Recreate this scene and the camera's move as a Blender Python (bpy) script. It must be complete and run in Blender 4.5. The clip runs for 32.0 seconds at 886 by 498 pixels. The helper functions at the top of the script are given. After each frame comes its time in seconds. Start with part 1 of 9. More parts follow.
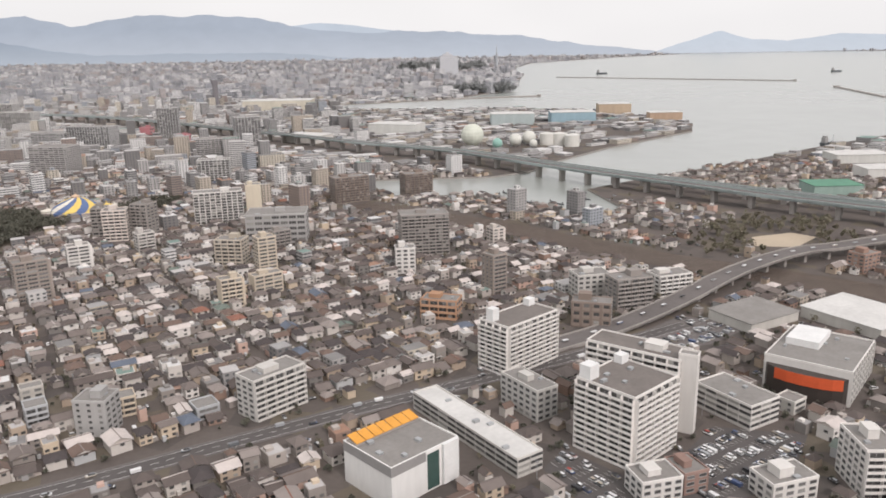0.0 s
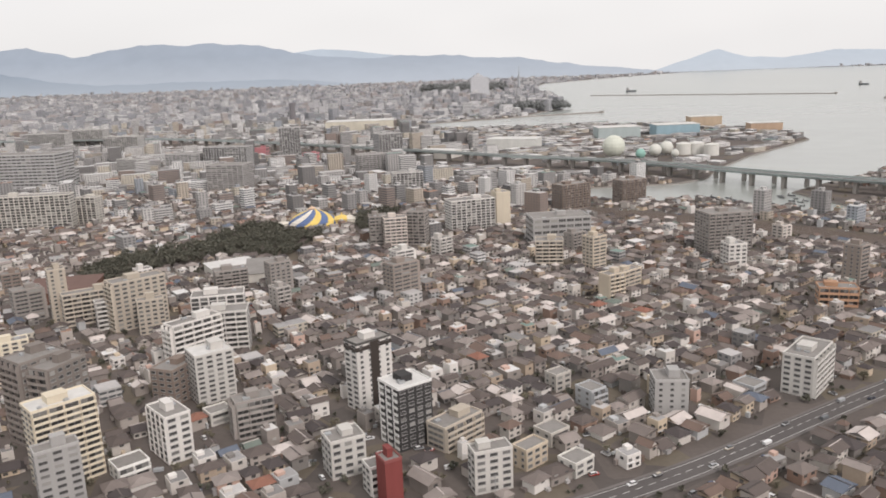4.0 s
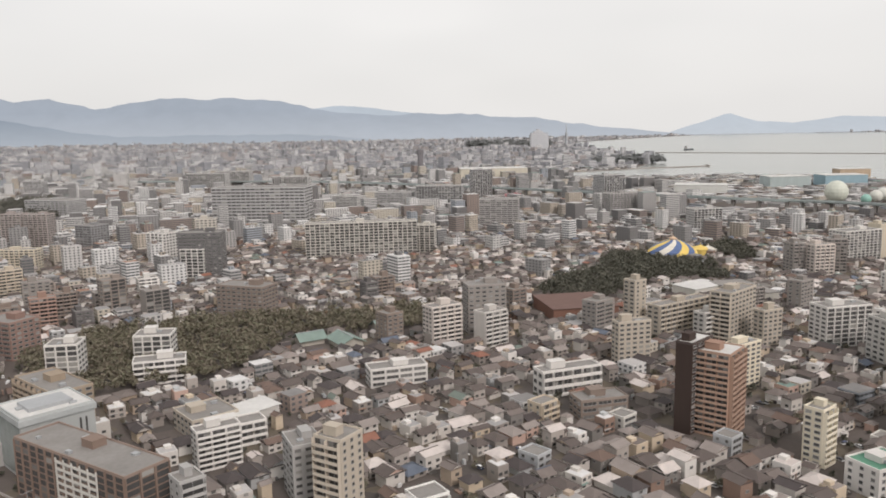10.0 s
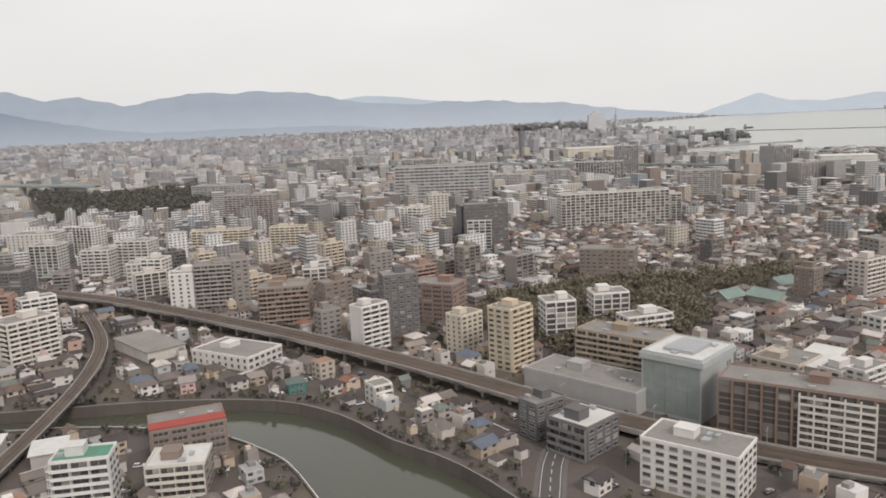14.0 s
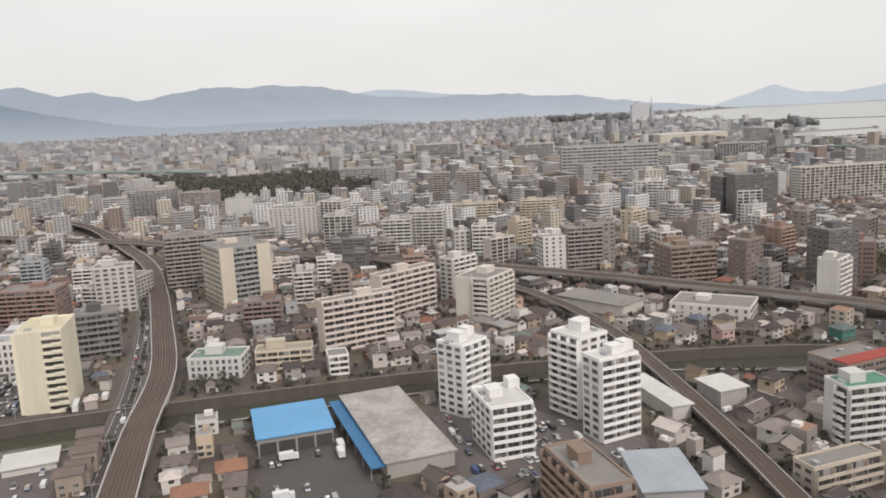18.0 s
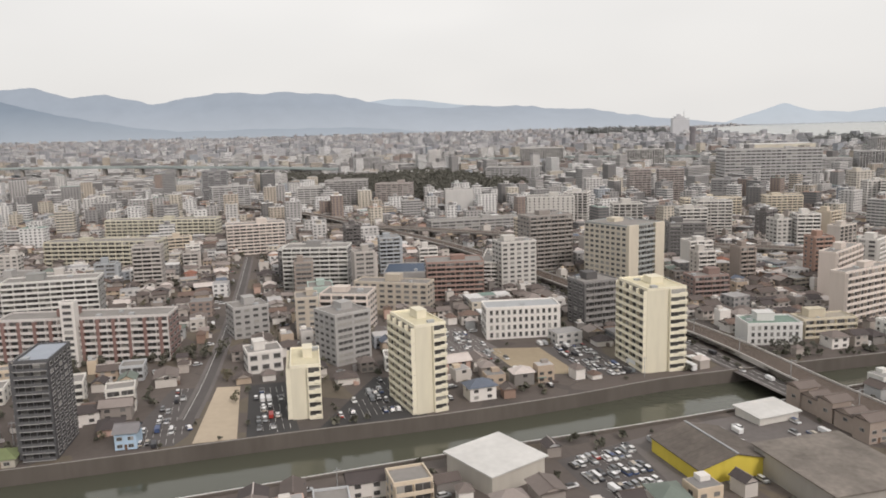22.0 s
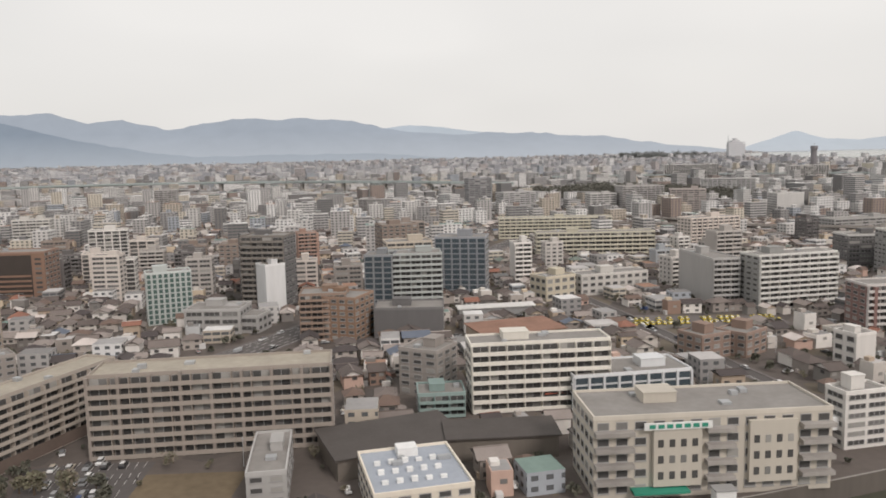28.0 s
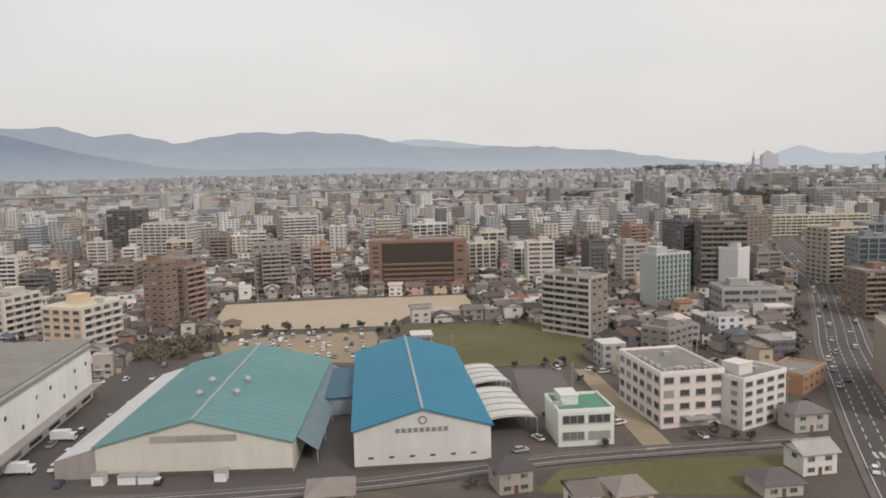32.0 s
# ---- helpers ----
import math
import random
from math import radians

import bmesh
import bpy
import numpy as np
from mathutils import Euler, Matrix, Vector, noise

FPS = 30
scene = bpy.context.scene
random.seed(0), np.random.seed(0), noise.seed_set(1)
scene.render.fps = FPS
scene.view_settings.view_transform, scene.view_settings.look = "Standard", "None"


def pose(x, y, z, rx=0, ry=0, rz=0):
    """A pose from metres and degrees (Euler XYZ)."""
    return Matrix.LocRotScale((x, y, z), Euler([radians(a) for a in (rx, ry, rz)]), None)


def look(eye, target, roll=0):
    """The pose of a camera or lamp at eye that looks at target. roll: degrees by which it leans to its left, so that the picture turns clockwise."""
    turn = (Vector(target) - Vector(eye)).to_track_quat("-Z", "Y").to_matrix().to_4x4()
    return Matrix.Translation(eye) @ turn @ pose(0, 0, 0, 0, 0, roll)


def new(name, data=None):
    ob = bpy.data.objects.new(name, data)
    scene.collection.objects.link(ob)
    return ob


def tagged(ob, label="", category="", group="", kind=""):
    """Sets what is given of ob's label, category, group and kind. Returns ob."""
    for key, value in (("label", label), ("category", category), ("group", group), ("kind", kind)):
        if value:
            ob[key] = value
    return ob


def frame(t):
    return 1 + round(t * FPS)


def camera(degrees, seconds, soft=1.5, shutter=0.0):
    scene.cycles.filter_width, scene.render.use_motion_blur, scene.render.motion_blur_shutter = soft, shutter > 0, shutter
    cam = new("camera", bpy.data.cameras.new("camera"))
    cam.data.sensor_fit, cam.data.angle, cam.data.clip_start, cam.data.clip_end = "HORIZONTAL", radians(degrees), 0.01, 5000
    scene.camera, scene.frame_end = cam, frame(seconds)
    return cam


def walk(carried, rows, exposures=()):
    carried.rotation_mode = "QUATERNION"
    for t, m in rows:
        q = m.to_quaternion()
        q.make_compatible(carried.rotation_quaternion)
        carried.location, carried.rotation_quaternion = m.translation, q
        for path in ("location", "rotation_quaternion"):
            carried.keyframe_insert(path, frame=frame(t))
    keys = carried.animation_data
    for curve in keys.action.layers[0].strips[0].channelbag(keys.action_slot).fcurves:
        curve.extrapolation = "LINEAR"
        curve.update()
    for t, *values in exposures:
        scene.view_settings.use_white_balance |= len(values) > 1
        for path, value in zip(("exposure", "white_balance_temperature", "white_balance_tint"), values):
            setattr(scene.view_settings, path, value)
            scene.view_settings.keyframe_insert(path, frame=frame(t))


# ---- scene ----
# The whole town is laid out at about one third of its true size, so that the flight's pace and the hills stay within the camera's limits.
cam = camera(59.46, 32.0, soft=1.8)
# seconds, eye, and the way it looks: yaw, pitch, roll in degrees
ROWS = [
    (0.0, -5.37, 4.97, 62.55, -0.12, -14.63, -1.01),
    (0.5, -17.65, 3.62, 62.43, -0.41, -13.61, -0.70),
    (1.0, -30.00, 2.57, 62.22, -0.66, -12.80, -0.46),
    (1.5, -42.38, 1.77, 61.91, -0.79, -12.49, -0.38),
    (2.0, -54.82, 1.20, 61.53, -1.01, -12.44, -0.27),
    (2.5, -67.28, 0.83, 61.08, -0.87, -12.48, -0.77),
    (3.0, -79.77, 0.64, 60.57, -0.76, -12.76, -1.63),
    (3.5, -92.29, 0.59, 60.02, -0.81, -13.03, -2.00),
    (5.5, -142.47, 1.48, 57.50, -1.28, -12.50, -2.36),
    (6.0, -155.02, 1.88, 56.83, -1.39, -12.58, -2.18),
    (6.5, -167.57, 2.32, 56.15, -1.48, -12.40, -2.19),
    (7.0, -180.12, 2.79, 55.47, -1.58, -12.11, -2.21),
    (7.5, -192.65, 3.27, 54.79, -1.64, -11.53, -2.21),
    (8.0, -205.18, 3.76, 54.12, -1.65, -10.57, -2.11),
    (8.5, -217.70, 4.25, 53.45, -1.71, -9.54, -1.76),
    (9.0, -230.20, 4.73, 52.80, -1.87, -9.29, -1.40),
    (9.5, -242.68, 5.19, 52.16, -1.81, -9.12, -1.02),
    (10.0, -255.16, 5.64, 51.53, -1.83, -8.69, -1.01),
    (10.5, -267.61, 6.06, 50.92, -1.83, -8.30, -1.10),
    (11.0, -280.05, 6.45, 50.32, -1.72, -7.96, -1.53),
    (11.5, -292.47, 6.81, 49.73, -1.49, -7.74, -1.89),
    (12.0, -304.87, 7.14, 49.16, -1.27, -7.90, -2.21),
    (12.5, -317.26, 7.44, 48.60, -1.07, -8.34, -2.46),
    (13.0, -329.63, 7.71, 48.06, -0.87, -8.73, -2.43),
    (13.5, -341.99, 7.95, 47.52, -0.72, -9.09, -2.45),
    (14.0, -354.33, 8.16, 47.00, -0.71, -9.45, -2.57),
    (14.5, -366.66, 8.35, 46.49, -0.68, -10.10, -2.65),
    (16.5, -415.85, 8.88, 44.49, -0.49, -11.38, -3.37),
    (17.0, -428.13, 8.98, 43.99, -0.55, -10.63, -3.30),
    (17.5, -440.40, 9.07, 43.49, -0.62, -10.07, -3.06),
    (18.0, -452.67, 9.15, 42.99, -0.75, -9.82, -2.86),
    (18.5, -464.93, 9.24, 42.49, -0.86, -9.70, -2.68),
    (19.0, -477.19, 9.33, 41.97, -0.93, -9.55, -2.42),
    (19.5, -489.45, 9.44, 41.45, -1.02, -9.40, -2.20),
    (20.0, -501.71, 9.55, 40.92, -1.03, -9.20, -1.93),
    (20.5, -513.98, 9.68, 40.38, -1.00, -8.92, -1.76),
    (21.0, -526.25, 9.83, 39.83, -1.08, -8.74, -1.64),
    (21.5, -538.52, 10.00, 39.26, -1.14, -8.75, -1.56),
    (22.0, -550.80, 10.19, 38.68, -1.24, -9.00, -1.50),
    (22.5, -563.09, 10.41, 38.09, -1.32, -9.24, -1.40),
    (23.0, -575.38, 10.65, 37.49, -1.41, -9.00, -1.37),
    (23.5, -587.69, 10.92, 36.88, -1.40, -8.57, -1.44),
    (24.0, -600.01, 11.22, 36.26, -1.34, -8.48, -1.44),
    (24.5, -612.33, 11.55, 35.62, -1.37, -8.74, -1.44),
    (25.0, -624.67, 11.90, 34.99, -1.36, -9.17, -1.46),
    (25.5, -637.01, 12.27, 34.34, -1.36, -9.48, -1.61),
    (26.0, -649.37, 12.66, 33.70, -1.36, -9.27, -1.67),
    (26.5, -661.73, 13.05, 33.07, -1.50, -8.12, -1.77),
    (28.5, -711.32, 14.69, 30.92, -2.00, -6.95, -1.25),
    (29.0, -723.72, 15.04, 30.40, -2.23, -6.82, -1.53),
    (29.5, -736.12, 15.35, 29.88, -2.34, -6.31, -1.82),
    (30.0, -748.53, 15.61, 29.39, -2.32, -5.93, -2.18),
    (30.5, -760.93, 15.81, 28.91, -2.38, -5.89, -2.21),
    (31.0, -773.32, 15.94, 28.42, -2.49, -5.79, -2.05),
    (31.5, -785.72, 15.97, 27.94, -2.57, -5.82, -1.69),
    (32.0, -798.10, 15.94, 27.46, -2.60, -5.92, -1.27),
]


def flight_pose(x, y, z, yaw, pitch, roll):
    a, b = radians(yaw), radians(pitch)
    way = Vector((-math.sin(a) * math.cos(b), math.cos(a) * math.cos(b), math.sin(b)))
    return look((x, y, z), Vector((x, y, z)) + way, roll)


# the clip's camera darkens its picture a little as it comes down
walk(cam, [(t, flight_pose(*row)) for t, *row in ROWS], [(0.0, 0.21, 6330, 12), (6.0, 0.12, 6410, 11), (13.0, 0.03, 6420, 10), (18.0, 0.06, 6430, 10), (26.0, 0.04, 6500, 10), (29.0, -0.09, 6500, 10), (30.0, -0.23, 6500, 10), (31.0, -0.18, 6500, 10), (32.0, -0.13, 6500, 10)])

# ---- light: an overcast winter sky ----
SUN_HEIGHT, SUN_TURN = 40.0, 150.0
world = bpy.data.worlds.new("overcast_sky")
scene.world = world
world.use_nodes = True
wn, wl = world.node_tree.nodes, world.node_tree.links
wn.clear()
w_out, w_back = wn.new("ShaderNodeOutputWorld"), wn.new("ShaderNodeBackground")
w_sky = wn.new("ShaderNodeTexSky")
w_sky.sky_type, w_sky.sun_disc = "NISHITA", False
w_sky.sun_elevation, w_sky.sun_rotation = radians(SUN_HEIGHT), radians(SUN_TURN)
w_sky.dust_density = 4.0
w_dim = wn.new("ShaderNodeVectorMath")
w_dim.operation = "SCALE"
w_dim.inputs["Scale"].default_value = 0.09
w_co, w_map = wn.new("ShaderNodeTexCoord"), wn.new("ShaderNodeMapping")
w_map.inputs["Scale"].default_value = (1.0, 1.0, 3.0)
w_noise = wn.new("ShaderNodeTexNoise")
w_noise.inputs["Scale"].default_value, w_noise.inputs["Detail"].default_value = 1.7, 2.5
w_ramp = wn.new("ShaderNodeValToRGB")
w_ramp.color_ramp.elements[0].position, w_ramp.color_ramp.elements[0].color = 0.32, (0.700, 0.683, 0.662, 1)
w_ramp.color_ramp.elements[1].position, w_ramp.color_ramp.elements[1].color = 0.68, (0.822, 0.798, 0.770, 1)
w_mix = wn.new("ShaderNodeMix")
w_mix.data_type = "RGBA"
w_mix.inputs["Factor"].default_value = 0.93
wl.new(w_co.outputs["Generated"], w_map.inputs["Vector"])
wl.new(w_map.outputs["Vector"], w_noise.inputs["Vector"])
wl.new(w_noise.outputs["Fac"], w_ramp.inputs["Fac"])
wl.new(w_sky.outputs["Color"], w_dim.inputs[0])
wl.new(w_dim.outputs["Vector"], w_mix.inputs["A"])
wl.new(w_ramp.outputs["Color"], w_mix.inputs["B"])
wl.new(w_mix.outputs["Result"], w_back.inputs["Color"])
w_back.inputs["Strength"].default_value = 1.1
wl.new(w_back.outputs["Background"], w_out.inputs["Surface"])

sun = new("sun", bpy.data.lights.new("sun", "SUN"))
sun.data.energy, sun.data.angle, sun.data.color = 1.62, radians(14), (1.0, 0.91, 0.855)
a_sun, e_sun = radians(SUN_TURN), radians(SUN_HEIGHT)
sun.matrix_world = look((math.sin(a_sun) * math.cos(e_sun) * 300, math.cos(a_sun) * math.cos(e_sun) * 300, math.sin(e_sun) * 300), (0, 0, 0))


# ---- materials ----
MATS = {}


def base_nodes(name, rough, metal=0.0, spec=0.3):
    m = bpy.data.materials.new(name)
    m.use_nodes = True
    n, l = m.node_tree.nodes, m.node_tree.links
    b = n["Principled BSDF"]
    b.inputs["Roughness"].default_value, b.inputs["Metallic"].default_value = rough, metal
    b.inputs["Specular IOR Level"].default_value = spec
    return m, n, l, b


def math_node(n, l, op, a, b=None, c=None):
    k = n.new("ShaderNodeMath")
    k.operation = op
    for i, v in enumerate((a, b, c)):
        if v is None:
            continue
        if isinstance(v, (int, float)):
            k.inputs[i].default_value = v
        else:
            l.new(v, k.inputs[i])
    return k.outputs[0]


def mix_node(n, l, fac, a, b, blend="MIX"):
    k = n.new("ShaderNodeMix")
    k.data_type, k.blend_type = "RGBA", blend
    for key, v in (("Factor", fac), ("A", a), ("B", b)):
        if isinstance(v, (int, float)):
            k.inputs[key].default_value = v
        elif isinstance(v, tuple):
            k.inputs[key].default_value = (*v, 1) if len(v) == 3 else v
        else:
            l.new(v, k.inputs[key])
    return k.outputs["Result"]


def grime(n, l, col, amount, fine, coarse, streak=False):
    """Lays fine grain and broad stains over a colour."""
    co = n.new("ShaderNodeTexCoord").outputs["Object"]
    if streak:
        mp = n.new("ShaderNodeMapping")
        mp.inputs["Scale"].default_value = (1, 1, 0.18)
        l.new(co, mp.inputs["Vector"])
        co = mp.outputs["Vector"]
    for scale, part_of in ((fine, 0.6), (coarse, 1.0)):
        t = n.new("ShaderNodeTexNoise")
        t.inputs["Scale"].default_value, t.inputs["Detail"].default_value = scale, 4
        l.new(co, t.inputs["Vector"])
        f = math_node(n, l, "MULTIPLY_ADD", t.outputs["Fac"], 2.0 * amount * part_of, 1.0 - amount * part_of)
        col = mix_node(n, l, 1.0, col, f, "MULTIPLY")
    return col


def plain(name, col, rough=0.8, amount=0.16, fine=2.5, coarse=0.35, metal=0.0, spec=0.3, streak=False, bump=0.0):
    key = (name, col)
    if key in MATS:
        return MATS[key]
    m, n, l, b = base_nodes(name, rough, metal, spec)
    l.new(grime(n, l, col, amount, fine, coarse, streak), b.inputs["Base Color"])
    if bump:
        t, bp = n.new("ShaderNodeTexNoise"), n.new("ShaderNodeBump")
        t.inputs["Scale"].default_value = fine * 3
        bp.inputs["Strength"].default_value = bump
        l.new(t.outputs["Fac"], bp.inputs["Height"])
        l.new(bp.outputs["Normal"], b.inputs["Normal"])
    m.diffuse_color = (*col, 1)
    MATS[key] = m
    return m


def palette(name, stops, source, rough=0.8, amount=0.14, fine=2.0, coarse=0.3):
    """A material whose colour is picked by chance from stops, by object or by island."""
    m, n, l, b = base_nodes(name, rough)
    r = n.new("ShaderNodeObjectInfo").outputs["Random"] if source == "object" else n.new("ShaderNodeNewGeometry").outputs["Random Per Island"]
    ramp = n.new("ShaderNodeValToRGB")
    ramp.color_ramp.interpolation = "CONSTANT"
    el = ramp.color_ramp.elements
    while len(el) < len(stops):
        el.new(0.5)
    at = 0.0
    for e, (share, c) in zip(el, stops):
        e.position, e.color = at, (*c, 1)
        at += share
    l.new(r, ramp.inputs["Fac"])
    l.new(grime(n, l, ramp.outputs["Color"], amount, fine, coarse), b.inputs["Base Color"])
    m.diffuse_color = (*stops[0][1], 1)
    return m, n, l, b, ramp, r


WALL_STOPS = [(0.19, (0.577, 0.540, 0.502)), (0.13, (0.433, 0.390, 0.357)), (0.16, (0.299, 0.268, 0.246)), (0.17, (0.721, 0.690, 0.656)), (0.08, (0.433, 0.350, 0.275)),
              (0.09, (0.227, 0.212, 0.200)), (0.07, (0.577, 0.480, 0.367)), (0.05, (0.464, 0.470, 0.473)), (0.03, (0.288, 0.200, 0.159)), (0.03, (0.536, 0.380, 0.318))]
ROOF_STOPS = [(0.27, (0.117, 0.096, 0.088)), (0.18, (0.178, 0.150, 0.137)), (0.14, (0.275, 0.238, 0.220)), (0.16, (0.076, 0.064, 0.063)), (0.09, (0.162, 0.115, 0.095)),
              (0.11, (0.562, 0.505, 0.475)), (0.015, (0.259, 0.125, 0.090)), (0.015, (0.162, 0.190, 0.166)), (0.02, (0.130, 0.150, 0.190))]
BLOCK_STOPS = [(0.16, (0.534, 0.520, 0.506)), (0.16, (0.405, 0.391, 0.382)), (0.15, (0.294, 0.285, 0.281)), (0.19, (0.662, 0.653, 0.644)), (0.08, (0.460, 0.405, 0.340)),
               (0.08, (0.202, 0.193, 0.190)), (0.07, (0.294, 0.235, 0.207)), (0.06, (0.534, 0.488, 0.414)), (0.05, (0.350, 0.373, 0.405))]
# distance haze is mixed into these wall colours: paler, bluer, closer together
FAR_HAZE_STOPS = [(0.24, (0.543, 0.538, 0.553)), (0.25, (0.446, 0.446, 0.466)), (0.22, (0.349, 0.354, 0.378)), (0.17, (0.660, 0.655, 0.660)), (0.12, (0.436, 0.398, 0.388))]
FLAT_STOPS = [(0.29, (0.333, 0.324, 0.320)), (0.21, (0.225, 0.216, 0.211)), (0.26, (0.468, 0.450, 0.441)), (0.17, (0.630, 0.621, 0.612)), (0.04, (0.198, 0.270, 0.243)), (0.03, (0.324, 0.198, 0.144))]

house_wall_own = palette("house_wall_paint", WALL_STOPS, "object")[0]
house_roof_own = palette("house_roof_tiles", ROOF_STOPS, "object", 0.75, 0.2, 5.0, 0.6)[0]
house_wall_many = palette("house_wall_paint_many", WALL_STOPS, "island")[0]
house_roof_many = palette("house_roof_tiles_many", ROOF_STOPS, "island", 0.75, 0.2, 5.0, 0.6)[0]
flat_roof_many = palette("flat_roof_many", FLAT_STOPS, "island", 0.85, 0.2)[0]


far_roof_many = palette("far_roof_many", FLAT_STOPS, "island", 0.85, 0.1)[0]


def block_material(name, stops):
    """Painted blocks with rows of windows, laid by the wall's own metres."""
    m, n, l, b, ramp, r = palette(name, stops, "island")
    uv = n.new("ShaderNodeUVMap").outputs["UV"]
    sep = n.new("ShaderNodeSeparateXYZ")
    l.new(uv, sep.inputs[0])
    u = math_node(n, l, "FRACT", math_node(n, l, "DIVIDE", sep.outputs[0], 1.5))
    v = math_node(n, l, "FRACT", math_node(n, l, "DIVIDE", sep.outputs[1], 1.04))
    pick = math_node(n, l, "FRACT", math_node(n, l, "MULTIPLY", r, 37.0))
    wide = math_node(n, l, "MULTIPLY_ADD", math_node(n, l, "GREATER_THAN", pick, 0.72), 0.2, 0.24)
    mu = math_node(n, l, "LESS_THAN", math_node(n, l, "ABSOLUTE", math_node(n, l, "SUBTRACT", u, 0.5)), wide)
    mv = math_node(n, l, "LESS_THAN", math_node(n, l, "ABSOLUTE", math_node(n, l, "SUBTRACT", v, 0.62)), 0.24)
    mask = math_node(n, l, "MULTIPLY", mu, mv)
    col = b.inputs["Base Color"].links[0].from_socket
    l.new(mix_node(n, l, mask, col, (0.12, 0.125, 0.13)), b.inputs["Base Color"])
    l.new(math_node(n, l, "MULTIPLY_ADD", mask, -0.6, 0.8), b.inputs["Roughness"])
    return m


block_wall_many = block_material("apartment_wall_many", BLOCK_STOPS)
far_wall_many = block_material("far_wall_many", FAR_HAZE_STOPS)


def pane_material():
    """Dark window glass; curtains show behind some of the panes."""
    m, n, l, b = base_nodes("window_glass", 0.2, 0.0, 0.4)
    a = n.new("ShaderNodeObjectInfo").outputs["Random"]
    c = n.new("ShaderNodeNewGeometry").outputs["Random Per Island"]
    f = math_node(n, l, "FRACT", math_node(n, l, "MULTIPLY_ADD", a, 7.0, c))
    ramp = n.new("ShaderNodeValToRGB")
    ramp.color_ramp.interpolation = "CONSTANT"
    el = ramp.color_ramp.elements
    for e, (p, col) in zip([el[0], el[1], el.new(0.74), el.new(0.9)], ((0.0, (0.085, 0.083, 0.082)), (0.45, (0.12, 0.117, 0.113)), (0.74, (0.19, 0.185, 0.178)), (0.9, (0.34, 0.33, 0.31)))):
        e.position, e.color = p, (*col, 1)
    l.new(f, ramp.inputs["Fac"])
    l.new(grime(n, l, ramp.outputs["Color"], 0.25, 0.9, 0.25), b.inputs["Base Color"])
    return m


glass = pane_material()
glass_blue = plain("tinted_glass", (0.065, 0.085, 0.10), 0.1, 0.3, 0.9, 0.25, 0.0, 0.7)
glass_green = plain("green_tinted_glass", (0.10, 0.15, 0.138), 0.12, 0.3, 0.9, 0.25, 0.0, 0.7)
frame_white = plain("aluminium_frame", (0.33, 0.325, 0.32), 0.5, 0.1)
concrete = plain("weathered_concrete", (0.33, 0.308, 0.288), 0.9, 0.28, 1.2, 0.12, streak=True)
concrete_dark = plain("stained_concrete", (0.122, 0.107, 0.095), 0.92, 0.3, 1.0, 0.15, streak=True)
asphalt = plain("worn_asphalt", (0.108, 0.098, 0.095), 0.92, 0.24, 1.6, 0.09)
asphalt_old = plain("pale_asphalt", (0.155, 0.14, 0.134), 0.92, 0.28, 1.2, 0.08)
lot_asphalt = plain("fresh_asphalt", (0.06, 0.058, 0.058), 0.9, 0.2, 1.5, 0.1)
line_paint = plain("road_paint", (0.52, 0.51, 0.49), 0.8, 0.2)
gravel = plain("rail_ballast", (0.115, 0.09, 0.075), 0.95, 0.35, 3.0, 0.2)
steel = plain("rail_steel", (0.22, 0.18, 0.15), 0.45, 0.2, metal=0.6)
grass_mat = plain("winter_grass", (0.132, 0.124, 0.06), 0.95, 0.38, 1.3, 0.09)
dry_grass = plain("dry_grass", (0.17, 0.132, 0.088), 0.95, 0.45, 1.1, 0.12)
dirt_mat = plain("bare_earth", (0.33, 0.27, 0.19), 0.95, 0.22, 0.9, 0.07)
sand_mat = plain("sports_sand", (0.46, 0.385, 0.295), 0.95, 0.16, 0.8, 0.05)
bark = plain("bark", (0.10, 0.075, 0.055), 0.95, 0.3)
roof_grey = plain("roof_membrane", (0.255, 0.24, 0.226), 0.85, 0.28, 1.4, 0.25)
roof_white = plain("pale_roof_coating", (0.60, 0.59, 0.57), 0.8, 0.22, 1.2, 0.2)
roof_moss = plain("grey_green_roof_coating", (0.19, 0.26, 0.22), 0.8, 0.22, 1.2, 0.3)
roof_green = plain("green_roof_coating", (0.12, 0.27, 0.19), 0.8, 0.22, 1.2, 0.25)
metal_grey = plain("galvanised_metal", (0.42, 0.43, 0.44), 0.5, 0.18, metal=0.4)
bridge_paint = plain("grey_green_bridge_paint", (0.38, 0.43, 0.425), 0.6, 0.18)
tyre_mat = plain("rubber", (0.03, 0.03, 0.03), 0.9)


def leaf_material(name, stops):
    return palette(name, stops, "island", 0.85, 0.2, 3.0, 0.5)[0]


leaf_mat = leaf_material("winter_foliage", [(0.36, (0.188, 0.168, 0.124)), (0.22, (0.168, 0.160, 0.110)), (0.25, (0.205, 0.172, 0.134)), (0.17, (0.152, 0.150, 0.100))])
leaf_dark = leaf_material("dark_foliage", [(0.4, (0.112, 0.110, 0.085)), (0.35, (0.132, 0.125, 0.100)), (0.25, (0.094, 0.096, 0.077))])


leaf_grey = leaf_material("grey_winter_wood", [(0.5, (0.130, 0.127, 0.108)), (0.3, (0.150, 0.142, 0.122)), (0.2, (0.112, 0.113, 0.096))])
# far leaves carry the distance haze in a paler, greyer colour
leaf_hazed = leaf_material("distant_foliage", [(0.5, (0.215, 0.225, 0.222)), (0.5, (0.24, 0.247, 0.245))])


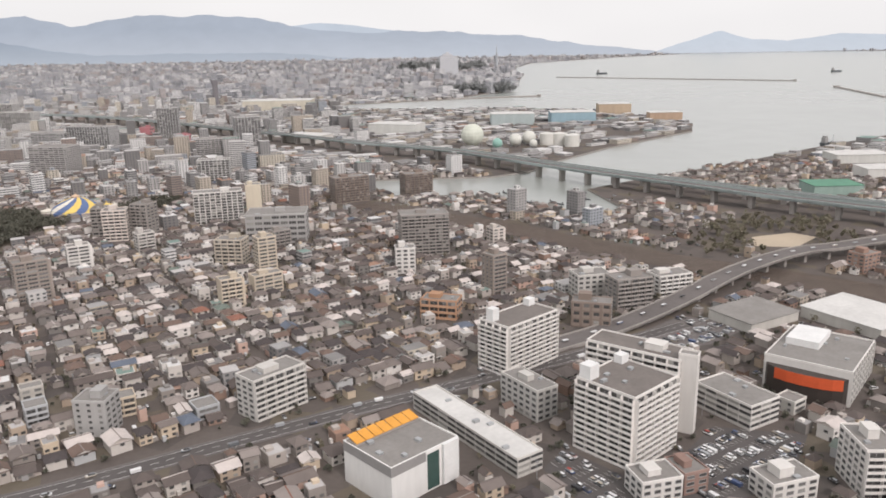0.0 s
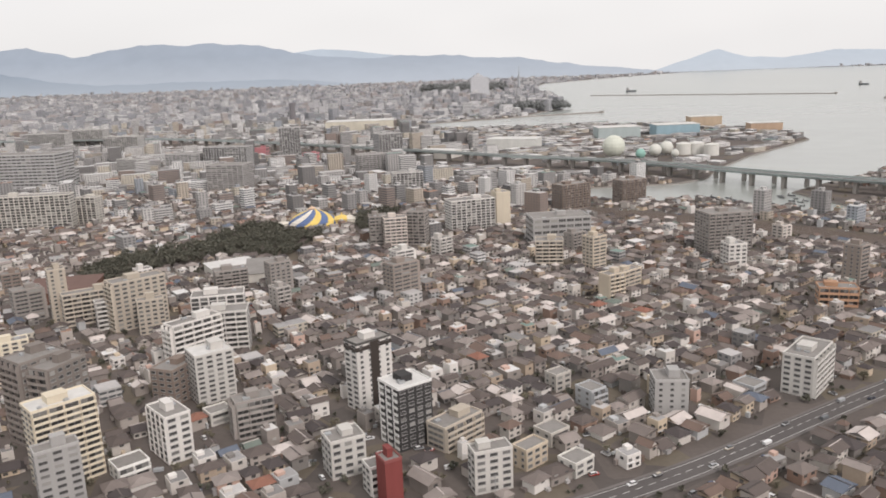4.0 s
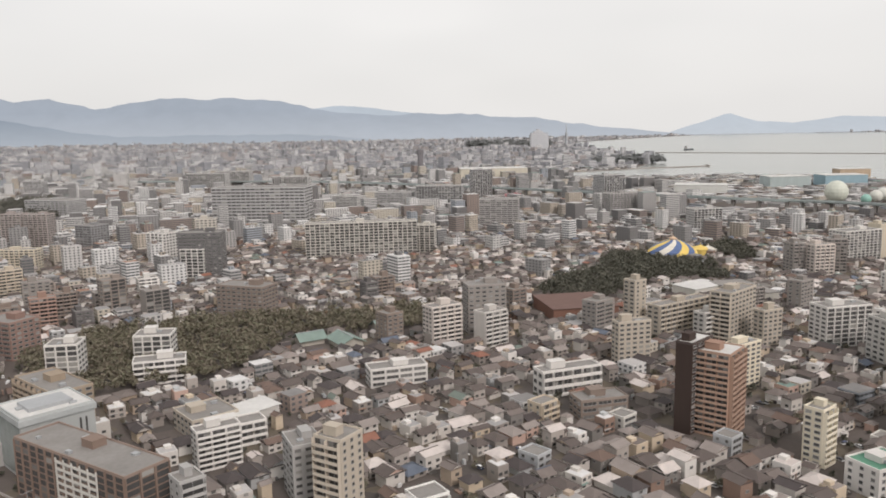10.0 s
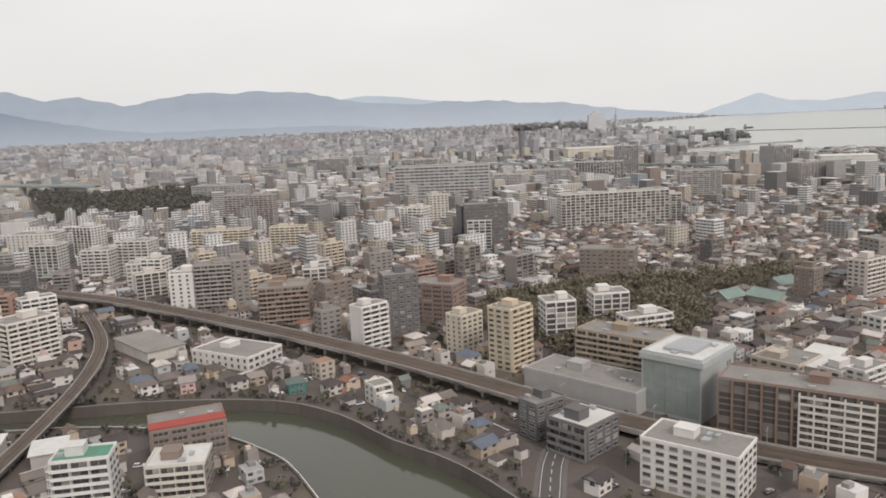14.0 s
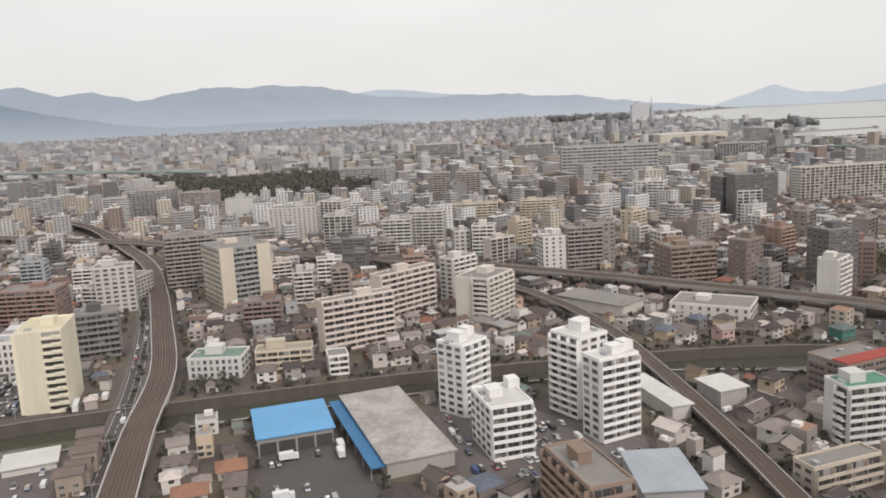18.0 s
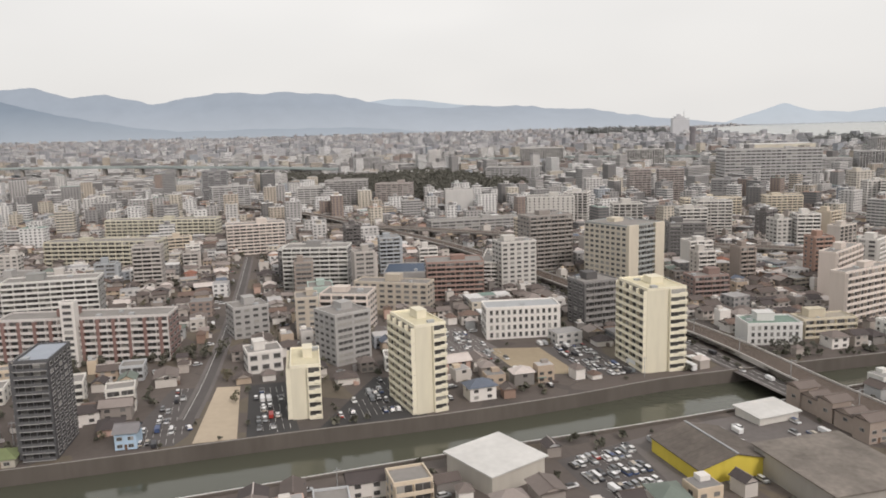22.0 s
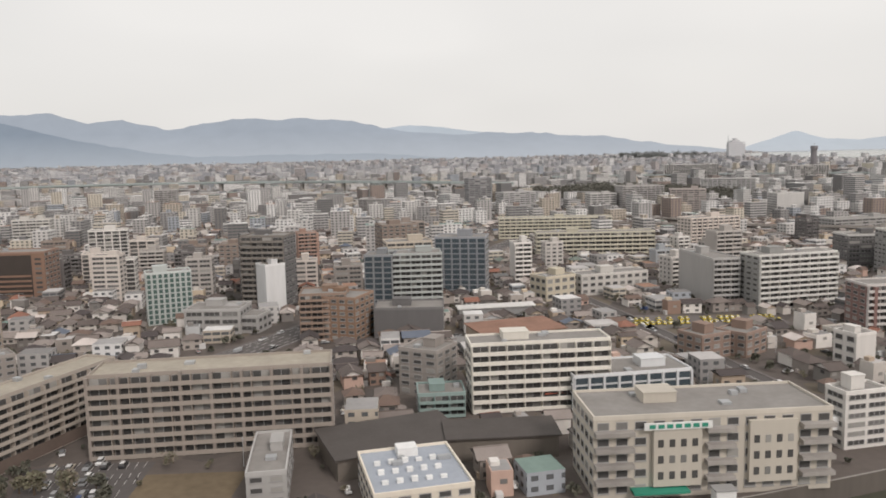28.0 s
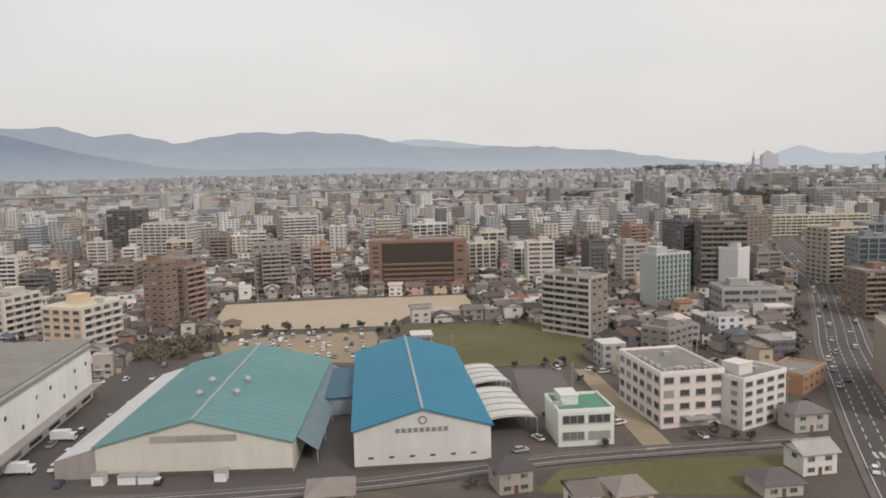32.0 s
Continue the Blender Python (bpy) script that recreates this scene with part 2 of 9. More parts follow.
def water_material(name, col, rough, bump_scale, strength):
    m, n, l, b = base_nodes(name, rough, 0.0, 0.5)
    l.new(grime(n, l, col, 0.12, 0.05, 0.008), b.inputs["Base Color"])
    t, bp = n.new("ShaderNodeTexNoise"), n.new("ShaderNodeBump")
    t.inputs["Scale"].default_value, t.inputs["Detail"].default_value = bump_scale, 5
    bp.inputs["Strength"].default_value, bp.inputs["Distance"].default_value = strength, 0.3
    l.new(n.new("ShaderNodeTexCoord").outputs["Object"], t.inputs["Vector"])
    l.new(t.outputs["Fac"], bp.inputs["Height"])
    l.new(bp.outputs["Normal"], b.inputs["Normal"])
    return m


sea_mat = water_material("grey_sea", (0.30, 0.315, 0.295), 0.22, 0.25, 0.12)
river_mat = water_material("murky_river", (0.075, 0.078, 0.058), 0.08, 0.8, 0.10)


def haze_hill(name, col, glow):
    """Distant hills seen through kilometres of air: a backdrop that glows faintly, the haze painted into its colour."""
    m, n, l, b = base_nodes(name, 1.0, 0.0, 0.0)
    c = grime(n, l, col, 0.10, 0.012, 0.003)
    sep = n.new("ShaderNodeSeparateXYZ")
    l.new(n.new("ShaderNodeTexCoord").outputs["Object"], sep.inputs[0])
    # painted haze: the glow colour fades to pale grey towards the foot
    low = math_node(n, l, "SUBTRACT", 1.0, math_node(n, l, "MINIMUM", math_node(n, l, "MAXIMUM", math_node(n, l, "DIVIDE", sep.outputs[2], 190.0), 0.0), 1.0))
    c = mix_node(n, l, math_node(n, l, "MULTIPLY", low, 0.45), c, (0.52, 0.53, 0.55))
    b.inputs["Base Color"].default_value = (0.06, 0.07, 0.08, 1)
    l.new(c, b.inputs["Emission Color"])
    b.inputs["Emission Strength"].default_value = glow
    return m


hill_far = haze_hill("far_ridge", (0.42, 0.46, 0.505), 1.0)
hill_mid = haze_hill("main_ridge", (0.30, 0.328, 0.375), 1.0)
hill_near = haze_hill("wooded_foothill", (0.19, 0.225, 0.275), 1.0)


def ground_material():
    m, n, l, b = base_nodes("town_ground", 0.95)
    co = n.new("ShaderNodeTexCoord").outputs["Object"]
    v = n.new("ShaderNodeTexVoronoi")
    v.inputs["Scale"].default_value = 0.16
    l.new(co, v.inputs["Vector"])
    ramp = n.new("ShaderNodeValToRGB")
    ramp.color_ramp.interpolation = "CONSTANT"
    el = ramp.color_ramp.elements
    for e, (p, c) in zip([el[0], el[1], el.new(0.6), el.new(0.8)], ((0.0, (0.124, 0.105, 0.095)), (0.35, (0.158, 0.135, 0.121)), (0.6, (0.100, 0.087, 0.080)), (0.8, (0.142, 0.120, 0.094)))):
        e.position, e.color = p, (*c, 1)
    sx = n.new("ShaderNodeSeparateColor")
    l.new(v.outputs["Color"], sx.inputs[0])
    l.new(sx.outputs[0], ramp.inputs["Fac"])
    l.new(grime(n, l, ramp.outputs["Color"], 0.25, 1.1, 0.05), b.inputs["Base Color"])
    return m


ground_mat = ground_material()


# ---- mesh helpers ----
class Shape:
    """Collects boxes and faces for one mesh; every face has a material slot."""

    def __init__(self):
        self.v, self.f, self.m, self.uv = [], [], [], []

    def face(self, pts, mat=0, uv=None):
        i = len(self.v)
        self.v += [tuple(p) for p in pts]
        self.f.append(tuple(range(i, i + len(pts))))
        self.m.append(mat)
        self.uv.append(uv)

    def box(self, x0, x1, y0, y1, z0, z1, mat=0, bottom=True, top=None):
        i = len(self.v)
        self.v += [(x0, y0, z0), (x1, y0, z0), (x1, y1, z0), (x0, y1, z0), (x0, y0, z1), (x1, y0, z1), (x1, y1, z1), (x0, y1, z1)]
        fs = [(4, 5, 6, 7), (0, 1, 5, 4), (1, 2, 6, 5), (2, 3, 7, 6), (3, 0, 4, 7)] + ([(3, 2, 1, 0)] if bottom else [])
        self.f += [tuple(i + k for k in f) for f in fs]
        self.m += [mat if top is None else top] + [mat] * (len(fs) - 1)
        self.uv += [None] * len(fs)

    def open_back(self, far=False):
        """A copy of a shape of boxes without the faces that lie against the wall."""
        s = Shape()
        s.v = self.v
        for k, f in enumerate(self.f):
            if k % 6 in ((1, 2, 4) if far else (0, 1, 2, 4)):
                s.f.append(f)
                s.m.append(self.m[k])
                s.uv.append(None)
        return s

    def mesh(self, name, *materials):
        me = bpy.data.meshes.new(name)
        me.from_pydata(self.v, [], self.f)
        for m in materials:
            me.materials.append(m)
        if len(materials) > 1:
            me.polygons.foreach_set("material_index", self.m)
        me.update()
        return me


def part(name, me, parent, label="", m=None):
    ob = new(name, me)
    ob.parent = parent
    if m is not None:
        ob.matrix_basis = m
    return tagged(ob, label)


def thing(name, label, category, m, group="", kind="", me=None):
    ob = new(name, me)
    ob.matrix_basis = m
    return tagged(ob, label, category, group, kind)


def cyl(s, x, y, r0, r1, z0, z1, k=8, mat=0):
    """A round tapered post in a shape."""
    i = len(s.v)
    for z, r in ((z0, r0), (z1, r1)):
        s.v += [(x + r * math.cos(2 * math.pi * a / k), y + r * math.sin(2 * math.pi * a / k), z) for a in range(k)]
    for a in range(k):
        s.f.append((i + a, i + (a + 1) % k, i + k + (a + 1) % k, i + k + a))
    s.f.append(tuple(i + k + a for a in range(k)))
    s.m += [mat] * (k + 1)
    s.uv += [None] * (k + 1)


def ring_wall(s, x, y, t, z0, z1):
    """A low wall round a rectangle, as one closed ring of thickness t."""
    i = len(s.v)
    for a, b, z in ((x, y, z0), (x, y, z1), (x - t, y - t, z1), (x - t, y - t, z0)):
        s.v += [(-a, -b, z), (a, -b, z), (a, b, z), (-a, b, z)]
    for k in range(4):
        for q in range(4):
            s.f.append((i + 4 * k + q, i + 4 * k + (q + 1) % 4, i + 4 * ((k + 1) % 4) + (q + 1) % 4, i + 4 * ((k + 1) % 4) + q))
    s.m += [0] * 16
    s.uv += [None] * 16


def strip(pts, half, z0, z1=None, shift=0.0):
    """The left and right edges of a band of that half width along a polyline; z1 is the height at its end."""
    out = []
    for i, p in enumerate(pts):
        a, b = Vector(pts[max(i - 1, 0)][:2]), Vector(pts[min(i + 1, len(pts) - 1)][:2])
        d = (b - a).normalized()
        nrm = Vector((-d.y, d.x))
        z = p[2] if len(p) > 2 else z0
        c = Vector(p[:2]) + nrm * shift
        out.append(((*(c + nrm * half), z), (*(c - nrm * half), z)))
    return out


def band(name, pts, half, z, material, shift=0.0, thick=0.0):
    s = Shape()
    e = strip(pts, half, z, shift=shift)
    for (a, b), (c, d) in zip(e, e[1:]):
        s.face((a, b, d, c))
        if thick:
            lo = [(p[0], p[1], p[2] - thick) for p in (a, b, c, d)]
            s.face((lo[0], a, c, lo[2]))
            s.face((b, lo[1], lo[3], d))
            s.face((lo[0], lo[2], lo[3], lo[1]))
    return s.mesh(name, material)


def smooth_line(pts, k=6):
    """A softer polyline through the given points."""
    out = []
    for i in range(len(pts) - 1):
        p = [Vector(pts[min(max(j, 0), len(pts) - 1)]) for j in (i - 1, i, i + 1, i + 2)]
        for q in range(k):
            t = q / k
            out.append(tuple(0.5 * ((2 * p[1]) + (p[2] - p[0]) * t + (2 * p[0] - 5 * p[1] + 4 * p[2] - p[3]) * t * t + (3 * p[1] - p[0] - 3 * p[2] + p[3]) * t ** 3)))
    return out + [tuple(pts[-1])]


def resample(pts, step):
    """Places at even steps along a polyline, with the heading in radians."""
    out, left = [], 0.0
    for a, b in zip(pts, pts[1:]):
        a, b = Vector(a), Vector(b)
        d = (b - a).length
        while left < d:
            p = a + (b - a) * (left / d)
            out.append((tuple(p), math.atan2(b.y - a.y, b.x - a.x)))
            left += step
        left -= d
    return out


# ---- ground, sea and river ----
NORTH_BANK = smooth_line([(-900, 18), (-760, 52), (-700, 71), (-668, 80), (-648, 86), (-627, 91), (-596, 98), (-570, 105), (-549, 110), (-530, 116), (-516, 121.5), (-502, 125), (-475, 131),
                          (-455, 135), (-419, 138.5), (-402, 139.5), (-383, 137), (-371, 129), (-362, 118), (-352, 108), (-342, 90), (-335, 60), (-330, 20)], 3)
SOUTH_BANK = smooth_line([(-900, 2), (-760, 38), (-700, 56), (-640, 70), (-618, 76), (-607, 80), (-579, 88), (-550, 97), (-527, 103.5), (-503, 111), (-490, 116), (-468, 122), (-451, 126),
                          (-416, 129.5), (-392, 124.5), (-381, 117), (-374, 108), (-364, 85), (-358, 60), (-352, 20)], 3)
COAST = [(2421, 4324), (4200, 4500), (5200, 4300), (5200, 300), (1500, 330), (600, 505), (293, 524), (219, 469), (150, 412), (103, 380), (60, 345), (66, 306), (55, 290), (14, 335), (-28, 338), (-42, 380),
         (-12, 382), (20, 384), (40, 398), (60, 434), (99, 486), (179, 572), (199, 643), (151, 765), (68, 820), (-10, 812), (-110, 842), (-120, 905), (10, 965), (96, 1144), (171, 1662), (200, 2200), (327, 2850), (819, 3701), (1469, 4600), (2100, 4650)]


def inside(x, y, poly):
    hit = False
    for (x0, y0), (x1, y1) in zip(poly, poly[1:] + poly[:1]):
        if (y0 > y) != (y1 > y) and x < (x1 - x0) * (y - y0) / (y1 - y0) + x0:
            hit = not hit
    return hit


RIVER = [p[:2] for p in NORTH_BANK] + [p[:2] for p in SOUTH_BANK][::-1]


def build_ground():
    from_edge = [(-6500, -400), (6500, -400), (6500, 5600), (-6500, 5600)]
    pts, edges = [], []
    for loop in (from_edge, RIVER, COAST):
        i = len(pts)
        pts += [Vector(p) for p in loop]
        edges += [(i + k, i + (k + 1) % len(loop)) for k in range(len(loop))]
    from mathutils.geometry import delaunay_2d_cdt
    v, _, f, *_ = delaunay_2d_cdt(pts, edges, [], 0, 1e-4)
    keep = []
    for t in f:
        cx, cy = sum(v[k].x for k in t) / len(t), sum(v[k].y for k in t) / len(t)
        if not inside(cx, cy, RIVER) and not inside(cx, cy, COAST):
            keep.append(t if (v[t[1]] - v[t[0]]).cross(v[t[2]] - v[t[0]]) > 0 else t[::-1])
    me = bpy.data.meshes.new("ground")
    me.from_pydata([(p.x, p.y, 0) for p in v], [], keep)
    me.materials.append(ground_mat)
    thing("ground", "wide flat town ground of asphalt, yards and bare lots", "ground", Matrix(), kind="structure", me=me)


build_ground()
s = Shape()
s.face([(-6500, 250, -0.6), (6500, 250, -0.6), (6500, 5600, -0.6), (-6500, 5600, -0.6)])
thing("water", "calm grey bay under an overcast sky", "sea", Matrix(), kind="structure", me=s.mesh("water", sea_mat))
s = Shape()
s.face([(-920, -50, -1.7), (-300, -50, -1.7), (-300, 160, -1.7), (-920, 160, -1.7)])
thing("river_water", "murky green-brown tidal river between concrete walls", "river", Matrix(), kind="structure", me=s.mesh("river_water", river_mat))

for bank, sgn in ((NORTH_BANK, 1), (SOUTH_BANK, -1)):
    s = Shape()
    for a, b in zip(bank, bank[1:]):
        s.face([(a[0], a[1], -2.2), (b[0], b[1], -2.2), (b[0], b[1], 0.32), (a[0], a[1], 0.32)][:: -sgn])
    e = strip(bank, 0.22, 0.32, shift=0.22 * sgn)
    for (a, b), (c, d) in zip(e, e[1:]):
        s.face((a, b, d, c))
        k, m = (a, c) if sgn > 0 else (d, b)
        s.face([(k[0], k[1], 0), (m[0], m[1], 0), m, k])
    thing("river_wall", "stained dark concrete flood wall along the river", "wall", Matrix(), kind="structure", me=s.mesh("river_wall", concrete_dark))
    s = Shape()
    e = strip(bank, 0.07, 0.36, shift=0.09 * sgn)
    for (a, b), (c, d) in zip(e, e[1:]):
        s.face((a, b, d, c))
        for p, q in ((a, c), (d, b)):
            s.face([(*p[:2], 0.31), (*q[:2], 0.31), q, p])
    thing("wall_coping", "thin concrete coping on the flood wall", "coping", Matrix(), kind="structure", me=s.mesh("wall_coping", concrete if sgn > 0 else roof_white))
s = Shape()
for a, b in zip(COAST, COAST[1:]):
    s.face([(*a, -1.5), (*b, -1.5), (*b, 0.15), (*a, 0.15)])
thing("quay_wall", "low concrete quay along the bay shore", "wall", Matrix(), kind="structure", me=s.mesh("quay_wall", concrete))


# ---- distant hills ----
def ridge(name, label, crest, y, depth, material, seed, rough):
    """A hill range: rows from its foot up to the crest line, folded by noise."""
    s, rows, cols = Shape(), 8, 260
    x0, x1 = crest[0][0], crest[-1][0]
    grid = []
    for j in range(rows + 1):
        row = []
        for i in range(cols + 1):
            x = x0 + (x1 - x0) * i / cols
            k = max(q for q in range(len(crest) - 1) if crest[q][0] <= x + 1e-6)
            t = (x - crest[k][0]) / (crest[k + 1][0] - crest[k][0])
            z = crest[k][1] * (1 - t) + crest[k + 1][1] * t
            t = j / rows
            fold = noise.fractal(Vector((x * 0.006, j * 0.7, seed)), 1.0, 2.0, 4)
            z = z * t ** 0.8 + fold * rough * (0.35 + t * 0.65) * (1 if j else 0)
            row.append((x, y - depth * (1 - t) + fold * 30 * (1 - t), max(z, 0.0) if j else -2.0))
        grid.append(row)
    verts = [p for row in grid for p in row]
    n = cols + 1
    faces = [(j * n + i, j * n + i + 1, (j + 1) * n + i + 1, (j + 1) * n + i) for j in range(rows) for i in range(cols)]
    me = bpy.data.meshes.new(name)
    me.from_pydata(verts, [], faces)
    me.materials.append(material)
    for p in me.polygons:
        p.use_smooth = True
    thing(name, label, "mountains", Matrix(), kind="structure", me=me)


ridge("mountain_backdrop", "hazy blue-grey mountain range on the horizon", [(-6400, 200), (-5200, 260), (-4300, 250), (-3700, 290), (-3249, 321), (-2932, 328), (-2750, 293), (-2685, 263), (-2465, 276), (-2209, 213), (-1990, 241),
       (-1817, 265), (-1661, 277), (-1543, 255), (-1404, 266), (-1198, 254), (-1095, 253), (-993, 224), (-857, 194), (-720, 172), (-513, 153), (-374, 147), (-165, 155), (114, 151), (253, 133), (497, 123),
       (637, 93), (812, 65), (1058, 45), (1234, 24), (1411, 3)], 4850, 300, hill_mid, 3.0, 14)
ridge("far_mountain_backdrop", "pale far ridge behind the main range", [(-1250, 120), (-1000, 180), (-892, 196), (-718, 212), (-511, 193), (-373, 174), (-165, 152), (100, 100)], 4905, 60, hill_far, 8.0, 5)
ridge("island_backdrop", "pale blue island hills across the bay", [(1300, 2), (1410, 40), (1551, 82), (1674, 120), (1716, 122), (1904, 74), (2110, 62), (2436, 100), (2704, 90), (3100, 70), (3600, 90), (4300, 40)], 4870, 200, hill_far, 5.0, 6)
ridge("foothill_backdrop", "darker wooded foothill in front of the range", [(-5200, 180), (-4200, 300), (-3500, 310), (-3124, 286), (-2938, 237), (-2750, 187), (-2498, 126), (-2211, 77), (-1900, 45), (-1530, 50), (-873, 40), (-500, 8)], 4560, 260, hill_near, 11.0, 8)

# ---- what takes up the ground: houses keep off these ----
TAKEN = np.zeros((1500, 1000), dtype=bool)  # metre cells, from (-1200, 40)


def take_rect(x, y, rot, w, d, margin=1.0):
    c, sn = math.cos(radians(rot)), math.sin(radians(rot))
    r = math.hypot(w, d) / 2 + margin + 1
    ix = np.arange(int(x - r + 1200), int(x + r + 1201))
    iy = np.arange(int(y - r - 40), int(y + r - 39))
    ix, iy = ix[(ix >= 0) & (ix < 1500)], iy[(iy >= 0) & (iy < 1000)]
    gx, gy = np.meshgrid(ix - 1200 + 0.5 - x, iy + 40 + 0.5 - y, indexing="ij")
    u, v = gx * c + gy * sn, -gx * sn + gy * c
    TAKEN[np.ix_(ix, iy)] |= (abs(u) < w / 2 + margin) & (abs(v) < d / 2 + margin)


def take_line(pts, half):
    for (p, h) in resample([q[:2] for q in pts], 1.0):
        take_rect(p[0], p[1], math.degrees(h), 1.5, 2 * half, 0.6)


def take_poly(poly):
    xs, ys = [p[0] for p in poly], [p[1] for p in poly]
    for ix in range(max(int(min(xs)) + 1200, 0), min(int(max(xs)) + 1202, 1500)):
        for iy in range(max(int(min(ys)) - 40, 0), min(int(max(ys)) - 38, 1000)):
            if inside(ix - 1199.5, iy + 40.5, poly):
                TAKEN[ix, iy] = True


def free(x, y, r):
    ix, iy, k = int(x + 1200), int(y - 40), int(math.ceil(r))
    if ix < k or iy < k or ix >= 1500 - k or iy >= 1000 - k:
        return True
    return not TAKEN[ix - k:ix + k + 1, iy - k:iy + k + 1].any()


take_poly(RIVER)
take_poly([p for p in COAST if p[1] < 1100 and p[0] < 650])
for bank in (NORTH_BANK, SOUTH_BANK):
    take_line(bank, 2.0)
BANKS = TAKEN.copy()

class Heap:
    """Joins many copies of shapes into one mesh, fast."""

    def __init__(self):
        self.v, self.sizes, self.idx, self.mat, self.uv, self.n = [], [], [], [], [], 0

    def add(self, shape, m, mat=None, scale=None):
        v = np.array(shape.v)
        if scale is not None:
            v = v * np.array(scale)
        mm = np.array(m)
        v = v @ mm[:3, :3].T + mm[:3, 3]
        self.v.append(v)
        for k, f in enumerate(shape.f):
            self.sizes.append(len(f))
            self.idx.extend(self.n + q for q in f)
            self.mat.append(shape.m[k] if mat is None else mat)
            u = shape.uv[k]
            self.uv.extend(u if u else [(0.0, 0.0)] * len(f))
        self.n += len(v)

    def mesh(self, name, *materials):
        me = bpy.data.meshes.new(name)
        v = np.concatenate(self.v) if self.v else np.zeros((0, 3))
        sizes = np.array(self.sizes, dtype=np.int32)
        me.vertices.add(len(v))
        me.vertices.foreach_set("co", v.astype(np.float32).ravel())
        me.loops.add(len(self.idx))
        me.loops.foreach_set("vertex_index", np.array(self.idx, dtype=np.int32))
        me.polygons.add(len(sizes))
        me.polygons.foreach_set("loop_start", np.concatenate([[0], np.cumsum(sizes)[:-1]]).astype(np.int32))
        me.polygons.foreach_set("material_index", np.array(self.mat, dtype=np.int32))
        layer = me.uv_layers.new(name="UVMap")
        layer.data.foreach_set("uv", np.array(self.uv, dtype=np.float32).ravel())
        for m in materials:
            me.materials.append(m)
        me.polygons.foreach_set("use_smooth", np.zeros(len(sizes), dtype=bool))
        me.update(calc_edges=True)
        me.validate()
        return me


# ---- apartment and office blocks ----
FLOOR = 1.04
NEAR_ROW, FAR_ROW = 107.0, 145.0  # windows are single parts before the first line, balconies before the second
FACES = {}


def bays(length, want):
    k = max(1, round(length / want))
    return [(-length / 2 + length * i / k, -length / 2 + length * (i + 1) / k) for i in range(k)]


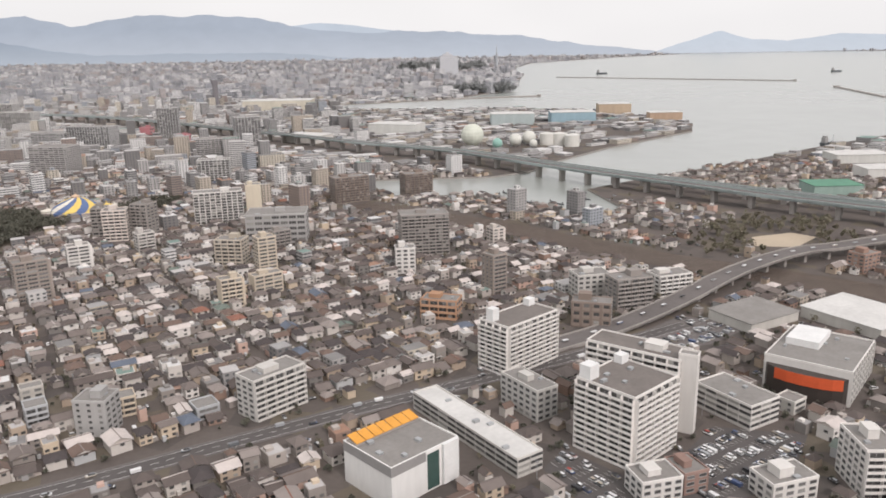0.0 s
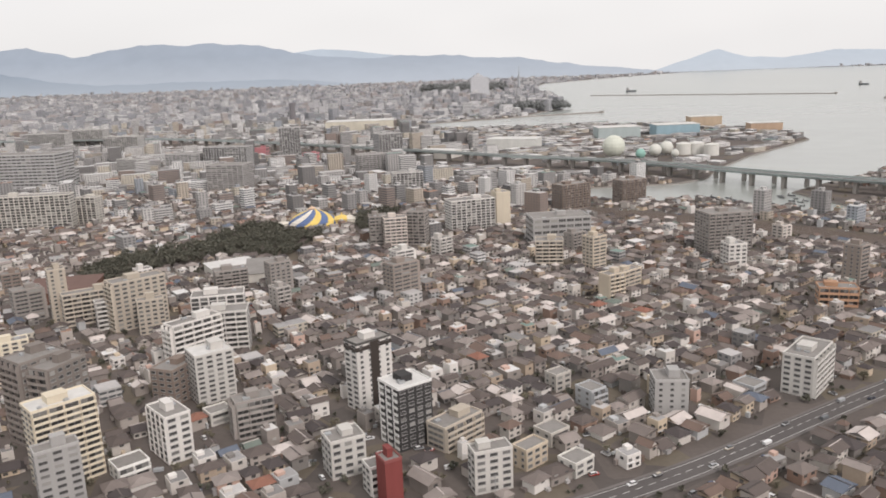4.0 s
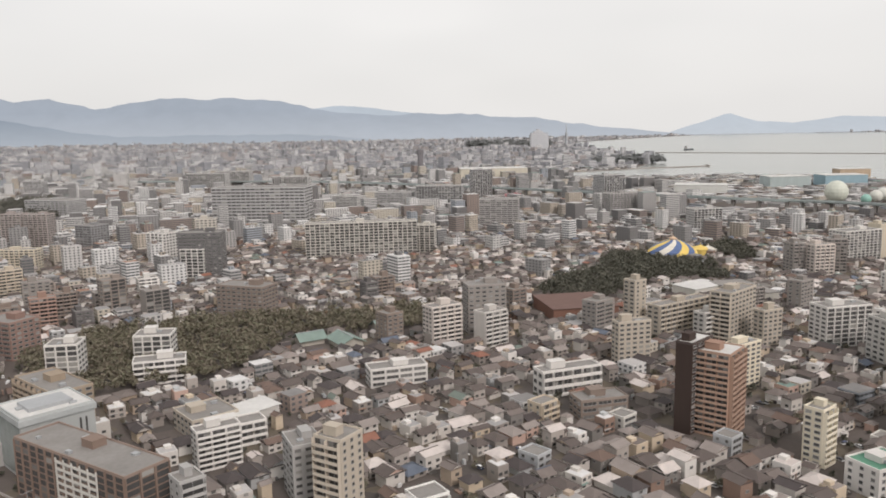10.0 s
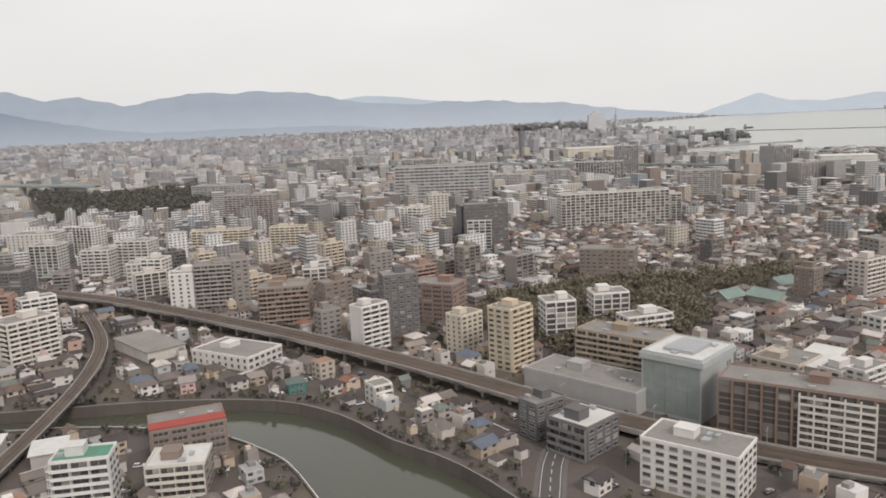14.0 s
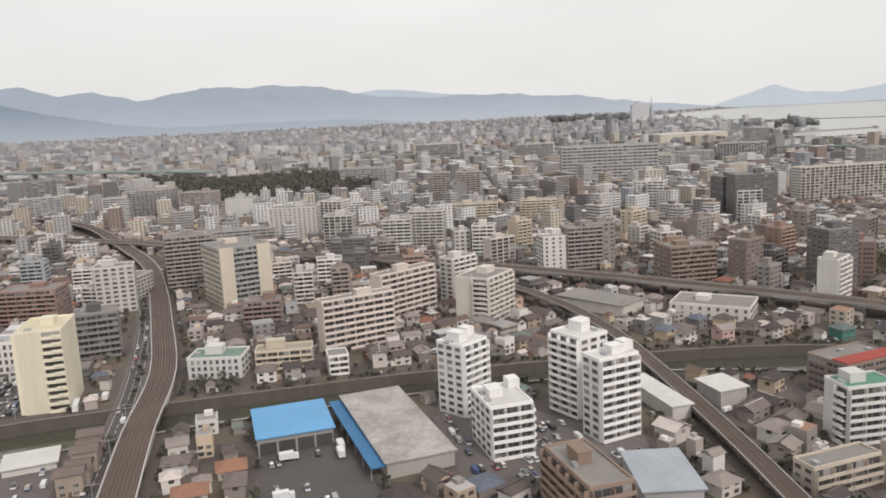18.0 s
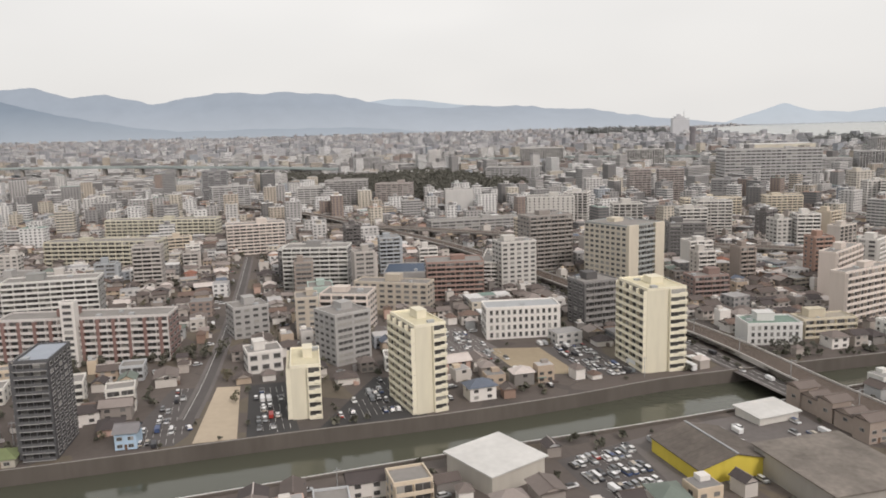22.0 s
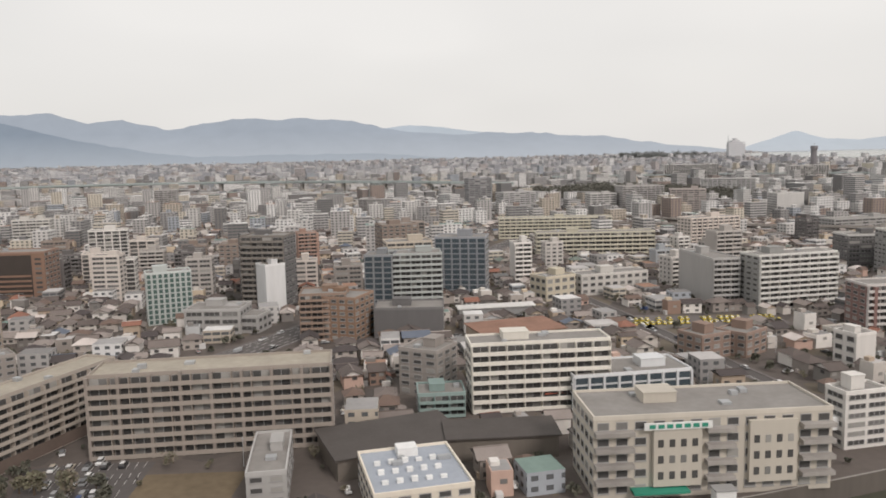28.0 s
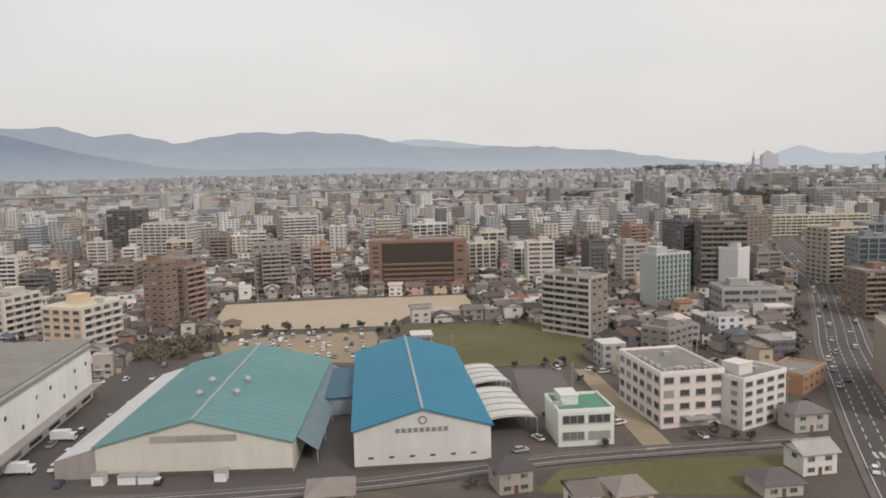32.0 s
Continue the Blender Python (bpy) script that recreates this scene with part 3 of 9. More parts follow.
def facade(style, length, wall, rail):
    """One storey of one face: its balcony if it has one, the window shapes with their places along the face, and their materials.
    x runs along the face, y outwards is minus, z up from the floor."""
    key = (style, round(length, 1), wall.name, rail.name)
    if key in FACES:
        return FACES[key]
    balcony, wins, mats = None, [], (frame_white, glass)
    if style == "B":  # balconies with solid rails, dividers and sliding windows behind
        s = Shape()
        s.box(-length / 2 + 0.1, length / 2 - 0.1, -0.62, 0, -0.05, 0.04)
        s.box(-length / 2 + 0.1, length / 2 - 0.1, -0.62, -0.55, 0.04, 0.40)
        for a, b in bays(length - 0.2, 2.1):
            s.box(a - 0.035, a + 0.035, -0.58, 0, 0.04, 0.97)
            w = (b - a) / 2 - 0.13
            g = Shape()
            g.box(-w, w, -0.03, 0.02, 0.06, 0.9, 0)
            g.box(-w + 0.05, -0.03, -0.036, -0.02, 0.10, 0.87, 1)
            g.box(0.03, w - 0.05, -0.036, -0.02, 0.10, 0.87, 1)
            wins.append((g, (a + b) / 2))
        s.box(length / 2 - 0.135, length / 2 - 0.065, -0.58, 0, 0.04, 0.97)
        balcony = s
    elif style in "WM":  # single windows in a plain wall; M: small ones
        for a, b in bays(length, 1.75):
            w = (b - a) * (0.31 if style == "W" else 0.17)
            g = Shape()
            g.box(-w, w, -0.05, 0.02, 0.30, 0.82, 0)
            g.box(-w + 0.05, w - 0.05, -0.056, 0, 0.35, 0.77, 1)
            g.box(-w - 0.04, w + 0.04, -0.09, 0, 0.25, 0.30, 0)
            wins.append((g, (a + b) / 2))
    elif style == "C":  # pale panels round each window on a dark wall
        mats = (rail, glass)
        for a, b in bays(length, 2.0):
            g, w = Shape(), (b - a) * 0.36
            g.box(-w, w, -0.12, 0.02, 0.06, 0.46, 0)
            g.box(-w, -w + 0.22, -0.12, 0.02, 0.46, 0.98, 0)
            g.box(-w + 0.3, w - 0.05, -0.03, 0.02, 0.5, 0.9, 1)
            wins.append((g, (a + b) / 2))
    elif style == "S":  # groups of ribbon windows with mullions
        for a, b in bays(length - 0.4, 2.9):
            g, w = Shape(), (b - a) / 2 - 0.22
            g.box(-w, w, -0.04, 0.02, 0.34, 0.82, 1)
            for c in (-w, -w / 3, w / 3, w):
                g.box(c - 0.035, c + 0.035, -0.06, 0, 0.34, 0.82, 0)
            g.box(-w - 0.05, w + 0.05, -0.08, 0, 0.28, 0.34, 0)
            wins.append((g, (a + b) / 2))
    elif style in "VNG":  # V: tall panes between piers; N: the same, tinted; G: a green glass wall
        mats = (wall, {"V": glass, "N": glass_blue, "G": glass_green}[style])
        for a, b in bays(length, 2.0 if style != "G" else 1.1):
            g, w = Shape(), (b - a) / 2
            g.box(-w, -w + 0.14, -0.22, 0, 0, FLOOR, 0)
            g.box(w - 0.14, w, -0.22, 0, 0, FLOOR, 0)
            g.box(-w + 0.2, w - 0.2, -0.04, 0.02, 0.14, 0.9, 1)
            g.box(-w + 0.14, w - 0.14, -0.10, 0, -0.05, 0.10, 0)
            wins.append((g, (a + b) / 2))
    elif style == "E":  # an end wall: blank on one half, an open stair gallery on the other
        s = Shape()
        a, b = length * 0.06, length / 2 - 0.05
        s.box(a, b, -0.55, 0, -0.06, 0.05)
        s.box(a, (a + b) / 2, -0.55, -0.48, 0.05, 0.42)
        s.box((a + b) / 2, b, -0.55, -0.48, 0.16, 0.54)
        s.box(a - 0.05, a + 0.05, -0.5, 0, 0.05, 0.98)
        balcony = s
        # a dark pane behind the rails stands in for the gallery's shade
        g = Shape()
        g.box((a - b) / 2 + 0.1, (b - a) / 2 - 0.1, -0.02, 0.02, 0.06, 0.94, 1)
        wins.append((g, (a + b) / 2))
    elif style == "A":  # rows of narrow upright windows
        for a, b in bays(length - 0.8, 1.1):
            g, w = Shape(), (b - a) * 0.24
            g.box(-w, w, -0.03, 0.02, 0.24, 0.80, 1)
            g.box(-w - 0.06, w + 0.06, -0.07, 0, 0.16, 0.24, 0)
            wins.append((g, (a + b) / 2))
    elif style == "P":  # open parking deck
        mats = (wall, glass)
        for a, b in bays(length, 2.6):
            g, w = Shape(), (b - a) / 2
            # a dark pane on the wall stands in for shade inside the deck
            g.box(-w, w, -0.06, 0.02, 0.45, 0.95, 1)
            g.box(-w, -w + 0.12, -0.1, 0, 0.0, 1.0, 0)
            wins.append((g, (a + b) / 2))
    me = wins[0][0].mesh("window", *mats) if wins else None
    bal = balcony.mesh("balcony", rail) if balcony else None
    FACES[key] = (bal, balcony, me, wins, mats)
    return FACES[key]


WORDS = {"B": "with rows of balconies", "W": "with rows of windows", "M": "with small windows", "S": "with ribbon windows", "V": "with tall window bays", "N": "with tinted window bays",
         "G": "with a green glass front", "P": "with open decks", "0": "with blank walls", "E": "with an open stair gallery", "A": "with rows of narrow windows", "C": "with pale window panels"}


def colour_word(c):
    r, g, b = c
    light = (r + g + b) / 3
    if r > 1.45 * b and light < 0.35:
        return "brown"
    if r > 1.35 * b:
        return "tan" if light < 0.5 else "cream"
    return "white" if light > 0.6 else "pale grey" if light > 0.42 else "grey" if light > 0.22 else "dark grey"


def building(x, y, rot, w, d, n, col, front="B", left="W", right="W", rail=None, roof=None, house="penthouse", kind="apartment_building", label="", floor=FLOOR, base=0.15, single=True):
    """A block of n storeys: front is the face towards minus y of its own frame, left and right the two beside it."""
    take_rect(x, y, rot, w, d, 1.2)
    h = n * floor + base
    m = pose(x, y, 0, 0, 0, rot)
    if kind == "apartment_building" and n <= 4:
        kind = "low_rise_building"
    elif kind == "apartment_building" and n >= 9:
        kind = "apartment_tower"
    cat = {"apartment_building": "apartment block", "low_rise_building": "low-rise block", "apartment_tower": "apartment tower", "office_building": "office block", "parking_garage": "parking garage"}.get(kind, "building")
    text = label or f"{colour_word(col)} {round(n)}-storey concrete {cat} {WORDS[front]}"
    top = thing(kind, text, cat, m)
    wall = plain("wall_paint", col, 0.85, 0.13, 1.6, 0.22, streak=True)
    rail_mat = plain("balcony_paint", rail or tuple(min(1, c * 1.08 + 0.03) for c in col), 0.85, 0.14, 1.6, 0.22, streak=True)
    roof = roof or roof_grey
    s = Shape()
    s.box(-w / 2, w / 2, -d / 2, d / 2, 0, h, 0, False)
    part("wall", s.mesh("wall", wall), top)
    s = Shape()
    s.box(-w / 2 + 0.1, w / 2 - 0.1, -d / 2 + 0.1, d / 2 - 0.1, h - 0.02, h + 0.06)
    part("roof", s.mesh("roof", roof), top)
    s = Shape()
    ring_wall(s, w / 2 + 0.04, d / 2 + 0.04, 0.16, h - 0.12, h + 0.3)
    part("parapet", s.mesh("parapet", rail_mat), top)
    joined, rails = {}, Heap()
    for style, length, turn, ox, oy in ((front, w, 0, 0, -d / 2), (left, d, -90, -w / 2, 0), (right, d, 90, w / 2, 0)):
        if style == "0" or length < 0.9:
            continue
        bal_me, bal, win_me, wins, mats = facade(style, length, wall, rail_mat)
        for k in range(int(round(n))):
            at = pose(ox, oy, base + k * floor, 0, 0, turn) @ Matrix.Diagonal((1, 1, floor / FLOOR, 1))
            if bal and y < FAR_ROW:
                part("balcony", bal_me, top, m=at)
            elif bal:
                rails.add(bal, at)
            for g, off in wins:
                if single and y < NEAR_ROW:
                    part("window", win_me, top, m=at @ pose(off, 0, 0))
                else:
                    joined.setdefault(mats, Heap()).add(g.open_back(y > 200), at @ pose(off, 0, 0))
    for mats, heap in joined.items():
        tagged(part("windows", heap.mesh("windows", *mats), top), kind="stuff")
    if rails.n:
        tagged(part("balconies", rails.mesh("balconies", rail_mat), top), kind="stuff")
    rng = random.Random(int(x * 7 + y * 13))
    if house and w > 2.5 and d > 2.5:
        pw, pd, ph = min(w * 0.32, 3.2), min(d * 0.5, 2.6), rng.uniform(0.9, 1.5)
        px, py = rng.uniform(-0.3, 0.3) * (w - pw), rng.uniform(0.0, 0.3) * (d - pd)
        s = Shape()
        s.box(px - pw / 2, px + pw / 2, py - pd / 2, py + pd / 2, h, h + ph, 0, False)
        s.box(px - pw / 2 - 0.06, px + pw / 2 + 0.06, py - pd / 2 - 0.06, py + pd / 2 + 0.06, h + ph, h + ph + 0.1)
        part(house, s.mesh(house, wall), top)
    for _ in range(min(4 if y < FAR_ROW else 1, int(w * d / 22)) if single else 0):
        ux, uy = rng.uniform(-0.42, 0.42) * w, rng.uniform(-0.4, 0.4) * d
        uw, ud, uh = rng.uniform(0.25, 0.6), rng.uniform(0.25, 0.5), rng.uniform(0.25, 0.5)
        s = Shape()
        s.box(ux - uw, ux + uw, uy - ud, uy + ud, h + 0.06, h + 0.06 + uh)
        part("roof_unit", s.mesh("roof_unit", metal_grey), top)
    return top, h, w, d


tan_roof = plain("tan_roof_membrane", (0.36, 0.325, 0.27), 0.85, 0.3, 1.3, 0.25)
cream_roof = plain("cream_roof_coating", (0.60, 0.55, 0.40), 0.85, 0.25, 1.2, 0.25)


# ---- halls, tents and tanks ----
def hall(x, y, rot, w, d, eave, rise, wall_col, roof_mat, label, overhang=0.25):
    """A gabled shed: its gable faces minus y of its own frame, the ridge runs back along y."""
    take_rect(x, y, rot, w, d, 1.5)
    top = thing("warehouse", label, "warehouse", pose(x, y, 0, 0, 0, rot))
    wall = plain("shed_wall", wall_col, 0.8, 0.2, 1.1, 0.16, streak=True)
    s = Shape()
    s.box(-w / 2, w / 2, -d / 2, d / 2, 0, eave, 0, False)
    for sg in (-1, 1):
        s.face([(-w / 2, sg * d / 2, eave), (w / 2, sg * d / 2, eave), (0, sg * d / 2, eave + rise)][:: -sg])
    part("wall", s.mesh("wall", wall), top)
    slope = rise / (w / 2)
    for sg in (-1, 1):
        s = Shape()
        e = w / 2 + overhang
        a = [(0, -d / 2 - overhang, eave + rise + 0.12), (sg * e, -d / 2 - overhang, eave - overhang * slope + 0.12), (sg * e, d / 2 + overhang, eave - overhang * slope + 0.12), (0, d / 2 + overhang, eave + rise + 0.12)]
        lo = [(p[0], p[1], p[2] - 0.12) for p in a]
        s.face(a[::sg])
        s.face(lo[::-sg])
        for i in range(4):
            j = (i + 1) % 4
            s.face([a[i], lo[i], lo[j], a[j]][::sg])
        slab = part("roof", s.mesh("roof", roof_mat), top)
        s = Shape()
        q = [(0.05 * sg, -0.03, eave + rise + 0.125), (sg * e, -0.03, eave - overhang * slope + 0.13), (sg * e, 0.03, eave - overhang * slope + 0.13), (0.05 * sg, 0.03, eave + rise + 0.13)]
        s.face([(a[0], a[1], a[2] + 0.007) for a in q][::sg])
        for m, n in ((0, 1), (2, 3)):
            s.face([q[m], q[n], (q[n][0], q[n][1], q[n][2] + 0.007), (q[m][0], q[m][1], q[m][2] + 0.007)])
        seam = s.mesh("seam", roof_mat)
        k = max(6, int(d / 1.3))
        for i in range(k):  # standing seams
            part("seam", seam, slab, m=pose(0, -d / 2 + d * (i + 0.5) / k, 0))
    s = Shape()
    s.box(-0.12, 0.12, -d / 2 - overhang, d / 2 + overhang, eave + rise + 0.10, eave + rise + 0.2)
    part("ridge_cap", s.mesh("ridge_cap", metal_grey), top)
    return top, w, d, eave, rise


def shed(x, y, rot, w, d, h, wall_col, roof_mat, label, fall=0.25, open_front=False):
    """A low flat-roofed shed; fall tips its roof towards the front, open_front sets dark sheets on the wall for the
    shade in open loading bays.
    """
    take_rect(x, y, rot, w, d, 1.0)
    top = thing("storage_shed", label, "shed", pose(x, y, 0, 0, 0, rot))
    wall = plain("shed_wall", wall_col, 0.8, 0.2, 1.1, 0.16, streak=True)
    s = Shape()
    s.box(-w / 2, w / 2, -d / 2, d / 2, 0, h, 0, False)
    part("wall", s.mesh("wall", wall), top)
    s = Shape()
    e = 0.3
    p = [(-w / 2 - e, -d / 2 - e, h), (w / 2 + e, -d / 2 - e, h), (w / 2 + e, d / 2 + e, h + fall), (-w / 2 - e, d / 2 + e, h + fall)]
    up = [(a, b, c + 0.16) for a, b, c in p]
    s.face(up)
    for i in range(4):
        j = (i + 1) % 4
        s.face([p[i], p[j], up[j], up[i]])
    part("roof", s.mesh("roof", roof_mat), top)
    if open_front:
        k = max(2, int(w / 2.4))
        for i in range(k):
            s = Shape()
            a = -w / 2 + w * i / k
            s.box(a + 0.15, a + w / k - 0.15, -d / 2 - 0.04, -d / 2 + 0.02, 0, h * 0.72)
            part("loading_door", s.mesh("loading_door", glass), top)
    return top, w, d, h


def big_top(x, y, r, h):
    """A wide tent: a round dome of broad twisted stripes with a cupola, a long porch tent beside it and a small white one."""
    take_rect(x, y, 0, 2.2 * r, 2.2 * r, 0)
    top = thing("circus_tent", "wide striped tent in blue, yellow and cream with a small cupola", "tent", pose(x, y, 0))
    yellow, blue, cream = plain("yellow_canvas", (0.74, 0.55, 0.16), 0.75), plain("blue_canvas", (0.115, 0.165, 0.31), 0.75), plain("white_canvas", (0.70, 0.66, 0.58), 0.75)
    k, rings = 14, [(1.0, 0.0), (1.03, 0.16), (0.97, 0.30), (0.84, 0.46), (0.66, 0.62), (0.46, 0.75), (0.27, 0.85), (0.13, 0.90)]
    for i in range(k):
        s = Shape()
        for j, ((r0, z0), (r1, z1)) in enumerate(zip(rings, rings[1:])):
            for q in range(3):
                a0, a1 = 2 * math.pi * (i + q / 3) / k, 2 * math.pi * (i + (q + 1) / 3) / k
                t0, t1 = 0.17 * max(j - 1, 0), 0.17 * max(j, 0)
                s.face([(r * r0 * math.cos(a0 + t0), r * r0 * math.sin(a0 + t0), h * z0), (r * r0 * math.cos(a1 + t0), r * r0 * math.sin(a1 + t0), h * z0),
                        (r * r1 * math.cos(a1 + t1), r * r1 * math.sin(a1 + t1), h * z1), (r * r1 * math.cos(a0 + t1), r * r1 * math.sin(a0 + t1), h * z1)])
        part("canvas_panel", s.mesh("canvas_panel", cream if i in (3, 8) else (yellow, blue)[i % 2]), top)
    s = Shape()
    cyl(s, 0, 0, r * 0.15, r * 0.15, h * 0.88, h * 0.95, 12)
    cyl(s, 0, 0, r * 0.19, 0.06, h * 0.95, h * 1.07, 12)
    cyl(s, 0, 0, 0.09, 0.05, h * 1.05, h * 1.2, 6)
    part("cupola", s.mesh("cupola", plain("peach_canvas", (0.62, 0.45, 0.32), 0.75)), top, "peach canvas cupola with a short spire")
    for dx, rr, hh, m in ((1.22, 0.42, 0.56, yellow), (1.55, 0.36, 0.52, cream), (-1.28, 0.30, 0.26, cream)):
        s = Shape()
        cyl(s, dx * r, 0.1 * r, rr * r, rr * r, 0, h * hh * 0.55, 14)
        cyl(s, dx * r, 0.1 * r, rr * r * 1.06, 0.25, h * hh * 0.55, h * hh * 0.9, 14)
        cyl(s, dx * r, 0.1 * r, 0.3, 0.05, h * hh * 0.88, h * hh * 1.15, 6)
        part("porch_tent", s.mesh("porch_tent", m), top)


def ball_tank(x, y, r, mat):
    take_rect(x, y, 0, 2 * r, 2 * r, 1)
    top = thing("gas_tank", "round pale gas storage tank on short legs", "gas tank", pose(x, y, 0), "tanks on the harbour island")
    s, n, k = Shape(), 10, 20
    for i in range(n):
        for j in range(k):
            q = []
            for di, dj in ((0, 0), (0, 1), (1, 1), (1, 0)):
                a, b = math.pi * (i + di) / n - math.pi / 2, 2 * math.pi * (j + dj) / k
                q.append((r * math.cos(a) * math.cos(b), r * math.cos(a) * math.sin(b), r * 1.12 + r * math.sin(a)))
            s.face(q)
    me = s.mesh("shell", mat)
    for p in me.polygons:
        p.use_smooth = True
    part("shell", me, top)
    s = Shape()
    for j in range(8):
        cyl(s, 0.8 * r * math.cos(j * math.pi / 4), 0.8 * r * math.sin(j * math.pi / 4), 0.12, 0.12, 0, r * 0.9, 5)
    part("support", s.mesh("support", metal_grey), top)


def drum_tank(x, y, r, h, mat):
    take_rect(x, y, 0, 2 * r, 2 * r, 1)
    top = thing("storage_tank", "white cylindrical storage tank with a shallow cone roof", "storage tank", pose(x, y, 0), "tanks on the harbour island")
    s = Shape()
    cyl(s, 0, 0, r, r, 0, h, 22)
    part("shell", s.mesh("shell", mat), top)
    s = Shape()
    cyl(s, 0, 0, r * 1.03, 0.1, h, h + r * 0.22, 22)
    part("cone_roof", s.mesh("cone_roof", mat), top)


def vault(x, y, rot, w, d, h, rise, ribs, label):
    """A white barrel-vaulted canopy: a curved roof sheet on arched ribs and posts, open in front."""
    take_rect(x, y, rot, w, d, 0.6)
    top = thing("arched_canopy", label, "canopy", pose(x, y, 0, 0, 0, rot))
    k = 10
    arc = [(-w / 2 * math.cos(math.pi * i / k), h + rise * math.sin(math.pi * i / k)) for i in range(k + 1)]
    s = Shape()
    for (x0, z0), (x1, z1) in zip(arc, arc[1:]):
        s.face([(x0, -d / 2, z0), (x1, -d / 2, z1), (x1, d / 2, z1), (x0, d / 2, z0)])
        s.face([(x0, -d / 2, z0 - 0.07), (x0, d / 2, z0 - 0.07), (x1, d / 2, z1 - 0.07), (x1, -d / 2, z1 - 0.07)])
        s.face([(x0, -d / 2, z0 - 0.07), (x1, -d / 2, z1 - 0.07), (x1, -d / 2, z1), (x0, -d / 2, z0)])
    part("roof_sheet", s.mesh("roof_sheet", roof_white), top)
    for r in range(ribs):
        yy = -d / 2 + 0.1 + r * (d - 0.2) / (ribs - 1)
        s = Shape()
        for (x0, z0), (x1, z1) in zip(arc, arc[1:]):
            s.face([(x0, yy - 0.08, z0 + 0.08), (x1, yy - 0.08, z1 + 0.08), (x1, yy + 0.08, z1 + 0.08), (x0, yy + 0.08, z0 + 0.08)])
            s.face([(x0, yy - 0.08, z0), (x1, yy - 0.08, z1), (x1, yy - 0.08, z1 + 0.08), (x0, yy - 0.08, z0 + 0.08)])
        part("rib", s.mesh("rib", frame_white), top)
        for sx in (-1, 1):
            s = Shape()
            s.box(sx * (w / 2 - 0.06) - 0.06, sx * (w / 2 - 0.06) + 0.06, yy - 0.06, yy + 0.06, 0, h)
            part("post", s.mesh("post", metal_grey), top)
    s = Shape()
    s.box(-w / 2, w / 2, d / 2 - 0.1, d / 2, 0, h)
    part("back_wall", s.mesh("back_wall", concrete), top)


# ---- trees ----
def crown_shape(seed, r, h, n, lump):
    """A crown of many small leaf clumps in an uneven outline round a few limbs."""
    q = random.Random(seed)
    s = Shape()
    hubs = [(q.uniform(-0.5, 0.5) * r, q.uniform(-0.5, 0.5) * r, h * q.uniform(0.45, 0.9), r * q.uniform(0.42, 0.65)) for _ in range(6)]
    for i in range(n):
        cx, cy, cz, cr = hubs[i % 6]
        a, b, t = q.uniform(0, 2 * math.pi), q.uniform(-1, 1), q.random() ** 0.4
        c = math.sqrt(1 - b * b)
        p = Vector((cx + cr * t * c * math.cos(a), cy + cr * t * c * math.sin(a), cz + cr * 0.8 * t * b))
        u = Vector((q.gauss(0, 1), q.gauss(0, 1), q.gauss(0, 0.7))).normalized() * lump * q.uniform(0.6, 1.3)
        v = u.cross(Vector((q.gauss(0, 1), q.gauss(0, 1), q.gauss(0, 1)))).normalized() * lump * q.uniform(0.5, 1.1)
        s.face([p - u - v * 0.5, p + u * 0.4 - v, p + u + v * 0.4, p - u * 0.3 + v])
    return s


def trunk_shape(seed, r, h):
    q = random.Random(seed)
    s = Shape()
    cyl(s, 0, 0, 0.06 * h, 0.035 * h, 0, h * 0.55, 6)
    for _ in range(4):
        a = q.uniform(0, 6.28)
        x, y = math.cos(a) * r * 0.5, math.sin(a) * r * 0.5
        i = len(s.v)
        s.v += [(0.05, 0, h * 0.35), (-0.04, 0.04, h * 0.35), (-0.03, -0.05, h * 0.35), (x, y, h * 0.8)]
        s.f += [(i, i + 1, i + 3), (i + 1, i + 2, i + 3), (i + 2, i, i + 3)]
        s.m += [0] * 3
        s.uv += [None] * 3
    return s


TREE_SIZES = [(1.5, 2.9), (1.2, 2.4), (1.9, 3.4), (0.9, 1.7)]
CROWNS = [crown_shape(i + 3, r, h, 460, 0.2) for i, (r, h) in enumerate(TREE_SIZES)]
CROWNS_MANY = [crown_shape(i + 30, r, h, 130, 0.27) for i, (r, h) in enumerate(TREE_SIZES)]
TRUNKS = [trunk_shape(i, r, h) for i, (r, h) in enumerate(TREE_SIZES)]
TREE_MESH = [(t.mesh("trunk", bark), c.mesh("crown", leaf_dark if i == 1 else leaf_mat)) for i, (t, c) in enumerate(zip(TRUNKS, CROWNS))]


def tree(x, y, k, scale=1.0, turn=0.0, z=0.0):
    top = thing("tree", "bushy tree with dull winter-green foliage", "tree", pose(x, y, z, 0, 0, turn) @ Matrix.Scale(scale, 4), "street and yard trees")
    part("trunk", TREE_MESH[k][0], top)
    part("crown", TREE_MESH[k][1], top)


CLEARINGS = [(-273.4, 190.5, 5.5), (-282.5, 193.0, 4.0), (-264.0, 204.5, 4.5)]


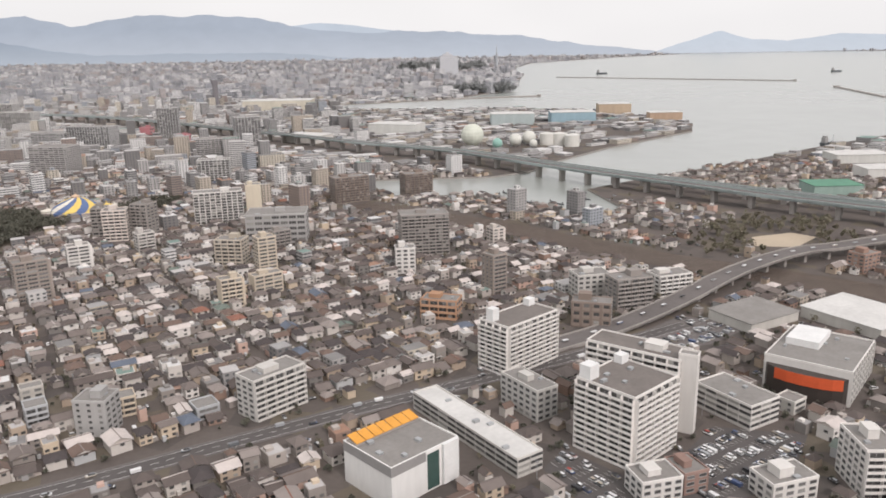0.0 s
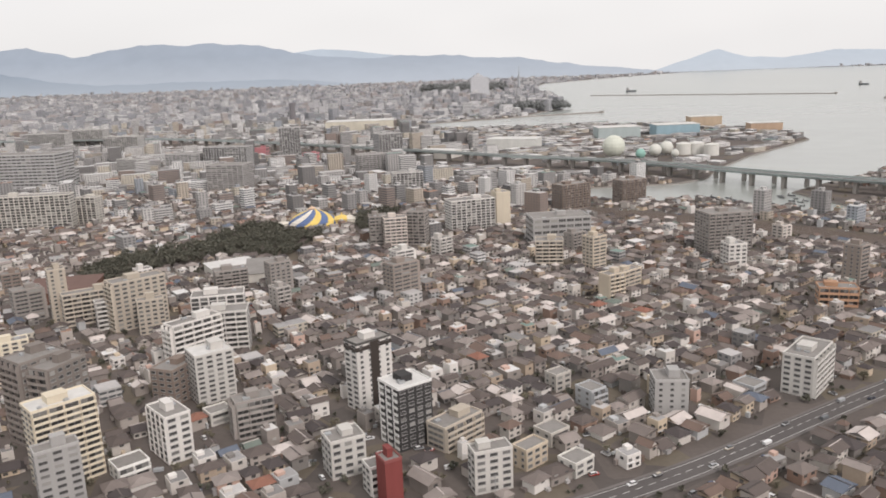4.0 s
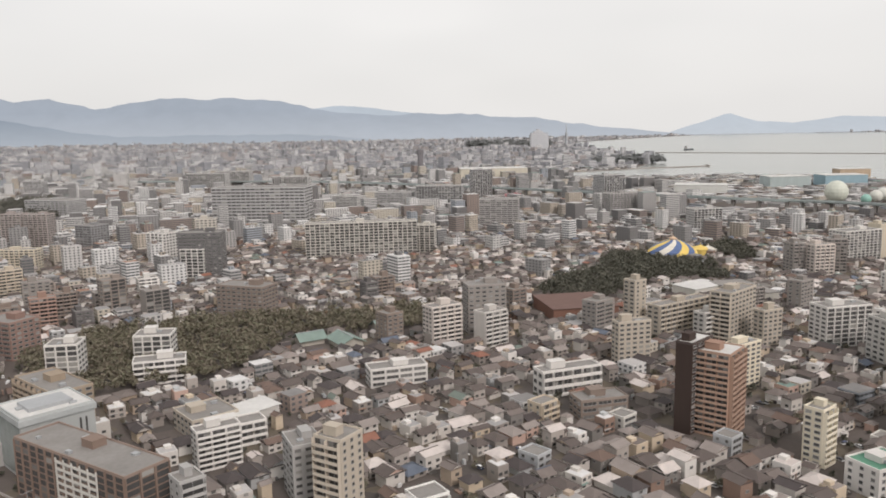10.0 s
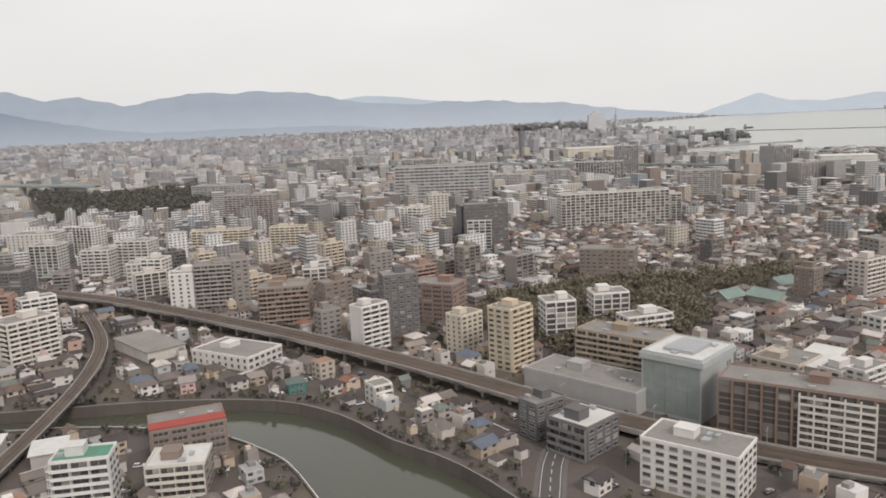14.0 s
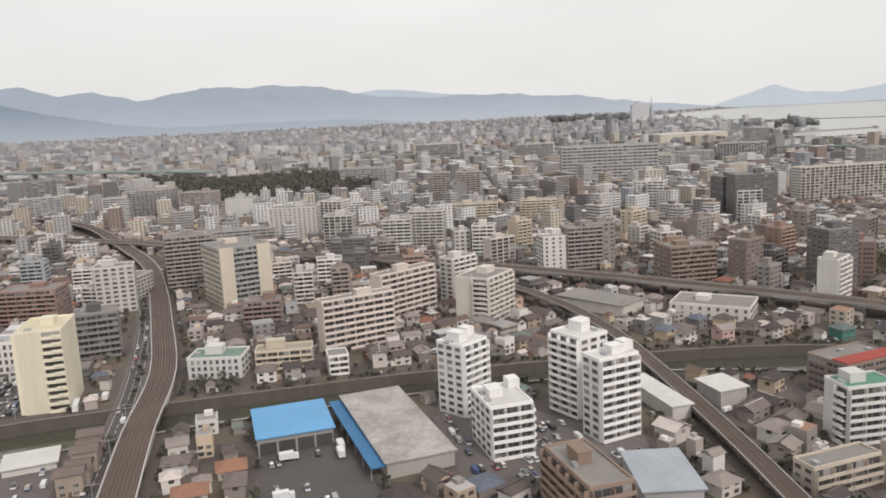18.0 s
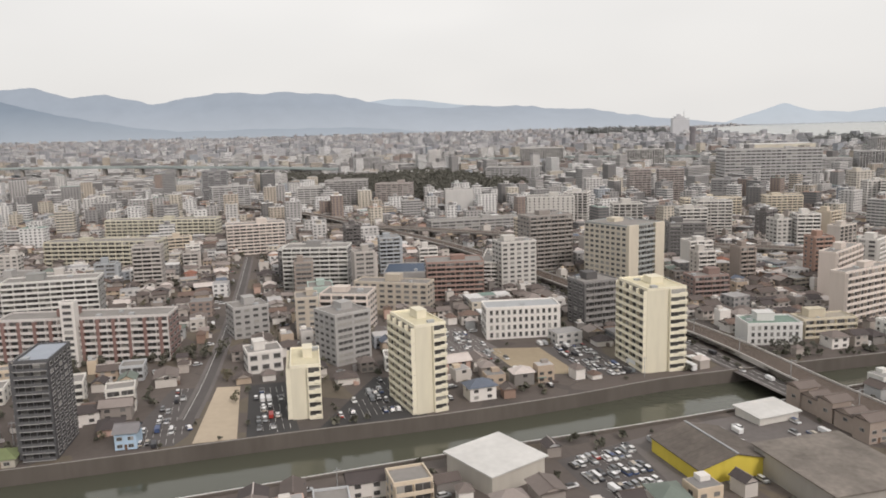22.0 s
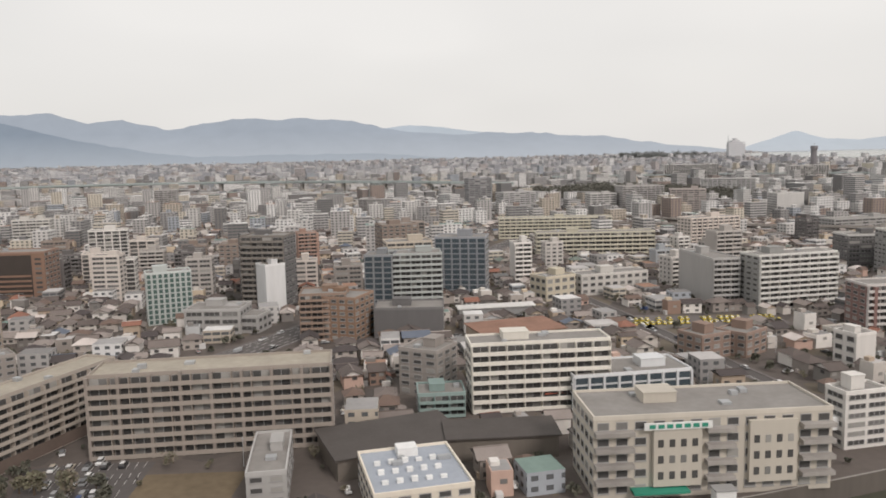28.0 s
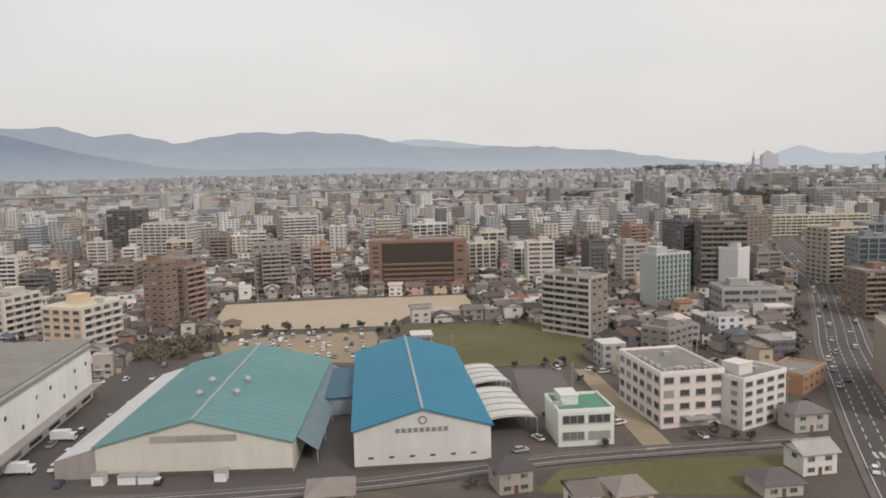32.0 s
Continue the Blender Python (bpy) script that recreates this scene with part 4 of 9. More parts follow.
def wood(name, label, poly, step, seed, mat=None, scale=1.0):
    """A dense stand of trees, joined."""
    take_poly(poly)
    q, heap = random.Random(seed), Heap()
    xs, ys = [p[0] for p in poly], [p[1] for p in poly]
    for x in np.arange(min(xs), max(xs), step):
        for y in np.arange(min(ys), max(ys), step):
            px, py = x + q.uniform(-0.5, 0.5) * step, y + q.uniform(-0.5, 0.5) * step
            if inside(px, py, poly) and all(math.hypot(px - c[0], py - c[1]) > c[2] for c in CLEARINGS):
                k = q.randrange(4)
                heap.add(CROWNS_MANY[k], pose(px, py, 0, 0, 0, q.uniform(0, 360)) @ Matrix.Scale(scale * q.uniform(0.75, 1.25), 4))
    if heap.n:
        thing(name, label, "woods", Matrix(), kind="stuff", me=heap.mesh(name, mat or leaf_mat))


FLATS_A = building(23.4, 117.6, 42, 11.4, 10.9, 12, (0.66, 0.635, 0.605), "B", "B", "W", house="", roof=plain("brown_roof_membrane", (0.185, 0.165, 0.152), 0.85, 0.28, 1.4, 0.25), floor=0.97)
building(28.1, 128.8, -37, 16.6, 6.0, 12, (0.66, 0.635, 0.605), "B", "W", "W", roof=plain("brown_roof_membrane", (0.185, 0.165, 0.152), 0.85, 0.28, 1.4, 0.25))
building(34.6, 122.2, 61, 2.2, 3.0, 13, (0.66, 0.635, 0.605), "0", "0", "0", house="")
FLATS_B = building(10.0, 152.7, 43, 14.8, 7.7, 11, (0.66, 0.635, 0.605), "B", "B", "W", house="", roof=plain("brown_roof_membrane", (0.185, 0.165, 0.152), 0.85, 0.28, 1.4, 0.25), floor=0.90)
building(9.6, 131.2, 33, 4.6, 10.1, 5, (0.55, 0.53, 0.50), "W", "W", "W", floor=1.10)
building(45.2, 128.2, 30, 7.2, 11.8, 4, (0.66, 0.635, 0.605), "P", "P", "P", kind="parking_garage", house="")
building(-0.7, 121.4, 34, 4.9, 28.7, 3, (0.55, 0.53, 0.50), "P", "P", "P", kind="parking_garage", house="", roof=roof_white, floor=0.98)
building(-36.3, 133.6, 47, 10.9, 5.4, 7, (0.55, 0.53, 0.50), "B", "W", "W")
building(-64.3, 126.0, -5, 5.7, 5.0, 6, (0.385, 0.375, 0.365), "M", "W", "W")
building(-10.9, 242.0, 9, 14.9, 9.0, 12, (0.295, 0.268, 0.248), "B", "W", "W")
building(-15.9, 220.2, 7, 5.6, 5.0, 6, (0.66, 0.635, 0.605), "W", "W", "W", floor=1.18)
building(-60.6, 262.0, 5, 19.8, 12.0, 5, (0.385, 0.375, 0.365), "S", "S", "S", kind="office_building", floor=1.91)
building(-68.4, 231.7, -8, 8.4, 6.0, 7, (0.47, 0.415, 0.345), "B", "W", "W", floor=1.11)
building(-89.1, 292.5, 18, 17.7, 8.0, 11, (0.66, 0.635, 0.605), "V", "W", "W")
building(-76.8, 297.2, 15, 5.7, 6.0, 12, (0.60, 0.535, 0.43), "0", "0", "0", floor=1.08)
building(-122.9, 269.7, 7, 6.3, 6.0, 9, (0.295, 0.268, 0.248), "B", "W", "W", floor=1.16)
building(-116.9, 266.0, 11, 7.9, 6.0, 9, (0.62, 0.55, 0.50), "B", "W", "W", floor=1.15)
building(-108.8, 270.5, -15, 6.6, 6.0, 10, (0.295, 0.268, 0.248), "B", "W", "W", floor=1.15)
STORE = building(-11.9, 108.9, 43, 12.8, 11.0, 6, (0.74, 0.73, 0.71), "0", "0", "0", house="", kind="store_building", label="white store with tall windows and orange roof panels")
MALL = building(65.6, 141.0, 51, 18.5, 14.8, 5, (0.66, 0.64, 0.61), "V", "0", "V", house="", kind="shopping_mall", label="large white shopping mall with a dark curved front and orange band", floor=1.27)
BANDED = building(-116.9, 134.4, 39, 7.5, 4.1, 13, (0.66, 0.635, 0.605), "M", "W", "W", rail=(0.10, 0.095, 0.09), floor=0.97)
building(-109.9, 119.0, 35, 6.5, 6.0, 9, (0.05, 0.048, 0.048), "W", "C", "W", rail=(0.75, 0.74, 0.72), roof=roof_white, floor=1.17)
building(-102.0, 118.3, 44, 8.8, 4.2, 4, (0.47, 0.415, 0.345), "B", "S", "W", floor=0.99)
building(-97.4, 103.1, 16, 5.8, 3.0, 6, (0.55, 0.53, 0.50), "W", "W", "W")
building(-111.8, 99.5, 28, 2.6, 3.0, 7, (0.22, 0.06, 0.055), "0", "0", "W")
building(-113.4, 104.1, 26, 4.5, 3.0, 4, (0.66, 0.635, 0.605), "B", "W", "W")
building(-119.3, 110.0, 25, 5.5, 4.6, 5, (0.55, 0.53, 0.50), "W", "W", "W", floor=1.18)
building(-136.3, 124.9, 25, 6.5, 3.9, 6, (0.295, 0.268, 0.248), "B", "B", "W")
building(-148.2, 118.0, 41, 4.2, 7.3, 7, (0.66, 0.635, 0.605), "W", "V", "W", floor=1.11)
building(-147.6, 140.8, 33, 7.3, 6.2, 10, (0.55, 0.53, 0.50), "W", "W", "W", roof=roof_white, floor=0.95)
building(-155.3, 157.3, 46, 11.3, 3.6, 9, (0.66, 0.635, 0.605), "B", "B", "W", floor=1.16)
building(-201.0, 195.2, 33, 4.2, 3.7, 13, (0.47, 0.415, 0.345), "M", "W", "W")
building(-189.8, 195.0, 32, 19.1, 3.8, 7, (0.47, 0.415, 0.345), "B", "W", "W", floor=1.14)
building(-185.8, 187.2, 30, 5.1, 3.2, 6, (0.55, 0.53, 0.50), "B", "W", "W", floor=1.14)
building(-178.5, 188.8, 42, 13.1, 5.3, 11, (0.47, 0.415, 0.345), "W", "B", "W", floor=1.09)
building(-172.9, 181.9, 24, 6.2, 3.0, 8, (0.47, 0.415, 0.345), "W", "W", "W")
building(-162.7, 218.7, 22, 9.2, 5.0, 6, (0.295, 0.268, 0.248), "B", "W", "W", floor=0.97)
building(-204.7, 131.1, 49, 6.8, 6.1, 15, (0.34, 0.22, 0.165), "B", "B", "W", rail=(0.41, 0.285, 0.22), roof=roof_white, floor=0.94)
building(-208.6, 132.2, 43, 7.2, 3.0, 15, (0.06, 0.042, 0.036), "W", "0", "0", roof=roof_white)
building(-192.7, 151.6, 32, 10.2, 3.2, 10, (0.70, 0.63, 0.50), "W", "W", "W", floor=0.90)
building(-208.7, 170.3, 14, 7.9, 3.1, 9, (0.47, 0.415, 0.345), "W", "W", "W")
building(-194.7, 116.7, 36, 3.6, 3.0, 9, (0.68, 0.62, 0.50), "B", "W", "W", floor=0.98)
building(-192.0, 121.3, 43, 5.3, 3.0, 7, (0.47, 0.415, 0.345), "W", "W", "W", roof=roof_green, floor=0.99)
building(-186.1, 98.6, 41, 2.5, 4.7, 10, (0.46, 0.445, 0.43), "B", "0", "W", rail=(0.62, 0.30, 0.27))
building(-179.2, 99.9, 24, 5.4, 3.0, 9, (0.47, 0.415, 0.345), "W", "W", "W")
building(-162.2, 111.6, 43, 9.2, 5.0, 13, (0.64, 0.57, 0.45), "B", "W", "W", roof=roof_white, floor=0.99)
building(-159.4, 103.4, 35, 5.9, 3.0, 9, (0.385, 0.375, 0.365), "W", "W", "W")
building(-173.3, 127.4, -36, 6.0, 8.0, 12, (0.215, 0.188, 0.17), "B", "W", "W", floor=1.22)
building(-168.6, 125.8, -23, 4.5, 8.0, 11, (0.215, 0.188, 0.17), "B", "W", "W", floor=1.25)
building(-156.1, 180.8, 11, 12.2, 6.0, 9, (0.66, 0.635, 0.605), "V", "W", "W")
building(-151.0, 167.5, 8, 9.6, 6.0, 8, (0.55, 0.53, 0.50), "B", "W", "W", floor=1.16)
building(-154.5, 140.7, -23, 5.2, 7.0, 6, (0.245, 0.195, 0.165), "W", "W", "W", floor=1.14)
building(-190.4, 107.6, 22, 7.5, 5.4, 4, (0.66, 0.635, 0.605), "M", "M", "M", roof=roof_green)
building(-266.5, 105.4, 57, 4.8, 4.5, 11, (0.47, 0.415, 0.345), "M", "B", "W")
building(-287.6, 123.0, 31, 7.0, 3.0, 7, (0.66, 0.635, 0.605), "B", "W", "W", floor=0.88)
building(-304.5, 225.3, -22, 15.2, 8.0, 8, (0.245, 0.195, 0.165), "W", "W", "W", floor=1.11)
building(-238.0, 207.2, 32, 11.3, 3.0, 9, (0.295, 0.268, 0.248), "B", "W", "W", floor=1.16)
building(-278.9, 328.1, 6, 46.0, 7.0, 12, (0.60, 0.57, 0.52), "V", "W", "W", floor=1.19)
building(-252.0, 337.9, -10, 8.8, 6.0, 11, (0.60, 0.57, 0.52), "V", "W", "W")
building(-334.7, 291.2, 2, 15.7, 8.0, 13, (0.145, 0.14, 0.14), "W", "W", "W", floor=1.23)
building(-337.1, 288.8, -7, 8.7, 5.0, 9, (0.66, 0.635, 0.605), "V", "W", "W", floor=1.14)
# beyond y = 350 distance haze is mixed into each block's wall colour
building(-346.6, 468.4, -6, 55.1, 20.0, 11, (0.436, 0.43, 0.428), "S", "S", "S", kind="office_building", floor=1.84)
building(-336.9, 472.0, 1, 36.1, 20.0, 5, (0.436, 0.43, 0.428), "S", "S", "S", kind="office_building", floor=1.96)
building(-348.7, 163.0, 44, 6.2, 4.5, 8, (0.60, 0.535, 0.43), "W", "M", "W", floor=0.96)
building(-340.6, 150.6, 46, 6.3, 5.4, 12, (0.58, 0.49, 0.36), "B", "W", "W", floor=0.98)
building(-368.6, 167.7, 42, 7.0, 4.0, 9, (0.66, 0.635, 0.605), "B", "0", "W")
building(-378.5, 176.1, 40, 5.1, 3.0, 6, (0.295, 0.268, 0.248), "W", "W", "W", floor=1.11)
building(-362.7, 179.7, 13, 7.9, 7.0, 12, (0.145, 0.14, 0.14), "W", "W", "W", floor=1.12)
building(-353.4, 189.8, -26, 10.9, 8.0, 8, (0.285, 0.19, 0.16), "S", "W", "W", floor=1.10)
GLASS_BOX = building(-314.9, 125.8, 45, 11.1, 10.0, 8, (0.40, 0.415, 0.41), "0", "0", "0", house="", label="grey-green glass office box with a pale roof frame", roof=roof_white, kind="office_building", floor=1.20)
BROWN_FLATS = building(-301.7, 109.9, 55, 6.8, 25.9, 9, (0.235, 0.172, 0.14), "V", "V", "W", floor=0.94)
building(-321.0, 141.6, -42, 15.6, 7.0, 8, (0.33, 0.265, 0.20), "B", "W", "W")
building(-329.2, 165.2, 7, 6.4, 6.0, 8, (0.66, 0.635, 0.605), "V", "W", "W", floor=1.14)
building(-315.4, 179.1, 4, 8.1, 6.0, 6, (0.66, 0.635, 0.605), "V", "W", "W", floor=1.18)
building(-310.5, 166.8, 15, 10.6, 5.0, 4, (0.66, 0.635, 0.605), "B", "W", "W", floor=1.17)
building(-293.4, 138.2, 38, 8.4, 8.7, 3, (0.47, 0.415, 0.345), "W", "W", "W", floor=1.11)
building(-286.4, 131.6, 29, 8.9, 4.1, 3, (0.66, 0.635, 0.605), "B", "W", "W", floor=1.17)
building(-328.5, 133.7, -45, 22.0, 9.0, 3, (0.385, 0.375, 0.365), "0", "0", "0", floor=1.15)
building(-322.5, 99.1, 51, 7.0, 12.2, 6, (0.66, 0.635, 0.605), "W", "W", "W")
building(-285.4, 100.3, 39, 3.3, 3.4, 8, (0.385, 0.375, 0.365), "B", "M", "W")
building(-272.3, 111.7, 23, 4.5, 6.0, 8, (0.385, 0.375, 0.365), "W", "W", "W")
building(-395.7, 162.9, 59, 9.8, 15.6, 2, (0.66, 0.635, 0.605), "W", "M", "W", floor=1.3)
building(-420.7, 211.8, 10, 7.5, 6.0, 9, (0.66, 0.635, 0.605), "M", "W", "W", floor=1.11)
building(-409.1, 214.4, 18, 8.8, 6.0, 11, (0.295, 0.268, 0.248), "W", "W", "W", floor=1.13)
building(-391.3, 193.4, 10, 11.9, 7.0, 8, (0.265, 0.20, 0.16), "B", "W", "W", floor=1.13)
building(-387.8, 220.8, 10, 6.3, 6.0, 7, (0.66, 0.635, 0.605), "V", "W", "W", floor=1.15)
building(-437.7, 314.4, -1, 22.6, 6.0, 7, (0.60, 0.535, 0.43), "B", "W", "W", floor=1.10)
building(-410.6, 311.1, -4, 14.1, 6.0, 8, (0.60, 0.535, 0.43), "B", "W", "W")
building(-339.4, 301.4, 13, 9.9, 8.0, 14, (0.145, 0.14, 0.14), "W", "W", "W")
building(-351.6, 361.0, 10, 9.0, 7.0, 12, (0.57, 0.529, 0.468), "W", "W", "W", floor=1.12)
building(-238.5, 202.1, 10, 10.0, 7.0, 11, (0.295, 0.268, 0.248), "W", "W", "W", floor=1.11)
GARAGE = building(-391.8, 117.5, 21, 10.6, 7.0, 5, (0.245, 0.195, 0.165), "S", "S", "S", kind="parking_garage", house="")
WHITE_TOWERS = [
    building(-449.2, 118.2, 46, 5.5, 4.9, 10, (0.76, 0.75, 0.735), "B", "W", "W", roof=roof_white),
    building(-444.9, 104.6, 15, 5.7, 7.8, 6, (0.76, 0.75, 0.735), "B", "W", "W", roof=roof_white, floor=1.12),
    building(-432.6, 115.6, 33, 5.3, 6.0, 11, (0.76, 0.75, 0.735), "W", "B", "W", roof=roof_white),
    building(-430.2, 106.6, 24, 6.2, 3.8, 10, (0.76, 0.75, 0.735), "B", "W", "W", roof=roof_white, floor=1.09),
]
building(-491.2, 141.2, -2, 9.4, 6.0, 3, (0.62, 0.615, 0.60), "A", "0", "W", roof=roof_moss, label="low white concrete building with a green roof beside the river", floor=1.15)
building(-480.2, 143.8, 6, 10.0, 4.2, 3, (0.54, 0.485, 0.38), "B", "W", "W", roof=tan_roof, label="low cream building with open galleries beside the river", floor=1.05)
building(-438.2, 82.7, 16, 4.7, 10.3, 7, (0.26, 0.19, 0.15), "B", "B", "W")
building(-468.0, 153.7, 29, 14.7, 3.0, 8, (0.62, 0.55, 0.50), "B", "0", "W", floor=1.22)
building(-459.6, 176.7, 43, 15.8, 3.5, 8, (0.62, 0.55, 0.50), "B", "0", "W", floor=1.22)
building(-442.2, 169.7, 55, 10.6, 7.8, 9, (0.64, 0.60, 0.55), "B", "E", "W")
building(-490.3, 174.3, 8, 8.1, 5.0, 5, (0.25, 0.18, 0.16), "B", "W", "W", floor=1.05)
BAY_TOWER = building(-501.9, 200.0, 33, 12.5, 14.0, 11, (0.60, 0.545, 0.45), "B", "W", "W", rail=(0.36, 0.375, 0.37), label="tan eleven-storey concrete tower with one recessed bay of grey balconies", floor=1.26)
building(-518.6, 217.8, 19, 12.8, 7.0, 13, (0.295, 0.268, 0.248), "B", "W", "W", floor=1.09)
building(-530.6, 295.1, 13, 39.0, 8.0, 4, (0.385, 0.375, 0.365), "S", "W", "W", floor=1.14)
building(-515.1, 130.5, 12, 6.6, 9.6, 11, (0.70, 0.655, 0.525), "E", "B", "0", roof=cream_roof, floor=1.18)
building(-552.4, 115.9, 23, 4.5, 9.2, 11, (0.70, 0.655, 0.525), "E", "B", "0", roof=cream_roof, floor=1.10)
building(-568.2, 115.3, 9, 4.0, 9.1, 6, (0.70, 0.655, 0.525), "E", "B", "0", roof=cream_roof, floor=1.19)
building(-533.7, 150.4, 4, 13.7, 5.9, 4, (0.70, 0.675, 0.645), "A", "A", "W", kind="office_building", house="", roof=metal_grey, floor=1.39)
building(-518.7, 157.4, 20, 7.6, 6.0, 7, (0.12, 0.115, 0.115), "B", "W", "W", rail=(0.26, 0.25, 0.245), floor=1.21)
building(-553.9, 201.6, -3, 14.2, 13.0, 2, (0.385, 0.375, 0.365), "0", "0", "0", roof=plain("blue_deck_coating", (0.06, 0.085, 0.13), 0.6), house="", kind="store_building", floor=1.81)
building(-544.7, 184.9, 3, 12.9, 8.0, 8, (0.285, 0.19, 0.16), "B", "W", "W")
building(-532.6, 203.3, 81, 20.3, 7.5, 6, (0.55, 0.53, 0.50), "W", "B", "W", floor=0.96)
RED_FLATS = building(-609.7, 143.1, 2, 28.7, 6.0, 7, (0.235, 0.15, 0.135), "B", "W", "W", rail=(0.58, 0.55, 0.53), floor=1.11)
building(-611.2, 139.1, 3, 2.3, 2.0, 10, (0.66, 0.635, 0.605), "W", "0", "0", floor=1.09)
DARK_TOWER = building(-598.6, 104.2, 7, 3.9, 8.0, 13, (0.075, 0.073, 0.077), "B", "B", "W", house="", rail=(0.11, 0.11, 0.115), floor=0.93)
HOSPITAL = building(-635.9, 96.1, 19, 22.7, 7.0, 6, (0.64, 0.605, 0.565), "S", "S", "S", kind="hospital_building", label="pale beige hospital block with ribbon windows beside the river", floor=0.98)
CLINIC = building(-672.6, 85.0, 2, 22.2, 7.9, 5, (0.50, 0.46, 0.40), "W", "W", "W", kind="hospital_building", label="beige hospital block with terraces and a sign band", floor=1.48)
building(-653.0, 92.0, 11, 5.2, 3.0, 6, (0.66, 0.635, 0.605), "S", "S", "W", floor=0.97)
building(-684.3, 108.4, 4, 17.3, 4.8, 7, (0.66, 0.63, 0.57), "B", "W", "W", floor=1.18)
building(-673.3, 109.0, 7, 15.1, 6.9, 4, (0.62, 0.63, 0.64), "N", "N", "N", floor=1.03)
building(-735.6, 189.4, 21, 5.9, 6.5, 15, (0.145, 0.14, 0.14), "B", "W", "W", floor=0.96)
building(-729.5, 175.3, 36, 4.4, 4.5, 9, (0.66, 0.66, 0.66), "0", "0", "0", floor=1.04)
building(-706.1, 167.0, -8, 5.5, 6.5, 11, (0.24, 0.25, 0.26), "N", "W", "W", floor=1.08)
building(-699.4, 168.5, 3, 10.4, 7.4, 11, (0.36, 0.38, 0.37), "B", "W", "W", floor=1.08)
building(-692.2, 193.5, -24, 9.2, 6.5, 8, (0.66, 0.635, 0.605), "V", "W", "W", floor=1.13)
building(-647.9, 298.7, -4, 41.2, 7.0, 6, (0.55, 0.52, 0.42), "B", "W", "W", floor=1.19)
building(-646.3, 242.0, -4, 34.6, 7.0, 6, (0.50, 0.47, 0.38), "B", "W", "W", floor=1.23)
building(-638.4, 172.4, 4, 5.6, 16.4, 9, (0.385, 0.375, 0.365), "B", "0", "W")
building(-625.4, 164.1, 12, 17.7, 6.0, 10, (0.30, 0.30, 0.29), "B", "W", "W", rail=(0.66, 0.65, 0.62))
building(-577.4, 198.1, -3, 15.8, 7.0, 10, (0.27, 0.265, 0.26), "B", "W", "W", rail=(0.62, 0.61, 0.58))
building(-566.3, 158.7, -10, 9.5, 7.0, 6, (0.62, 0.55, 0.50), "B", "W", "W", floor=1.20)
WING = building(-741.5, 99.2, 69, 19.9, 4.1, 8, (0.33, 0.285, 0.245), "B", "W", "W", house="", rail=(0.40, 0.355, 0.31), floor=0.94, roof=tan_roof)
LONG_FLATS = building(-721.5, 98.7, 5, 25.4, 5.8, 8, (0.20, 0.17, 0.15), "B", "W", "W", house="", rail=(0.33, 0.29, 0.255), floor=1.10, roof=tan_roof)
building(-713.6, 86.9, 6, 3.6, 10.6, 3, (0.385, 0.375, 0.365), "W", "W", "W", floor=1.02)
OFFICE = building(-699.8, 81.7, 12, 8.7, 9.8, 3, (0.66, 0.60, 0.51), "W", "W", "W", house="", roof=plain("blue_grey_roof", (0.34, 0.37, 0.42), 0.8), floor=1.02)
building(-697.8, 115.3, -30, 5.7, 5.7, 6, (0.295, 0.268, 0.248), "W", "W", "W", floor=0.99)
building(-770.8, 141.1, 42, 4.6, 9.5, 9, (0.30, 0.255, 0.215), "W", "B", "W", rail=(0.48, 0.45, 0.41), floor=1.06)
building(-747.6, 165.6, 22, 8.3, 4.8, 10, (0.47, 0.50, 0.485), "G", "0", "W", floor=0.98)
BROWN_OFFICE = building(-795.9, 198.0, 1, 22.4, 7.8, 10, (0.235, 0.150, 0.112), "0", "W", "W", kind="office_building", floor=1.09, label="orange-brown office block with a dark glazed middle")
building(-730.6, 180.3, -10, 9.5, 7.4, 13, (0.145, 0.14, 0.14), "B", "W", "W", rail=(0.22, 0.20, 0.18), floor=1.15)
SCHOOL = building(-769.5, 99.0, 7, 7.1, 10.9, 4, (0.73, 0.655, 0.62), "W", "W", "W", kind="school_building", house="", label="pinkish-white four-storey school block with wide windows", floor=1.40)
building(-762.3, 95.2, 29, 7.0, 4.3, 5, (0.70, 0.66, 0.63), "W", "M", "W", floor=1.02)
building(-781.2, 92.1, 3, 5.6, 5.7, 2, (0.66, 0.68, 0.64), "S", "0", "0", roof=roof_green, floor=1.65)
building(-850.4, 140.7, -20, 7.6, 8.5, 6, (0.62, 0.49, 0.36), "W", "W", "B", rail=(0.66, 0.63, 0.58), roof=cream_roof, floor=1.18)
building(-868.6, 153.0, -20, 7.6, 8.0, 6, (0.60, 0.54, 0.46), "W", "W", "B", rail=(0.66, 0.63, 0.58), floor=1.18)
building(-842.6, 156.0, 66, 3.4, 4.7, 11, (0.25, 0.17, 0.13), "W", "W", "W", floor=1.09)
building(-839.6, 161.4, 67, 5.3, 3.6, 10, (0.285, 0.19, 0.16), "B", "W", "W", floor=1.03)
building(-897.8, 298.2, 5, 12.2, 9.0, 14, (0.145, 0.14, 0.14), "V", "W", "W", floor=1.08)
building(-701.1, 186.5, 9, 10.1, 7.3, 12, (0.47, 0.415, 0.345), "B", "W", "W", floor=1.02)
building(-688.7, 188.0, -11, 11.3, 7.5, 11, (0.26, 0.27, 0.29), "N", "W", "W", floor=1.16)
building(-711.9, 148.2, -22, 7.9, 7.5, 7, (0.26, 0.17, 0.12), "W", "W", "W", floor=1.05)
